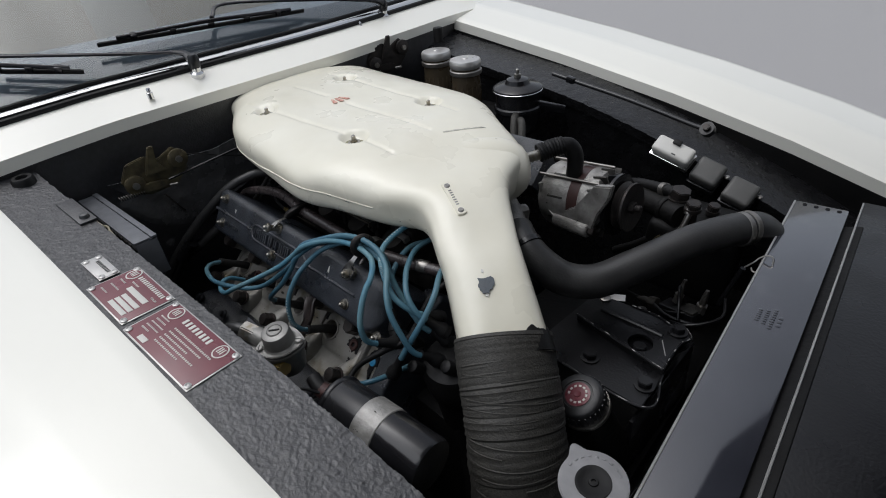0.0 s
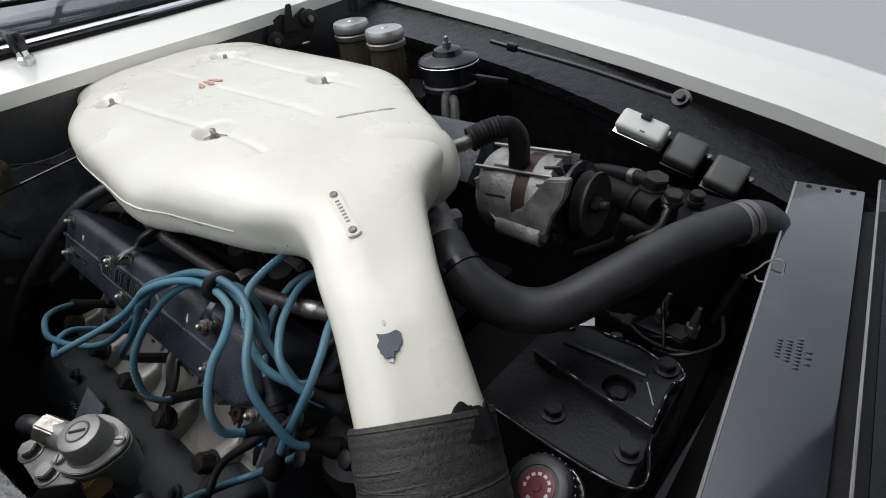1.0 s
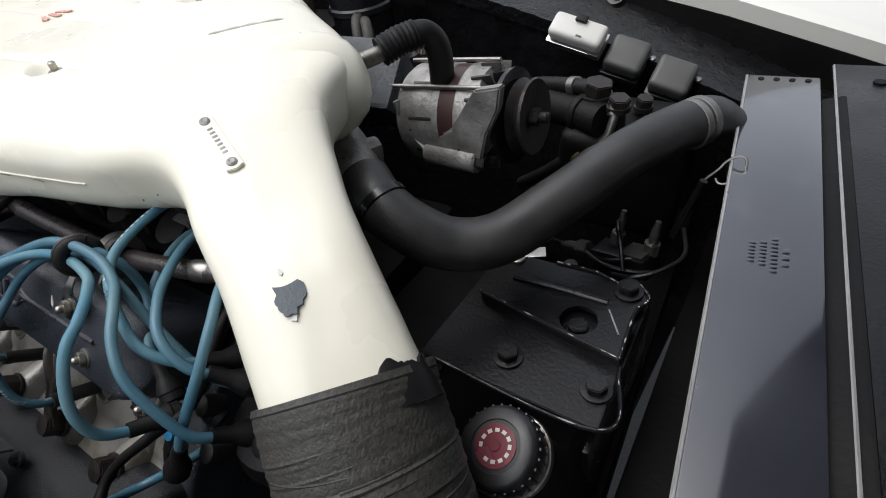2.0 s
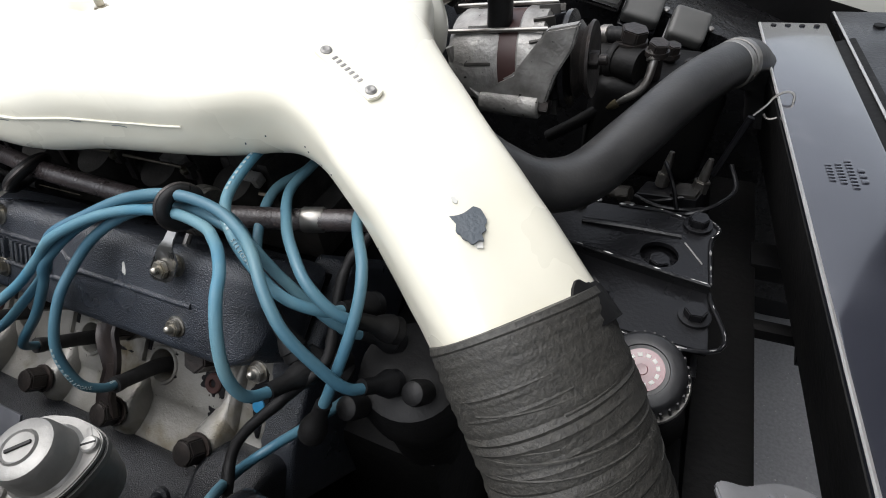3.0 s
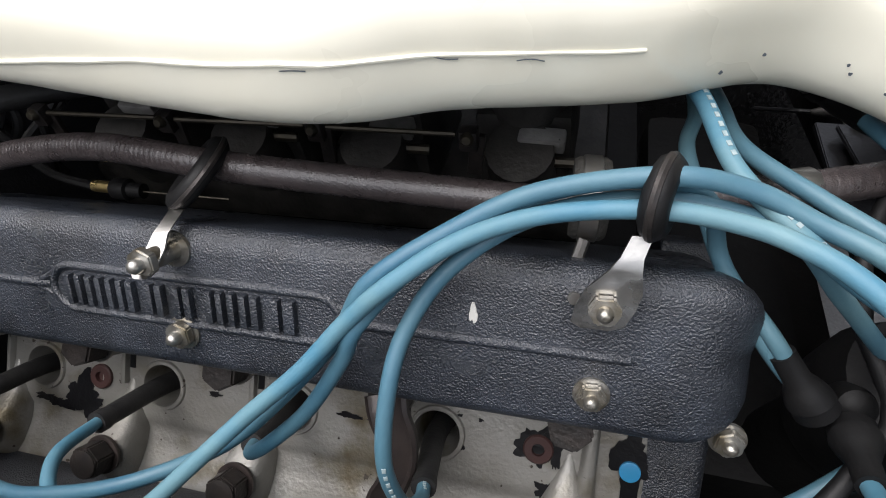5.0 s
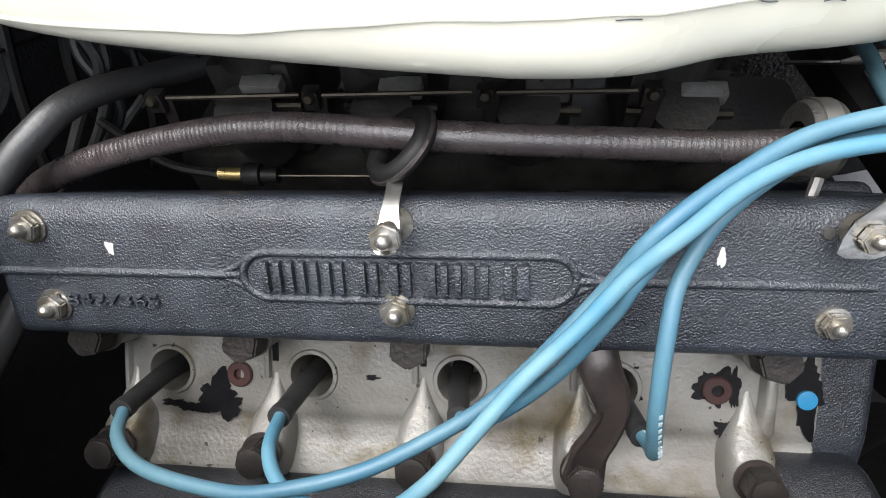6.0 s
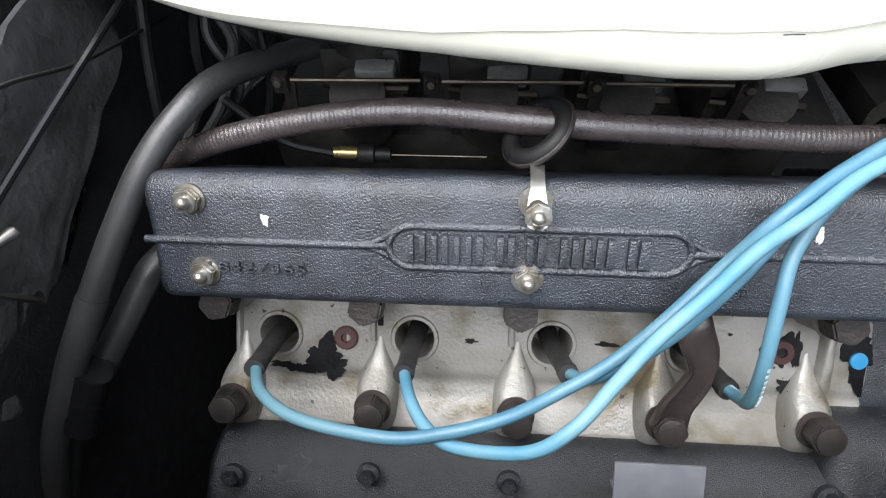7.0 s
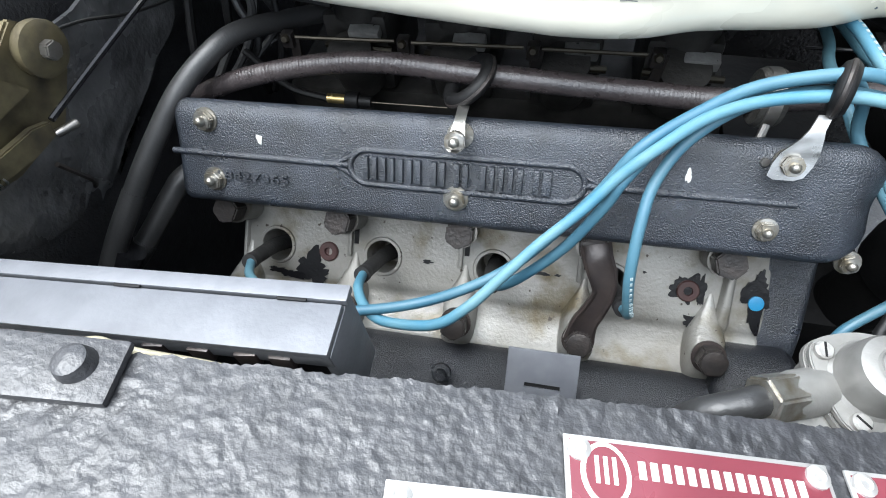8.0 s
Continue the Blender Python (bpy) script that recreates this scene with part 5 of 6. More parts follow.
part("bolt", turned([(0.006, 0), (0.006, 0.014), (0.004, 0.016)], (0.728, 0.215, 0.50), (0.9, 0.1, 0.1), 12), BAY, side_member)

# ---- radiator hose ----
rhose = thing("radiator_hose", (0.5, 0.05, 0.7), "thick black radiator hose with wire clamps", "hose")
part("tube", tube([(0.352, 0.004, 0.809), (0.380, -0.011, 0.801), (0.412, -0.011, 0.781), (0.447, 0.006, 0.758), (0.482, 0.040, 0.752), (0.513, 0.105, 0.762), (0.555, 0.205, 0.775), (0.595, 0.297, 0.768), (0.614, 0.333, 0.744), (0.634, 0.360, 0.712), (0.645, 0.375, 0.66)], 0.0265, 12, 24, wave=lambda i, n: 1 if i < n * 0.8 else 0.88), HOSE, rhose)
for p, d in (((0.386, -0.012, 0.798), (1, -0.3, -0.45)), ((0.588, 0.280, 0.770), (0.4, 0.9, -0.08)), ((0.593, 0.292, 0.769), (0.4, 0.9, -0.1))):
    part("clamp", turned([(0.0262, -0.005), (0.0280, -0.004), (0.0280, 0.004), (0.0262, 0.005)], p, d, 28), STEEL if d[0] < 0.9 else BLACK_PAINT, rhose)
pump = thing("water_pump", (0.34, 0.03, 0.70), "dirty alloy water outlet behind the hose", "pump")
part("outlet", turned([(0.034, -0.05), (0.032, -0.01), (0.025, 0.01), (0.023, 0.04)], (0.330, 0.013, 0.807), (1, -0.5, -0.12), 24), DULL_ALLOY, pump)
part("flange", block((0.02, 0.07, 0.06), pose(0.318, 0.022, 0.800, 0, 15, -25), 0.008), DULL_ALLOY, pump)

# ---- alternator ----
alt = thing("alternator", (0.38, 0.17, 0.70), "dirty alloy alternator with a dark red band", "alternator")
AX = Vector((1.0, 0.06, 0.09)).normalized()
A0 = Vector((0.300, 0.166, 0.795))
part("case", turned([(0.03, 0.0), (0.052, 0.004), (0.057, 0.012), (0.057, 0.060), (0.054, 0.064)], A0, AX, 36), DULL_ALLOY, alt)
part("stator", turned([(0.0555, 0.062), (0.0555, 0.082)], A0, AX, 36), RED_COIL, alt, "dark red laminated ring")
part("drive_end", turned([(0.054, 0.080), (0.057, 0.084), (0.055, 0.108), (0.030, 0.118), (0.018, 0.122)], A0, AX, 36), DULL_ALLOY, alt)
part("fan", turned([(0.05, 0.124), (0.052, 0.126), (0.052, 0.131), (0.02, 0.134)], A0, AX, 32), BLACK_PAINT, alt)
for k in range(12):
    q = AX.to_track_quat("Z", "Y")
    m = Matrix.Translation(A0 + AX * 0.118) @ q.to_matrix().to_4x4() @ pose(0, 0, 0, 0, 0, 30 * k)
    part("blade", block((0.030, 0.003, 0.014), m @ pose(0.036, 0, 0, 25, 0, 0), 0.0008), BLACK_PAINT, alt)
for k in range(14):
    m = Matrix.Translation(A0 + AX * 0.107) @ AX.to_track_quat("Z", "Y").to_matrix().to_4x4() @ pose(0, 0, 0, 0, 0, 360 / 14 * k + 8)
    part("fin", block((0.024, 0.0028, 0.022), m @ pose(0.047, 0, 0, 10, 0, 0), 0.0008), CARB, alt)
for k in range(9):
    m = Matrix.Translation(A0 + AX * 0.040) @ AX.to_track_quat("Z", "Y").to_matrix().to_4x4() @ pose(0, 0, 0, 0, 0, 40 * k)
    part("groove", block((0.003, 0.004, 0.030), m @ pose(0.0565, 0, 0), 0.001), CARB, alt)
part("pulley", turned([(0.040, 0.136), (0.041, 0.138), (0.033, 0.144), (0.041, 0.151), (0.040, 0.154), (0.034, 0.153), (0.012, 0.149)], A0, AX, 32), BOLT, alt)
part("pulley_nut", join(prism(hexagon(0.0105), Matrix.Translation(A0 + AX * 0.149) @ AX.to_track_quat("Z", "Y").to_matrix().to_4x4(), 0.010, 0.001), turned([(0.006, 0), (0.006, 0.018), (0.004, 0.020)], A0 + AX * 0.149, AX, 14)), BOLT, alt)
for a in (0.4, 1.35, 2.2):
    q = AX.to_track_quat("Z", "Y").to_matrix()
    off = q @ Vector((0.060 * math.cos(a), 0.060 * math.sin(a), 0))
    if off.z < 0:
        off = -off
    part("tie_rod", tube([A0 + off + AX * 0.0, A0 + off + AX * 0.115], 0.0026, 2, 10), STEEL, alt)
BRK = Matrix(((1, 0, 0, 0), (0, 0, -1, 0.125), (0, 1, 0, 0), (0, 0, 0, 1)))
part("bracket", prism([(0.4175, 0.862), (0.449, 0.870), (0.444, 0.845), (0.428, 0.815), (0.415, 0.772), (0.404, 0.764), (0.350, 0.762), (0.344, 0.772), (0.352, 0.795), (0.382, 0.812)], BRK, 0.012, 0.002), DULL_ALLOY, alt, "flat cast mounting bracket")
part("lug", turned([(0.0125, -0.030), (0.0135, -0.028), (0.0135, 0.036), (0.0115, 0.038)], Vector((0.374, 0.118, 0.776)), (1, 0, 0.02), 20), DULL_ALLOY, alt)
part("bolt", prism(hexagon(0.0090), Matrix.Translation((0.411, 0.118, 0.777)) @ Vector((1, 0, 0.02)).to_track_quat("Z", "Y").to_matrix().to_4x4(), 0.011, 0.001), BOLT, alt)
part("arm", tube([(0.305, 0.125, 0.83), (0.315, 0.122, 0.805), (0.33, 0.120, 0.788), (0.346, 0.118, 0.776)], 0.010, 6, 12, flat=0.5), DULL_ALLOY, alt)

part("terminal", turned([(0.008, 0), (0.008, 0.012), (0.004, 0.016)], A0 + Vector((-0.005, 0.02, 0.05)), (-0.4, 0, 1), 14), RUBBER, alt)
for k in range(3):
    part("wire", tube([A0 + Vector((-0.003 + 0.004 * k, 0.02, 0.062)), A0 + Vector((-0.02 + 0.006 * k, 0.04, 0.075)), A0 + Vector((-0.05, 0.07 + 0.006 * k, 0.05)), A0 + Vector((-0.07, 0.10, -0.02))], 0.0022, 5, 8), RED_COIL if k == 1 else RUBBER, alt)

# ---- hydraulic fittings on the far side ----
steer = thing("steering_box", (0.50, 0.30, 0.55), "black steering box with hydraulic unions", "steering box")
part("housing", block((0.16, 0.13, 0.14), pose(0.50, 0.33, 0.67, 0, 6, 12), 0.02, seg=4), BAY, steer)
part("drum", tube([(0.380, 0.315, 0.748), (0.44, 0.296, 0.754), (0.49, 0.277, 0.758)], 0.021, 4, 24), BAY, steer)
part("collar", turned([(0.023, -0.004), (0.0245, -0.002), (0.0245, 0.004), (0.023, 0.006)], (0.455, 0.2905, 0.7555), (0.92, -0.35, 0.09), 24), BAY, steer)
for x, y, z, r, tall in ((0.4704, 0.3017, 0.780, 0.0175, 0.016), (0.5042, 0.2843, 0.7780, 0.0130, 0.011), (0.5463, 0.2615, 0.770, 0.0090, 0.010), (0.515, 0.345, 0.750, 0.011, 0.012)):
    part("union", join(prism(hexagon(r), pose(x, y, z, 8, 5, x * 1000 % 60), tall, 0.0014), turned([(r * 1.1, -0.006), (r * 1.1, 0.0)], (x, y, z), (0, 0, 1), 20), turned([(r * 0.7, -0.035), (r * 0.7, 0.0)], (x, y, z), (0, 0, 1), 16)), BOLT, steer)
part("pipe", tube([(0.5035, 0.279, 0.776), (0.5025, 0.271, 0.761), (0.4992, 0.2625, 0.7433), (0.4878, 0.2598, 0.7296), (0.467, 0.2611, 0.7157)], 0.0052, 8, 12), STEEL, steer, "bright steel pipe bend")
part("collar", prism(hexagon(0.0090), frame_of((0.5028, 0.2755, 0.768), (0.9, 0.3, 0), (0, -0.8, 0.5)), -0.018, 0.001), STEEL, steer)
part("collar", turned([(0.0075, 0), (0.0082, 0.003), (0.0082, 0.022), (0.007, 0.026)], (0.470, 0.261, 0.7175), (-0.8, 0.1, -0.5), 14), GOLD_ZINC, steer)
part("hose", tube([(0.450, 0.263, 0.705), (0.4175, 0.2612, 0.6774), (0.38, 0.26, 0.65)], 0.0085, 6, 12), RUBBER, steer)
part("hose", tube([(0.33, 0.338, 0.745), (0.3678, 0.3313, 0.7634), (0.4017, 0.3219, 0.773), (0.4366, 0.3109, 0.7806), (0.462, 0.304, 0.784)], 0.0105, 10, 14, wave=lambda i, n: 1 + 0.04 * math.sin(i * 2.2)), RUBBER, steer)
part("clamp", turned([(0.0108, -0.006), (0.0122, -0.005), (0.0122, 0.005), (0.0108, 0.006)], (0.4366, 0.3109, 0.7806), (0.9, -0.28, 0.2), 20), STEEL, steer)

valve = thing("brake_valve", (0.55, 0.19, 0.62), "grimy brass brake union block with thin pipes", "valve")
VB = frame_of((0.561, 0.178, 0.643), (0.073, -0.021, 0.021), (0.2, 1, 0))
part("block", block((0.074, 0.030, 0.026), VB, 0.0025), DECK, valve)
part("face", block((0.030, 0.026, 0.006), VB @ pose(0.020, 0, 0.014), 0.0015), CARB, valve)
for x, y, z, d, r in ((0.512, 0.1915, 0.6295, (-1, 0.25, -0.33), 0.0105), (0.5455, 0.1880, 0.6530, (0.1, 0.2, 1), 0.0085), (0.588, 0.178, 0.660, (0.1, 0.1, 1), 0.0095)):
    part("union", join(prism(hexagon(r), frame_of((x, y, z), Vector(d).orthogonal(), Vector(d).cross(Vector(d).orthogonal())), 0.017, 0.001), turned([(r * 0.62, 0.014), (r * 0.55, 0.032), (0.003, 0.045)], (x, y, z), d, 12)), STEEL if r < 0.01 else CARB, valve)
for pts in ([(0.470, 0.203, 0.616), (0.4485, 0.2095, 0.611), (0.42, 0.225, 0.60)], [(0.5455, 0.19, 0.685), (0.552, 0.175, 0.684), (0.562, 0.158, 0.672), (0.570, 0.145, 0.655)], [(0.520, 0.160, 0.652), (0.545, 0.150, 0.651), (0.575, 0.150, 0.652), (0.600, 0.158, 0.653)], [(0.56, 0.14, 0.650), (0.585, 0.135, 0.660), (0.61, 0.15, 0.668), (0.625, 0.175, 0.675), (0.615, 0.20, 0.69)], [(0.53, 0.162, 0.645), (0.55, 0.155, 0.655), (0.58, 0.164, 0.662)]):
    part("pipe", tube(pts, 0.0026, 8, 8), DECK, valve)
part("tag", block((0.026, 0.014, 0.0015), pose(0.475, 0.118, 0.668, 10, 0, 30), 0.0004), PLATE, valve)
part("disc", turned([(0.008, 0), (0.008, 0.003), (0.006, 0.004)], (0.520, 0.118, 0.665), (0, 0, 1), 16), CARB, valve)
dip = thing("wire_loop", (0.62, 0.19, 0.68), "thin steel wire loop on a black rod", "wire")
part("rod", tube([(0.5998, 0.2200, 0.6582), (0.6214, 0.2250, 0.7383)], 0.0042, 3, 10), DECK, dip)
part("loop", tube([Vector((0.6440, 0.2310, 0.7530)) + Vector((0.011 * math.cos(a) + 0.006 * math.sin(a), 0.008 * math.sin(a), 0.013 * math.sin(a))) for a in np.linspace(-2.4, 3.2, 12)] + [Vector((0.6225, 0.2255, 0.7405))], 0.0014, 4, 6), STEEL, dip)

# ---- far ledge: fuse box, relays, bonnet stay, canisters ----
def ledge_box(at, size, mat, name, label, rim, group=""):
    ob = thing(name, at, label, name.replace("_", " "), group)
    m = frame_of(at, (1, 0.06, -0.26), (0.1, 0.86, 0.5))
    part("base", block((size[0], size[1] + 0.004, size[2] * 0.35), m @ pose(0, 0, -size[2] * 0.33), 0.003), BLACK_PAINT if rim is None else rim, ob)
    part("cover", block((size[0] - 0.004, size[1], size[2] * 0.7), m @ pose(0, 0, size[2] * 0.2), 0.008, seg=4), mat, ob)
    return ob, m


fuse, fm = ledge_box((0.396, 0.411, 0.805), (0.080, 0.036, 0.030), WHITE, "fuse_box", "off-white plastic fuse box with a bright rim", CHROME)
part("clip", block((0.016, 0.010, 0.006), fm @ pose(0, 0.012, 0.0195), 0.002), RUBBER, fuse)
part("marking", block((0.008, 0.0025, 0.0008), fm @ pose(0.006, -0.012, 0.0168), 0.0001), GREY_PLASTIC, fuse)
for x, y, z in ((0.459, 0.432, 0.768), (0.522, 0.436, 0.744)):
    rel, rm = ledge_box((x, y, z), (0.056, 0.050, 0.034), GREY_PLASTIC, "relay", "square grey plastic relay on the far ledge", None, "relays")
    part("screw", turned([(0.005, 0), (0.005, 0.003), (0.003, 0.004)], rm @ Vector((0.031, 0.015, -0.004)), (0, -0.3, 1), 12), STEEL, rel)

stay = thing("bonnet_stay", (0.26, 0.47, 0.86), "slim black bonnet stay bolted to the ledge", "stay rod")
part("rod", tube([(0.06, 0.470, 0.890), (0.10, 0.472, 0.884), (0.25, 0.480, 0.862), (0.385, 0.487, 0.836), (0.41, 0.488, 0.833)], 0.0045, 8, 12), BLACK_PAINT, stay)
part("eye", turned([(0.006, -0.006), (0.014, -0.006), (0.014, 0.006), (0.006, 0.006)], (0.422, 0.486, 0.833), (-0.1, -0.7, 0.7), 20), BLACK_PAINT, stay)
part("bolt", prism(hexagon(0.0075), frame_of((0.422, 0.482, 0.837), (1, 0, 0), (0, 0.7, 0.7)), 0.008, 0.001), BOLT, stay)
part("guide", block((0.02, 0.012, 0.014), pose(0.11, 0.470, 0.884, 0, 8, 0), 0.003), BLACK_PAINT, stay)

for x, y, z, lean in ((-0.118, 0.366, 0.925, 0), (-0.246, 0.388, 0.923, 0)):
    res = thing("fluid_reservoir", (x, y, z - 0.13), "yellowed plastic fluid reservoir with a bright metal cap", "reservoir", "fluid reservoirs")
    part("cap", turned([(0.036, -0.018), (0.0375, -0.016), (0.0375, -0.004), (0.035, 0.0), (0.028, 0.0012), (0.008, 0.0015), (0.006, 0.0035), (0.001, 0.0036)], (x, y, z), (0, 0, 1), 36), PLATE, res, "bright aluminium cap")
    part("ring", turned([(0.036, -0.034), (0.0385, -0.032), (0.0385, -0.024), (0.036, -0.022)], (x, y, z), (0, 0, 1), 36), STEEL, res)
    part("bottle", turned([(0.030, -0.125), (0.034, -0.120), (0.034, -0.018)], (x, y, z), (0, 0, 1), 36), AMBER, res, "yellowed translucent bottle")
    for k in range(18):
        part("rib", block((0.0025, 0.003, 0.05), pose(x + 0.0343 * math.cos(k * math.pi / 9), y + 0.0343 * math.sin(k * math.pi / 9), z - 0.085, 0, 0, 20 * k), 0.0008), AMBER, res)
shelf = solo("reservoir_shelf", block((0.26, 0.09, 0.02), pose(-0.18, 0.40, 0.787, 0, 0, 8), 0.004), BAY, "black bracket shelf holding the reservoirs", "bracket")

can = thing("vacuum_canister", (0.03, 0.38, 0.78), "round black canister with a domed top and stud", "canister")
C0 = Vector((0.045, 0.365, 0.890))
part("lid", turned([(0.050, -0.010), (0.0545, -0.007), (0.0545, -0.003), (0.050, 0.0), (0.030, 0.004), (0.028, 0.005), (0.024, 0.014), (0.012, 0.018), (0.010, 0.018)], C0, (0, 0, 1), 40), BLACK_PAINT, can)
part("rim", turned([(0.0535, -0.0095), (0.0555, -0.0075), (0.0535, -0.0055)], C0, (0, 0, 1), 40), CHROME, can)
part("drum", turned([(0.046, -0.10), (0.049, -0.09), (0.049, -0.012)], C0, (0, 0, 1), 36), BLACK_PAINT, can)
part("nut", join(prism(hexagon(0.0085), pose(C0.x, C0.y, C0.z + 0.017), 0.008, 0.001), turned([(0.004, 0.02), (0.004, 0.034), (0.002, 0.036)], C0, (0, 0, 1), 12)), STEEL, can)
part("strap", turned([(0.050, -0.055), (0.053, -0.052), (0.053, -0.044), (0.050, -0.041)], C0, (0, 0, 1), 36), BLACK_PAINT, can)
part("arm", block((0.08, 0.012, 0.02), pose(0.10, 0.40, 0.842, 0, 12, 35), 0.003), BLACK_PAINT, can)
for k in range(2):
    part("hose", tube([(0.06 + 0.02 * k, 0.345 - 0.01 * k, 0.80), (0.07 + 0.025 * k, 0.33 - 0.015 * k, 0.835), (0.09 + 0.03 * k, 0.30 - 0.01 * k, 0.835), (0.115 + 0.03 * k, 0.27 - 0.01 * k, 0.78), (0.13 + 0.03 * k, 0.25, 0.70)], 0.008, 8, 12), OLD_RUBBER, can)
solo("rubber_stop", turned([(0.012, -0.01), (0.013, 0.02), (0.0115, 0.026), (0.006, 0.026)], (-0.285, 0.435, 0.94), (0, 0, 1), 20), RUBBER, "small black rubber bonnet stop", "rubber stop", "bonnet stops")
near_stop = thing("rubber_stop", (-0.228, -0.532, 0.915), "small black rubber bonnet stop", "rubber stop", "bonnet stops")
part("buffer", turned([(0.018, 0.0), (0.017, 0.02), (0.0145, 0.023), (0.009, 0.023), (0.008, 0.018)], (-0.228, -0.532, 0.918), (0.05, 0, 1), 28), RUBBER, near_stop)

# ---- bonnet latches on the firewall ----
def latch(at, turn, mat):
    ob = thing("bonnet_latch", at, "grimy bonnet latch with a spring on the firewall", "latch", "bonnet latches")
    m = Matrix.Translation(at) @ pose(0, 0, 0, 0, 0, turn) @ pose(0, 0, 0, 90, 0, 90)
    part("plate", prism([(-0.055, -0.028), (-0.02, -0.040), (0.03, -0.036), (0.056, -0.01), (0.058, 0.02), (0.040, 0.036), (0.012, 0.022), (-0.012, 0.034), (-0.045, 0.028), (-0.062, 0.0)], m, 0.006, 0.0015), mat, ob)
    for x, y in ((0.044, 0.014), (-0.042, -0.010)):
        part("roller", join(turned([(0.017, 0.006), (0.018, 0.009), (0.018, 0.014), (0.014, 0.016)], m @ Vector((x, y, 0)), m.to_3x3() @ Vector((0, 0, 1)), 24)), mat, ob)
        part("bolt", prism(hexagon(0.0068), m @ pose(x, y, 0.015), 0.007, 0.001), STEEL, ob)
    part("hook", prism([(-0.02, 0.0), (0.0, 0.05), (0.01, 0.05), (0.006, 0.02), (0.02, 0.0)], m @ pose(0, 0, 0.006), 0.008, 0.0015), mat, ob)
    part("lever", prism([(-0.03, -0.005), (0.0, -0.009), (0.020, -0.008), (0.023, 0.002), (0.010, 0.007), (-0.022, 0.009)], m @ pose(-0.008, -0.022, 0.010), 0.006, 0.001), mat, ob)
    part("stud", turned([(0.003, 0), (0.003, 0.014), (0.002, 0.0155)], m @ Vector((0.014, -0.030, 0.014)), m.to_3x3() @ Vector((0.8, 0.1, 0.6)), 12), STEEL, ob)
    coil = [m @ Vector((-0.076 + 0.0004 * k, -0.026 + 0.004 * math.cos(k * 0.6), 0.012 + 0.004 * math.sin(k * 0.6))) for k in range(110)]
    part("spring", tube(coil, 0.0009, 1, 5), STEEL, ob)
    part("release_cable", tube([m @ Vector(p) for p in ((0.0, -0.045, 0.014), (0.014, -0.075, 0.012), (0.026, -0.10, -0.01))], 0.002, 8, 6), BOLT, ob)
    return ob


latch((-0.243, -0.338, 0.872), -3, GOLD_ZINC)
latch((-0.318, 0.285, 0.925), -3, BOLT)

# ---- firewall trim behind the engine ----
FELT = material("black_insulation", (0.075, 0.075, 0.077), 0.24, other=(0.15, 0.15, 0.153), scale=30, amount=0.9, bump=0.7, bump_scale=90, spec=1.0)


def felt(u, v):
    z = 0.864 - 0.264 * v + 0.005 * noise.noise((u * 7, 4, 0))
    right = curve_at([(0.60, -0.33), (0.70, -0.28), (0.713, -0.268), (0.756, -0.167), (0.782, -0.10), (0.87, -0.06)], z) + 0.008 * noise.noise((v * 9, 0, 2))
    y = -0.47 + (right + 0.47) * u
    crease = 0.017 * abs(noise.noise((y * 14 + z * 10, z * 5, 1))) + 0.003 * noise.noise((y * 30, z * 30, 3))
    return Vector((-0.288 - 0.028 * v + crease, y, z - 0.02 * (1 - v) * max(0, -y - 0.2)))


rows = []
for i in range(25):
    rows.append([felt(i / 24, j / 24) for j in range(25)] + [felt(i / 24, j / 24) - Vector((0.004, 0, 0)) for j in range(24, -1, -1)])
solo("insulation_sheet", skin(bmesh.new(), rows), FELT, "creased black insulation sheet on the firewall", "insulation")
for k, pts in enumerate(([(-0.236, -0.30, 0.892), (-0.236, -0.252, 0.878), (-0.234, -0.20, 0.855), (-0.232, -0.11, 0.828)], [(-0.223, -0.325, 0.855), (-0.223, -0.27, 0.860), (-0.222, -0.208, 0.866), (-0.221, -0.11, 0.874)], [(-0.24, -0.17, 0.75), (-0.235, -0.15, 0.81), (-0.23, -0.12, 0.87)], [(-0.20, -0.12, 0.72), (-0.21, -0.13, 0.80), (-0.2, -0.10, 0.87)], [(-0.18, -0.14, 0.74), (-0.16, -0.135, 0.79), (-0.165, -0.11, 0.86)])):
    solo("wire", tube(pts, (0.0013, 0.0022, 0.004, 0.004, 0.0032)[k], 8, 8), BLACK_PAINT if k == 1 else RUBBER, "thin black wire crossing the firewall", "wire", "firewall wires")

rnd = random.Random(11)
for k in range(7):
    y0 = -0.15 + 0.016 * k
    pts = [(-0.235 + 0.012 * k, y0 - 0.03, 0.74 + 0.008 * k), (-0.205 + 0.008 * k + rnd.uniform(-0.01, 0.01), y0 + rnd.uniform(-0.02, 0.02), 0.79), (-0.19 + rnd.uniform(-0.02, 0.02), y0 + rnd.uniform(-0.01, 0.03), 0.83), (-0.20 + 0.01 * k, y0 + 0.02, 0.875)]
    solo("wire", tube(pts, rnd.choice((0.0018, 0.0026, 0.0036)), 8, 8), HOSE, "thin black wire behind the engine", "wire", "firewall wires")

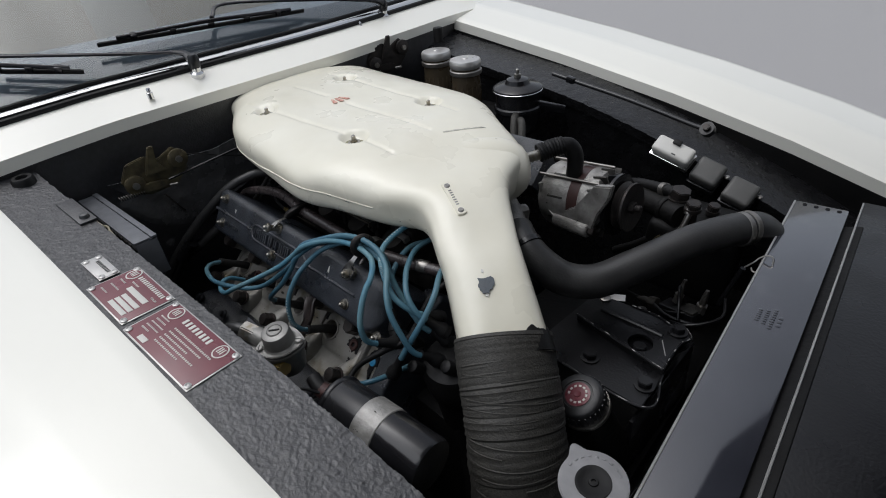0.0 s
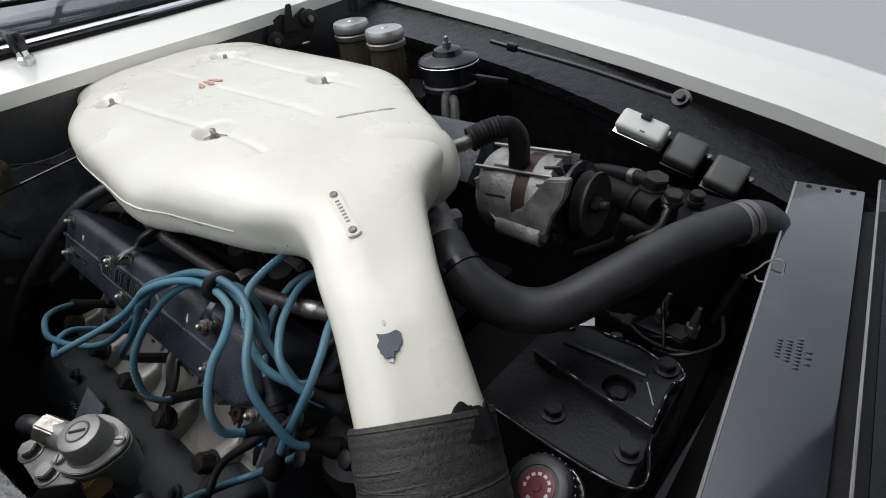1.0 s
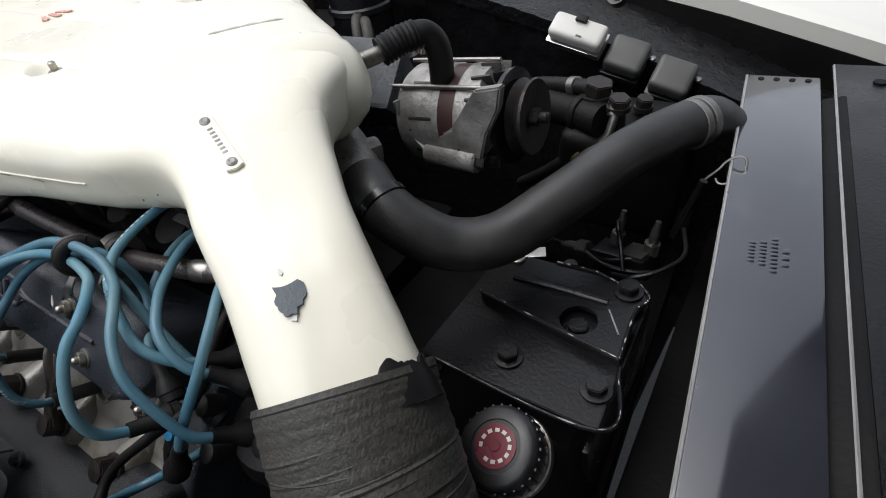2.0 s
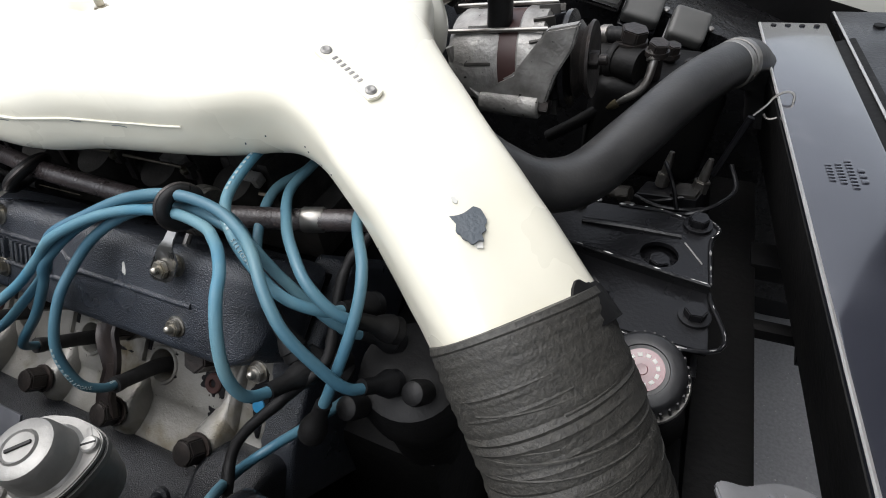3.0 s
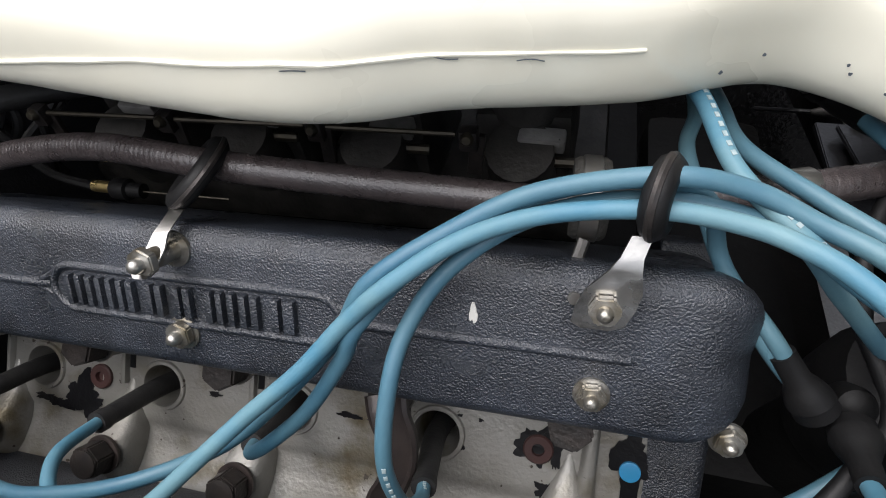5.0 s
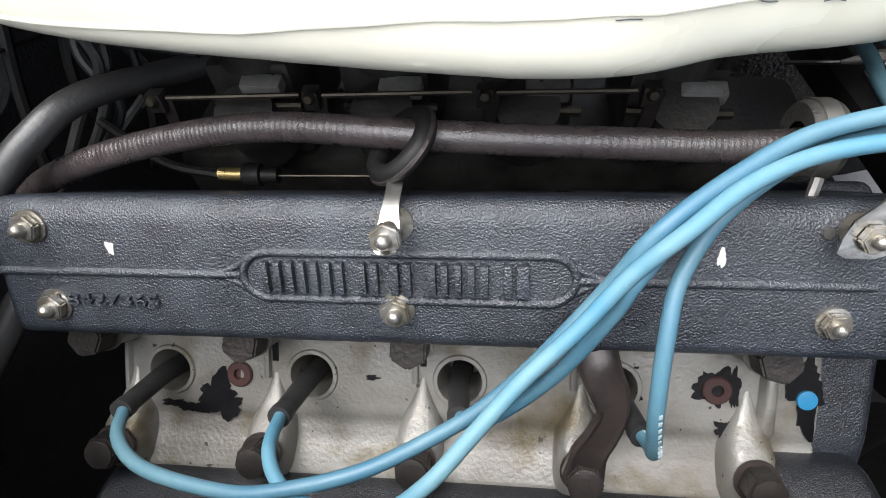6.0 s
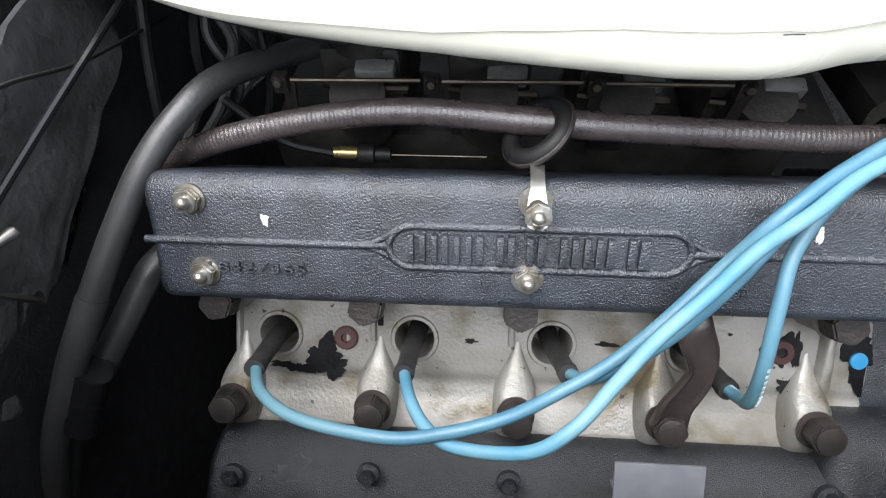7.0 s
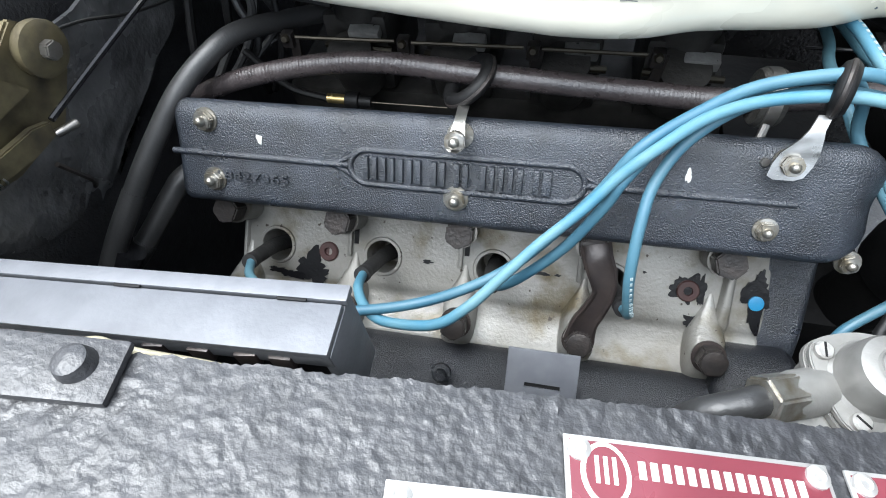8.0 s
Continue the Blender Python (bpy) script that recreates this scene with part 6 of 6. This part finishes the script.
# ---- near ledge: heat shield box, plates ----
BEIGE = material("beige_cable", (0.42, 0.38, 0.27), 0.5, other=(0.30, 0.27, 0.19), scale=60, amount=0.7)
shield = thing("ballast_box", (-0.125, -0.44, 0.84), "grooved bare aluminium box beside the near ledge", "box")
BX = frame_of((-0.1255, -0.4479, 0.8656), (1, 0.06, 0.06), (-0.06, 1, 0))
part("lid", block((0.287, 0.0085, 0.004), BX @ pose(0, 0.0128, 0.0005), 0.0008), BOX_ALLOY, shield, "pale folded lid edge")
part("top", block((0.283, 0.0245, 0.004), BX @ pose(0, -0.0045, -0.001), 0.0008), BOX_ALLOY, shield)
# this side and the rear end are coloured black to stand for shade
part("side", block((0.283, 0.004, 0.058), BX @ pose(0, 0.0145, -0.032), 0.001), RUBBER, shield)
part("side", block((0.283, 0.003, 0.010), BX @ pose(0, -0.0150, -0.007), 0.001), BOX_ALLOY, shield)
part("end", block((0.005, 0.032, 0.058), BX @ pose(0.1395, 0.0, -0.032), 0.001), BOX_ALLOY, shield)
part("end", block((0.005, 0.032, 0.058), BX @ pose(-0.1395, 0.0, -0.032), 0.001), RUBBER, shield)
for x in (-0.110, -0.085, 0.035, 0.118):
    part("slot", block((0.014, 0.0016, 0.0012), BX @ pose(x, 0.0080, 0.0016), 0.0003), RUBBER, shield)
for k in range(13):
    part("tooth", block((0.0105, 0.006, 0.010), BX @ pose(-0.128 + 0.0205 * k + 0.002 * (k % 3), -0.0150, -0.0105, 0, 0, 4 * (k % 2)), 0.001), IRON, shield)
part("skirt", block((0.276, 0.002, 0.05), BX @ pose(0, -0.0120, -0.040), 0.0005), RUBBER, shield)
solo("cable", tube([(-0.150, -0.4715, 0.858), (-0.121, -0.4715, 0.865), (-0.103, -0.4695, 0.867), (-0.089, -0.466, 0.869), (-0.073, -0.467, 0.867), (-0.03, -0.466, 0.865), (0.0, -0.468, 0.860), (0.03, -0.470, 0.85)], 0.0017, 8, 10), BEIGE, "thin beige cable tucked between box and ledge", "cable")
pad = thing("ledge_tab", (-0.078, -0.503, 0.91), "painted-over steel tab with a screw on the ledge", "bracket")
PADM = frame_of((-0.082, -0.4985, rail_near(-0.082) + 0.0032), (1, 0.135, -0.11), (0, 1, -0.05))
part("plate", block((0.086, 0.024, 0.004), PADM @ pose(0, 0.003, 0), 0.0015), UNDERSEAL, pad)
part("screw", turned([(0.0075, 0.0), (0.0068, 0.003), (0.0060, 0.0055), (0.004, 0.0066), (0.001, 0.0068)], PADM @ Vector((0.028, 0.004, 0.001)), (0, 0, 1), 20), UNDERSEAL, pad)


def plate_pose(a, x, u, v, lift):
    """u metres along the inner edge from a, v metres towards the fender."""
    y = (Vector((-0.10, -1, 0.10)) - x * x.dot(Vector((-0.10, -1, 0.10)))).normalized()
    n = -(x.cross(y)) if x.cross(y).z < 0 else x.cross(y)
    m = Matrix((x, n.cross(x), n)).transposed().to_4x4()
    m.translation = a + x * u + y * v + n * lift
    return m


def riveted_plate(a, b, depth, label, bars, mat=RED, frame_mat=PLATE, light=WHITE):
    a, b = Vector(a), Vector(b)
    x = (b - a).normalized()
    w = (b - a).length
    ob = thing("data_plate", (a + b) / 2, label, "plate")
    part("backing", block((w, depth, 0.0012), plate_pose(a, x, w / 2, depth / 2, 0.0025), 0.0005), frame_mat, ob)
    part("enamel", block((w - 0.0035, depth - 0.0035, 0.0010), plate_pose(a, x, w / 2, depth / 2, 0.0031), 0.0003), mat, ob)
    for u, v in ((0.005, 0.005), (w - 0.005, 0.005), (0.005, depth - 0.005), (w - 0.005, depth - 0.005)):
        m = plate_pose(a, x, u, v, 0.0034)
        part("rivet", turned([(0.0042, 0), (0.0040, 0.0012), (0.0022, 0.0020), (0.0014, 0.0012)], m.translation, m.to_3x3() @ Vector((0, 0, 1)), 16), PLATE, ob)
    for u, v, bw, bh in bars:
        part("marking", block((bw, bh, 0.0006), plate_pose(a, x, u, v, 0.0038), 0.0001), light, ob)
    return ob, a, x, w


def crest(ob, a, x, u, v):
    m = plate_pose(a, x, u, v, 0.0036)
    ring = [(0.0085 * math.cos(t), 0.0105 * math.sin(t)) for t in np.linspace(0, 2 * math.pi, 24, endpoint=False)]
    part("crest", prism(ring, m, 0.0005), WHITE, ob)
    part("crest_field", prism([(0.8 * px, 0.85 * py) for px, py in ring], m, 0.0008), RED, ob)
    for k in (-1, 0, 1):
        part("crest_mark", block((0.0014, 0.009, 0.0006), m @ pose(0.003 * k, 0.001, 0.0009), 0.0001), WHITE, ob)


def line(u, v, count, size, gap=0.42, high=0.0020):
    """A row of bars in place of letters."""
    return [(u + size * (k + 0.5), v, size * (1 - gap), high) for k in range(count)]


ob, a, x, w = riveted_plate((0.112, -0.474, rail_near(0.112)), (0.203, -0.463, rail_near(0.203)), 0.066, "dark red enamel data plate with blank silver fields",
                            line(0.024, 0.010, 14, 0.0042, high=0.006) + line(0.026, 0.0205, 6, 0.0026) + [(0.055, 0.029, 0.042, 0.0075), (0.060, 0.040, 0.036, 0.006), (0.060, 0.048, 0.036, 0.006), (0.060, 0.056, 0.036, 0.006)]
                            + line(0.010, 0.028, 6, 0.0022) + line(0.010, 0.040, 9, 0.0022) + line(0.010, 0.052, 7, 0.0022))
crest(ob, a, x, 0.0135, 0.0125)
lettering("ITALIA", plate_pose(a, x, 0.078, 0.0205, 0.0042), 0.0030, WHITE, "word", ob, 0.0002)
ob, a, x, w = riveted_plate((0.209, -0.463, rail_near(0.209)), (0.338, -0.445, rail_near(0.338)), 0.068, "dark red enamel lubrication plate with two crests, riveted to the ledge",
                            line(0.037, 0.013, 8, 0.0068, high=0.0085) + line(0.040, 0.027, 22, 0.0033, high=0.0024) + line(0.040, 0.0335, 19, 0.0033, high=0.0022) + line(0.040, 0.0395, 14, 0.0033, high=0.0022)
                            + line(0.040, 0.0455, 20, 0.0033, high=0.0022) + line(0.040, 0.0515, 14, 0.0033, high=0.0022) + line(0.010, 0.026, 7, 0.0024) + line(0.010, 0.032, 8, 0.0024) + line(0.010, 0.038, 10, 0.0024) + line(0.010, 0.044, 10, 0.0024) + line(0.010, 0.050, 6, 0.0024) + [(0.030, 0.060, 0.014, 0.007)])
crest(ob, a, x, 0.020, 0.013)
crest(ob, a, x, 0.110, 0.013)
ob, a, x, w = riveted_plate((0.058, -0.503, rail_near(0.058) + 0.0035), (0.112, -0.496, rail_near(0.112) + 0.0035), 0.026, "small bare aluminium maker's plate on the ledge", line(0.012, 0.010, 10, 0.0034, high=0.005), PLATE, PLATE, GREY_PLASTIC)

# ---- ignition coil ----
coil = thing("ignition_coil", (0.47, -0.365, 0.70), "black cylindrical ignition coil held by an alloy band", "coil")
K0, K1 = Vector((0.388, -0.374, 0.762)), Vector((0.545, -0.352, 0.755))
KA = (K1 - K0).normalized()
part("can", turned([(0.028, 0.0), (0.032, 0.003), (0.033, 0.006), (0.033, 0.150), (0.031, 0.154), (0.012, 0.156)], K0, KA, 40), BLACK_PAINT, coil)
part("rim", turned([(0.033, 0.004), (0.0345, 0.006), (0.0345, 0.010), (0.033, 0.012)], K0, KA, 40), BLACK_PAINT, coil)
part("band", turned([(0.0333, 0.058), (0.0343, 0.059), (0.0343, 0.090), (0.0333, 0.091)], K0, KA, 40), DULL_ALLOY, coil, "pale alloy clamp band")
part("tower", turned([(0.010, -0.028), (0.011, -0.012), (0.014, 0.002)], K0, KA, 20), RED_COIL, coil)
part("boot", tube([K0 - KA * 0.015, K0 - KA * 0.03 + Vector((0, 0, 0.002)), K0 - KA * 0.045 + Vector((0, 0.004, 0.006))], 0.0095, 6, 14), RUBBER, coil)
part("foot", block((0.034, 0.03, 0.004), frame_of(K0 + KA * 0.074 + Vector((0, -0.028, 0.016)), KA, (0, 1, -0.3)), 0.001), BOX_ALLOY, coil)
part("wire", tube([K0 + Vector((-0.012, -0.012, 0.012)), K0 + Vector((-0.03, -0.03, 0.02)), K0 + Vector((-0.04, -0.035, -0.02)), K0 + Vector((-0.03, -0.03, -0.06))], 0.002, 6, 8), RUBBER, coil)

# ---- fuel pressure regulator ----
reg = thing("fuel_regulator", (0.29, -0.385, 0.74), "grey diecast fuel regulator with a brass union", "regulator")
REGMAT = material("grey_diecast", (0.30, 0.295, 0.28), 0.45, 0.45, other=(0.17, 0.165, 0.155), scale=40, amount=0.8, bump=0.2, bump_scale=200)
RN = Vector((0.05, -0.12, 1)).normalized()
R0 = Vector((0.278, -0.381, 0.791))
RM = frame_of(R0, (1, 0, -0.05), (0, 1, 0.12))


def ear(a):
    """Outline of the diaphragm flange, with three ears for its screws."""
    return 0.0270 + 0.0055 * max(max(0.0, math.cos(a - e)) ** 10 for e in (0.75, 2.7, 4.35))


rim = [(ear(a) * math.cos(a), ear(a) * math.sin(a)) for a in np.linspace(0, 2 * math.pi, 60, endpoint=False)]
part("flange", prism(rim, RM @ pose(0, 0, -0.001), 0.0040, 0.0008), REGMAT, reg)
part("lower_flange", prism([(1.02 * x, 1.02 * y) for x, y in rim], RM @ pose(0, 0, -0.0075), 0.0055, 0.0008), REGMAT, reg)
part("bowl", turned([(0.014, -0.050), (0.021, -0.046), (0.025, -0.03), (0.026, -0.008)], R0, RN, 32), REGMAT, reg)
part("cap", turned([(0.0235, 0.002), (0.0205, 0.0045), (0.0190, 0.020), (0.0175, 0.0235), (0.0150, 0.0245), (0.0105, 0.0250), (0.0095, 0.0265), (0.0085, 0.0255), (0.0015, 0.0255)], R0, RN, 36), REGMAT, reg)
part("slot", block((0.014, 0.002, 0.002), RM @ pose(0, 0, 0.0258, 0, 0, 50), 0.0003), RUBBER, reg)
for k, aa in enumerate((0.75, 2.7, 4.35)):
    at = RM @ Vector((0.0265 * math.cos(aa), 0.0265 * math.sin(aa), 0.003))
    screw = part("screw", turned([(0.0050, 0), (0.0050, 0.0028), (0.0040, 0.0038)], at, RN, 16), DULL_ALLOY, reg)
    part("screw_slot", block((0.0085, 0.0012, 0.0006), Matrix.Translation(at + RN * 0.0038) @ RM.to_3x3().to_4x4() @ pose(0, 0, 0, 0, 0, 40 + 50 * k), 0.0001), RUBBER, screw)
part("marking", block((0.012, 0.003, 0.0006), RM @ pose(0.014, 0.0215, 0.0032, 0, 0, -40), 0.0002), REGMAT, reg)
part("bracket", prism([(-0.062, -0.052), (-0.010, -0.050), (0.012, -0.028), (0.006, 0.004), (-0.022, 0.004), (-0.066, -0.034)], RM @ pose(0, 0, -0.0105), 0.003, 0.0006), REGMAT, reg)
for dx, dy in ((-0.0535, -0.0415), (-0.0165, -0.0390)):
    part("bolt", join(prism(hexagon(0.0085), RM @ pose(dx, dy, -0.0065, 0, 0, dx * 900), 0.007, 0.0010), turned([(0.0115, -0.001), (0.0115, 0.0012), (0.008, 0.0016)], RM @ Vector((dx, dy, -0.0075)), RN, 18)), STEEL, reg)
HEX = Vector((0.2316, -0.3990, 0.7920))
HD = (HEX - R0 - Vector((0, 0.004, -0.014))).normalized()
part("port", turned([(0.013, -0.036), (0.013, -0.010), (0.0115, 0.0)], HEX, HD, 20), REGMAT, reg)
part("union", prism(hexagon(0.0135), Matrix.Translation(HEX - HD * 0.008) @ HD.to_track_quat("Z", "Y").to_matrix().to_4x4(), 0.022, 0.0014), ZINC, reg, "plated hexagon union")
part("union", prism(hexagon(0.0120), frame_of(R0 + Vector((0.024, -0.014, -0.022)), (0, 1, 0.2), (0.1, 0, -1)), 0.022, 0.0012), BRASS, reg, "brass hexagon union")
part("hose", tube([HEX + HD * 0.010, HEX + HD * 0.026 - Vector((0, 0, 0.004)), HEX + HD * 0.048 - Vector((0, -0.004, 0.022)), HEX + HD * 0.060 - Vector((0, -0.012, 0.075))], 0.0085, 8, 14), HOSE, reg)

# ---- wipers and washer jets ----
def wiper(pivot, arm, blade, seed):
    ob = thing("windscreen_wiper", pivot, "black windscreen wiper resting on the glass", "wiper", "wipers")
    up = Vector((0.49, 0, 0.87))
    part("spindle", turned([(0.013, -0.01), (0.013, 0.004), (0.009, 0.008), (0.009, 0.016)], Vector(pivot) - Vector((0, 0, 0.012)), (0.2, 0, 1), 20), CHROME, ob)
    part("knuckle", turned([(0.011, 0), (0.012, 0.01), (0.010, 0.024), (0.006, 0.028)], Vector(pivot) + Vector((0, 0, 0.002)), (0.2, 0, 1), 18), BLACK_PAINT, ob)
    part("arm", tube([Vector(p) + up * 0.012 for p in arm], 0.0075, 6, 10, wave=lambda i, n: 1.9 - 1.2 * min(1, i / (n * 0.45)), flat=0.6), BLACK_PAINT, ob)
    b0, b1 = Vector(blade[0]), Vector(blade[1])
    part("blade", block(((b1 - b0).length, 0.004, 0.009), frame_of((b0 + b1) / 2 + up * 0.004, b1 - b0, up.cross(b1 - b0)), 0.001), RUBBER, ob)
    part("spine", tube([b0.lerp(b1, t) + up * (0.012 + 0.006 * (1 - abs(2 * t - 1))) for t in (0.08, 0.3, 0.5, 0.7, 0.92)], 0.0042, 4, 8), BLACK_PAINT, ob)
    for t in (0.15, 0.32, 0.5, 0.68, 0.85):
        part("claw", block((0.012, 0.012, 0.014), frame_of(b0.lerp(b1, t) + up * 0.010, b1 - b0, up.cross(b1 - b0)), 0.002), BLACK_PAINT, ob)


wiper((-0.345, -0.172, 1.006), [(-0.351, -0.17, 1.012), (-0.381, -0.184, 1.026), (-0.403, -0.27, 1.041), (-0.456, -0.468, 1.077)], [(-0.475, -0.60, 1.088), (-0.392, -0.357, 1.037)], 1)
wiper((-0.408, 0.360, 1.010), [(-0.408, 0.359, 1.022), (-0.424, 0.323, 1.033), (-0.451, 0.194, 1.054), (-0.489, -0.017, 1.081), (-0.456, -0.07, 1.065)], [(-0.450, -0.307, 1.067), (-0.438, 0.148, 1.046)], 2)
for x, y, z in ((-0.311, -0.281, 0.992), (-0.387, 0.268, 0.995)):
    jet = thing("washer_jet", (x, y, z), "small chrome washer jet on the cowl", "washer jet", "washer jets")
    part("nozzle", turned([(0.006, -0.01), (0.006, 0.001), (0.004, 0.002), (0.004, 0.008), (0.0025, 0.010)], (x, y, z), (0, 0, 1), 16), CHROME, jet)
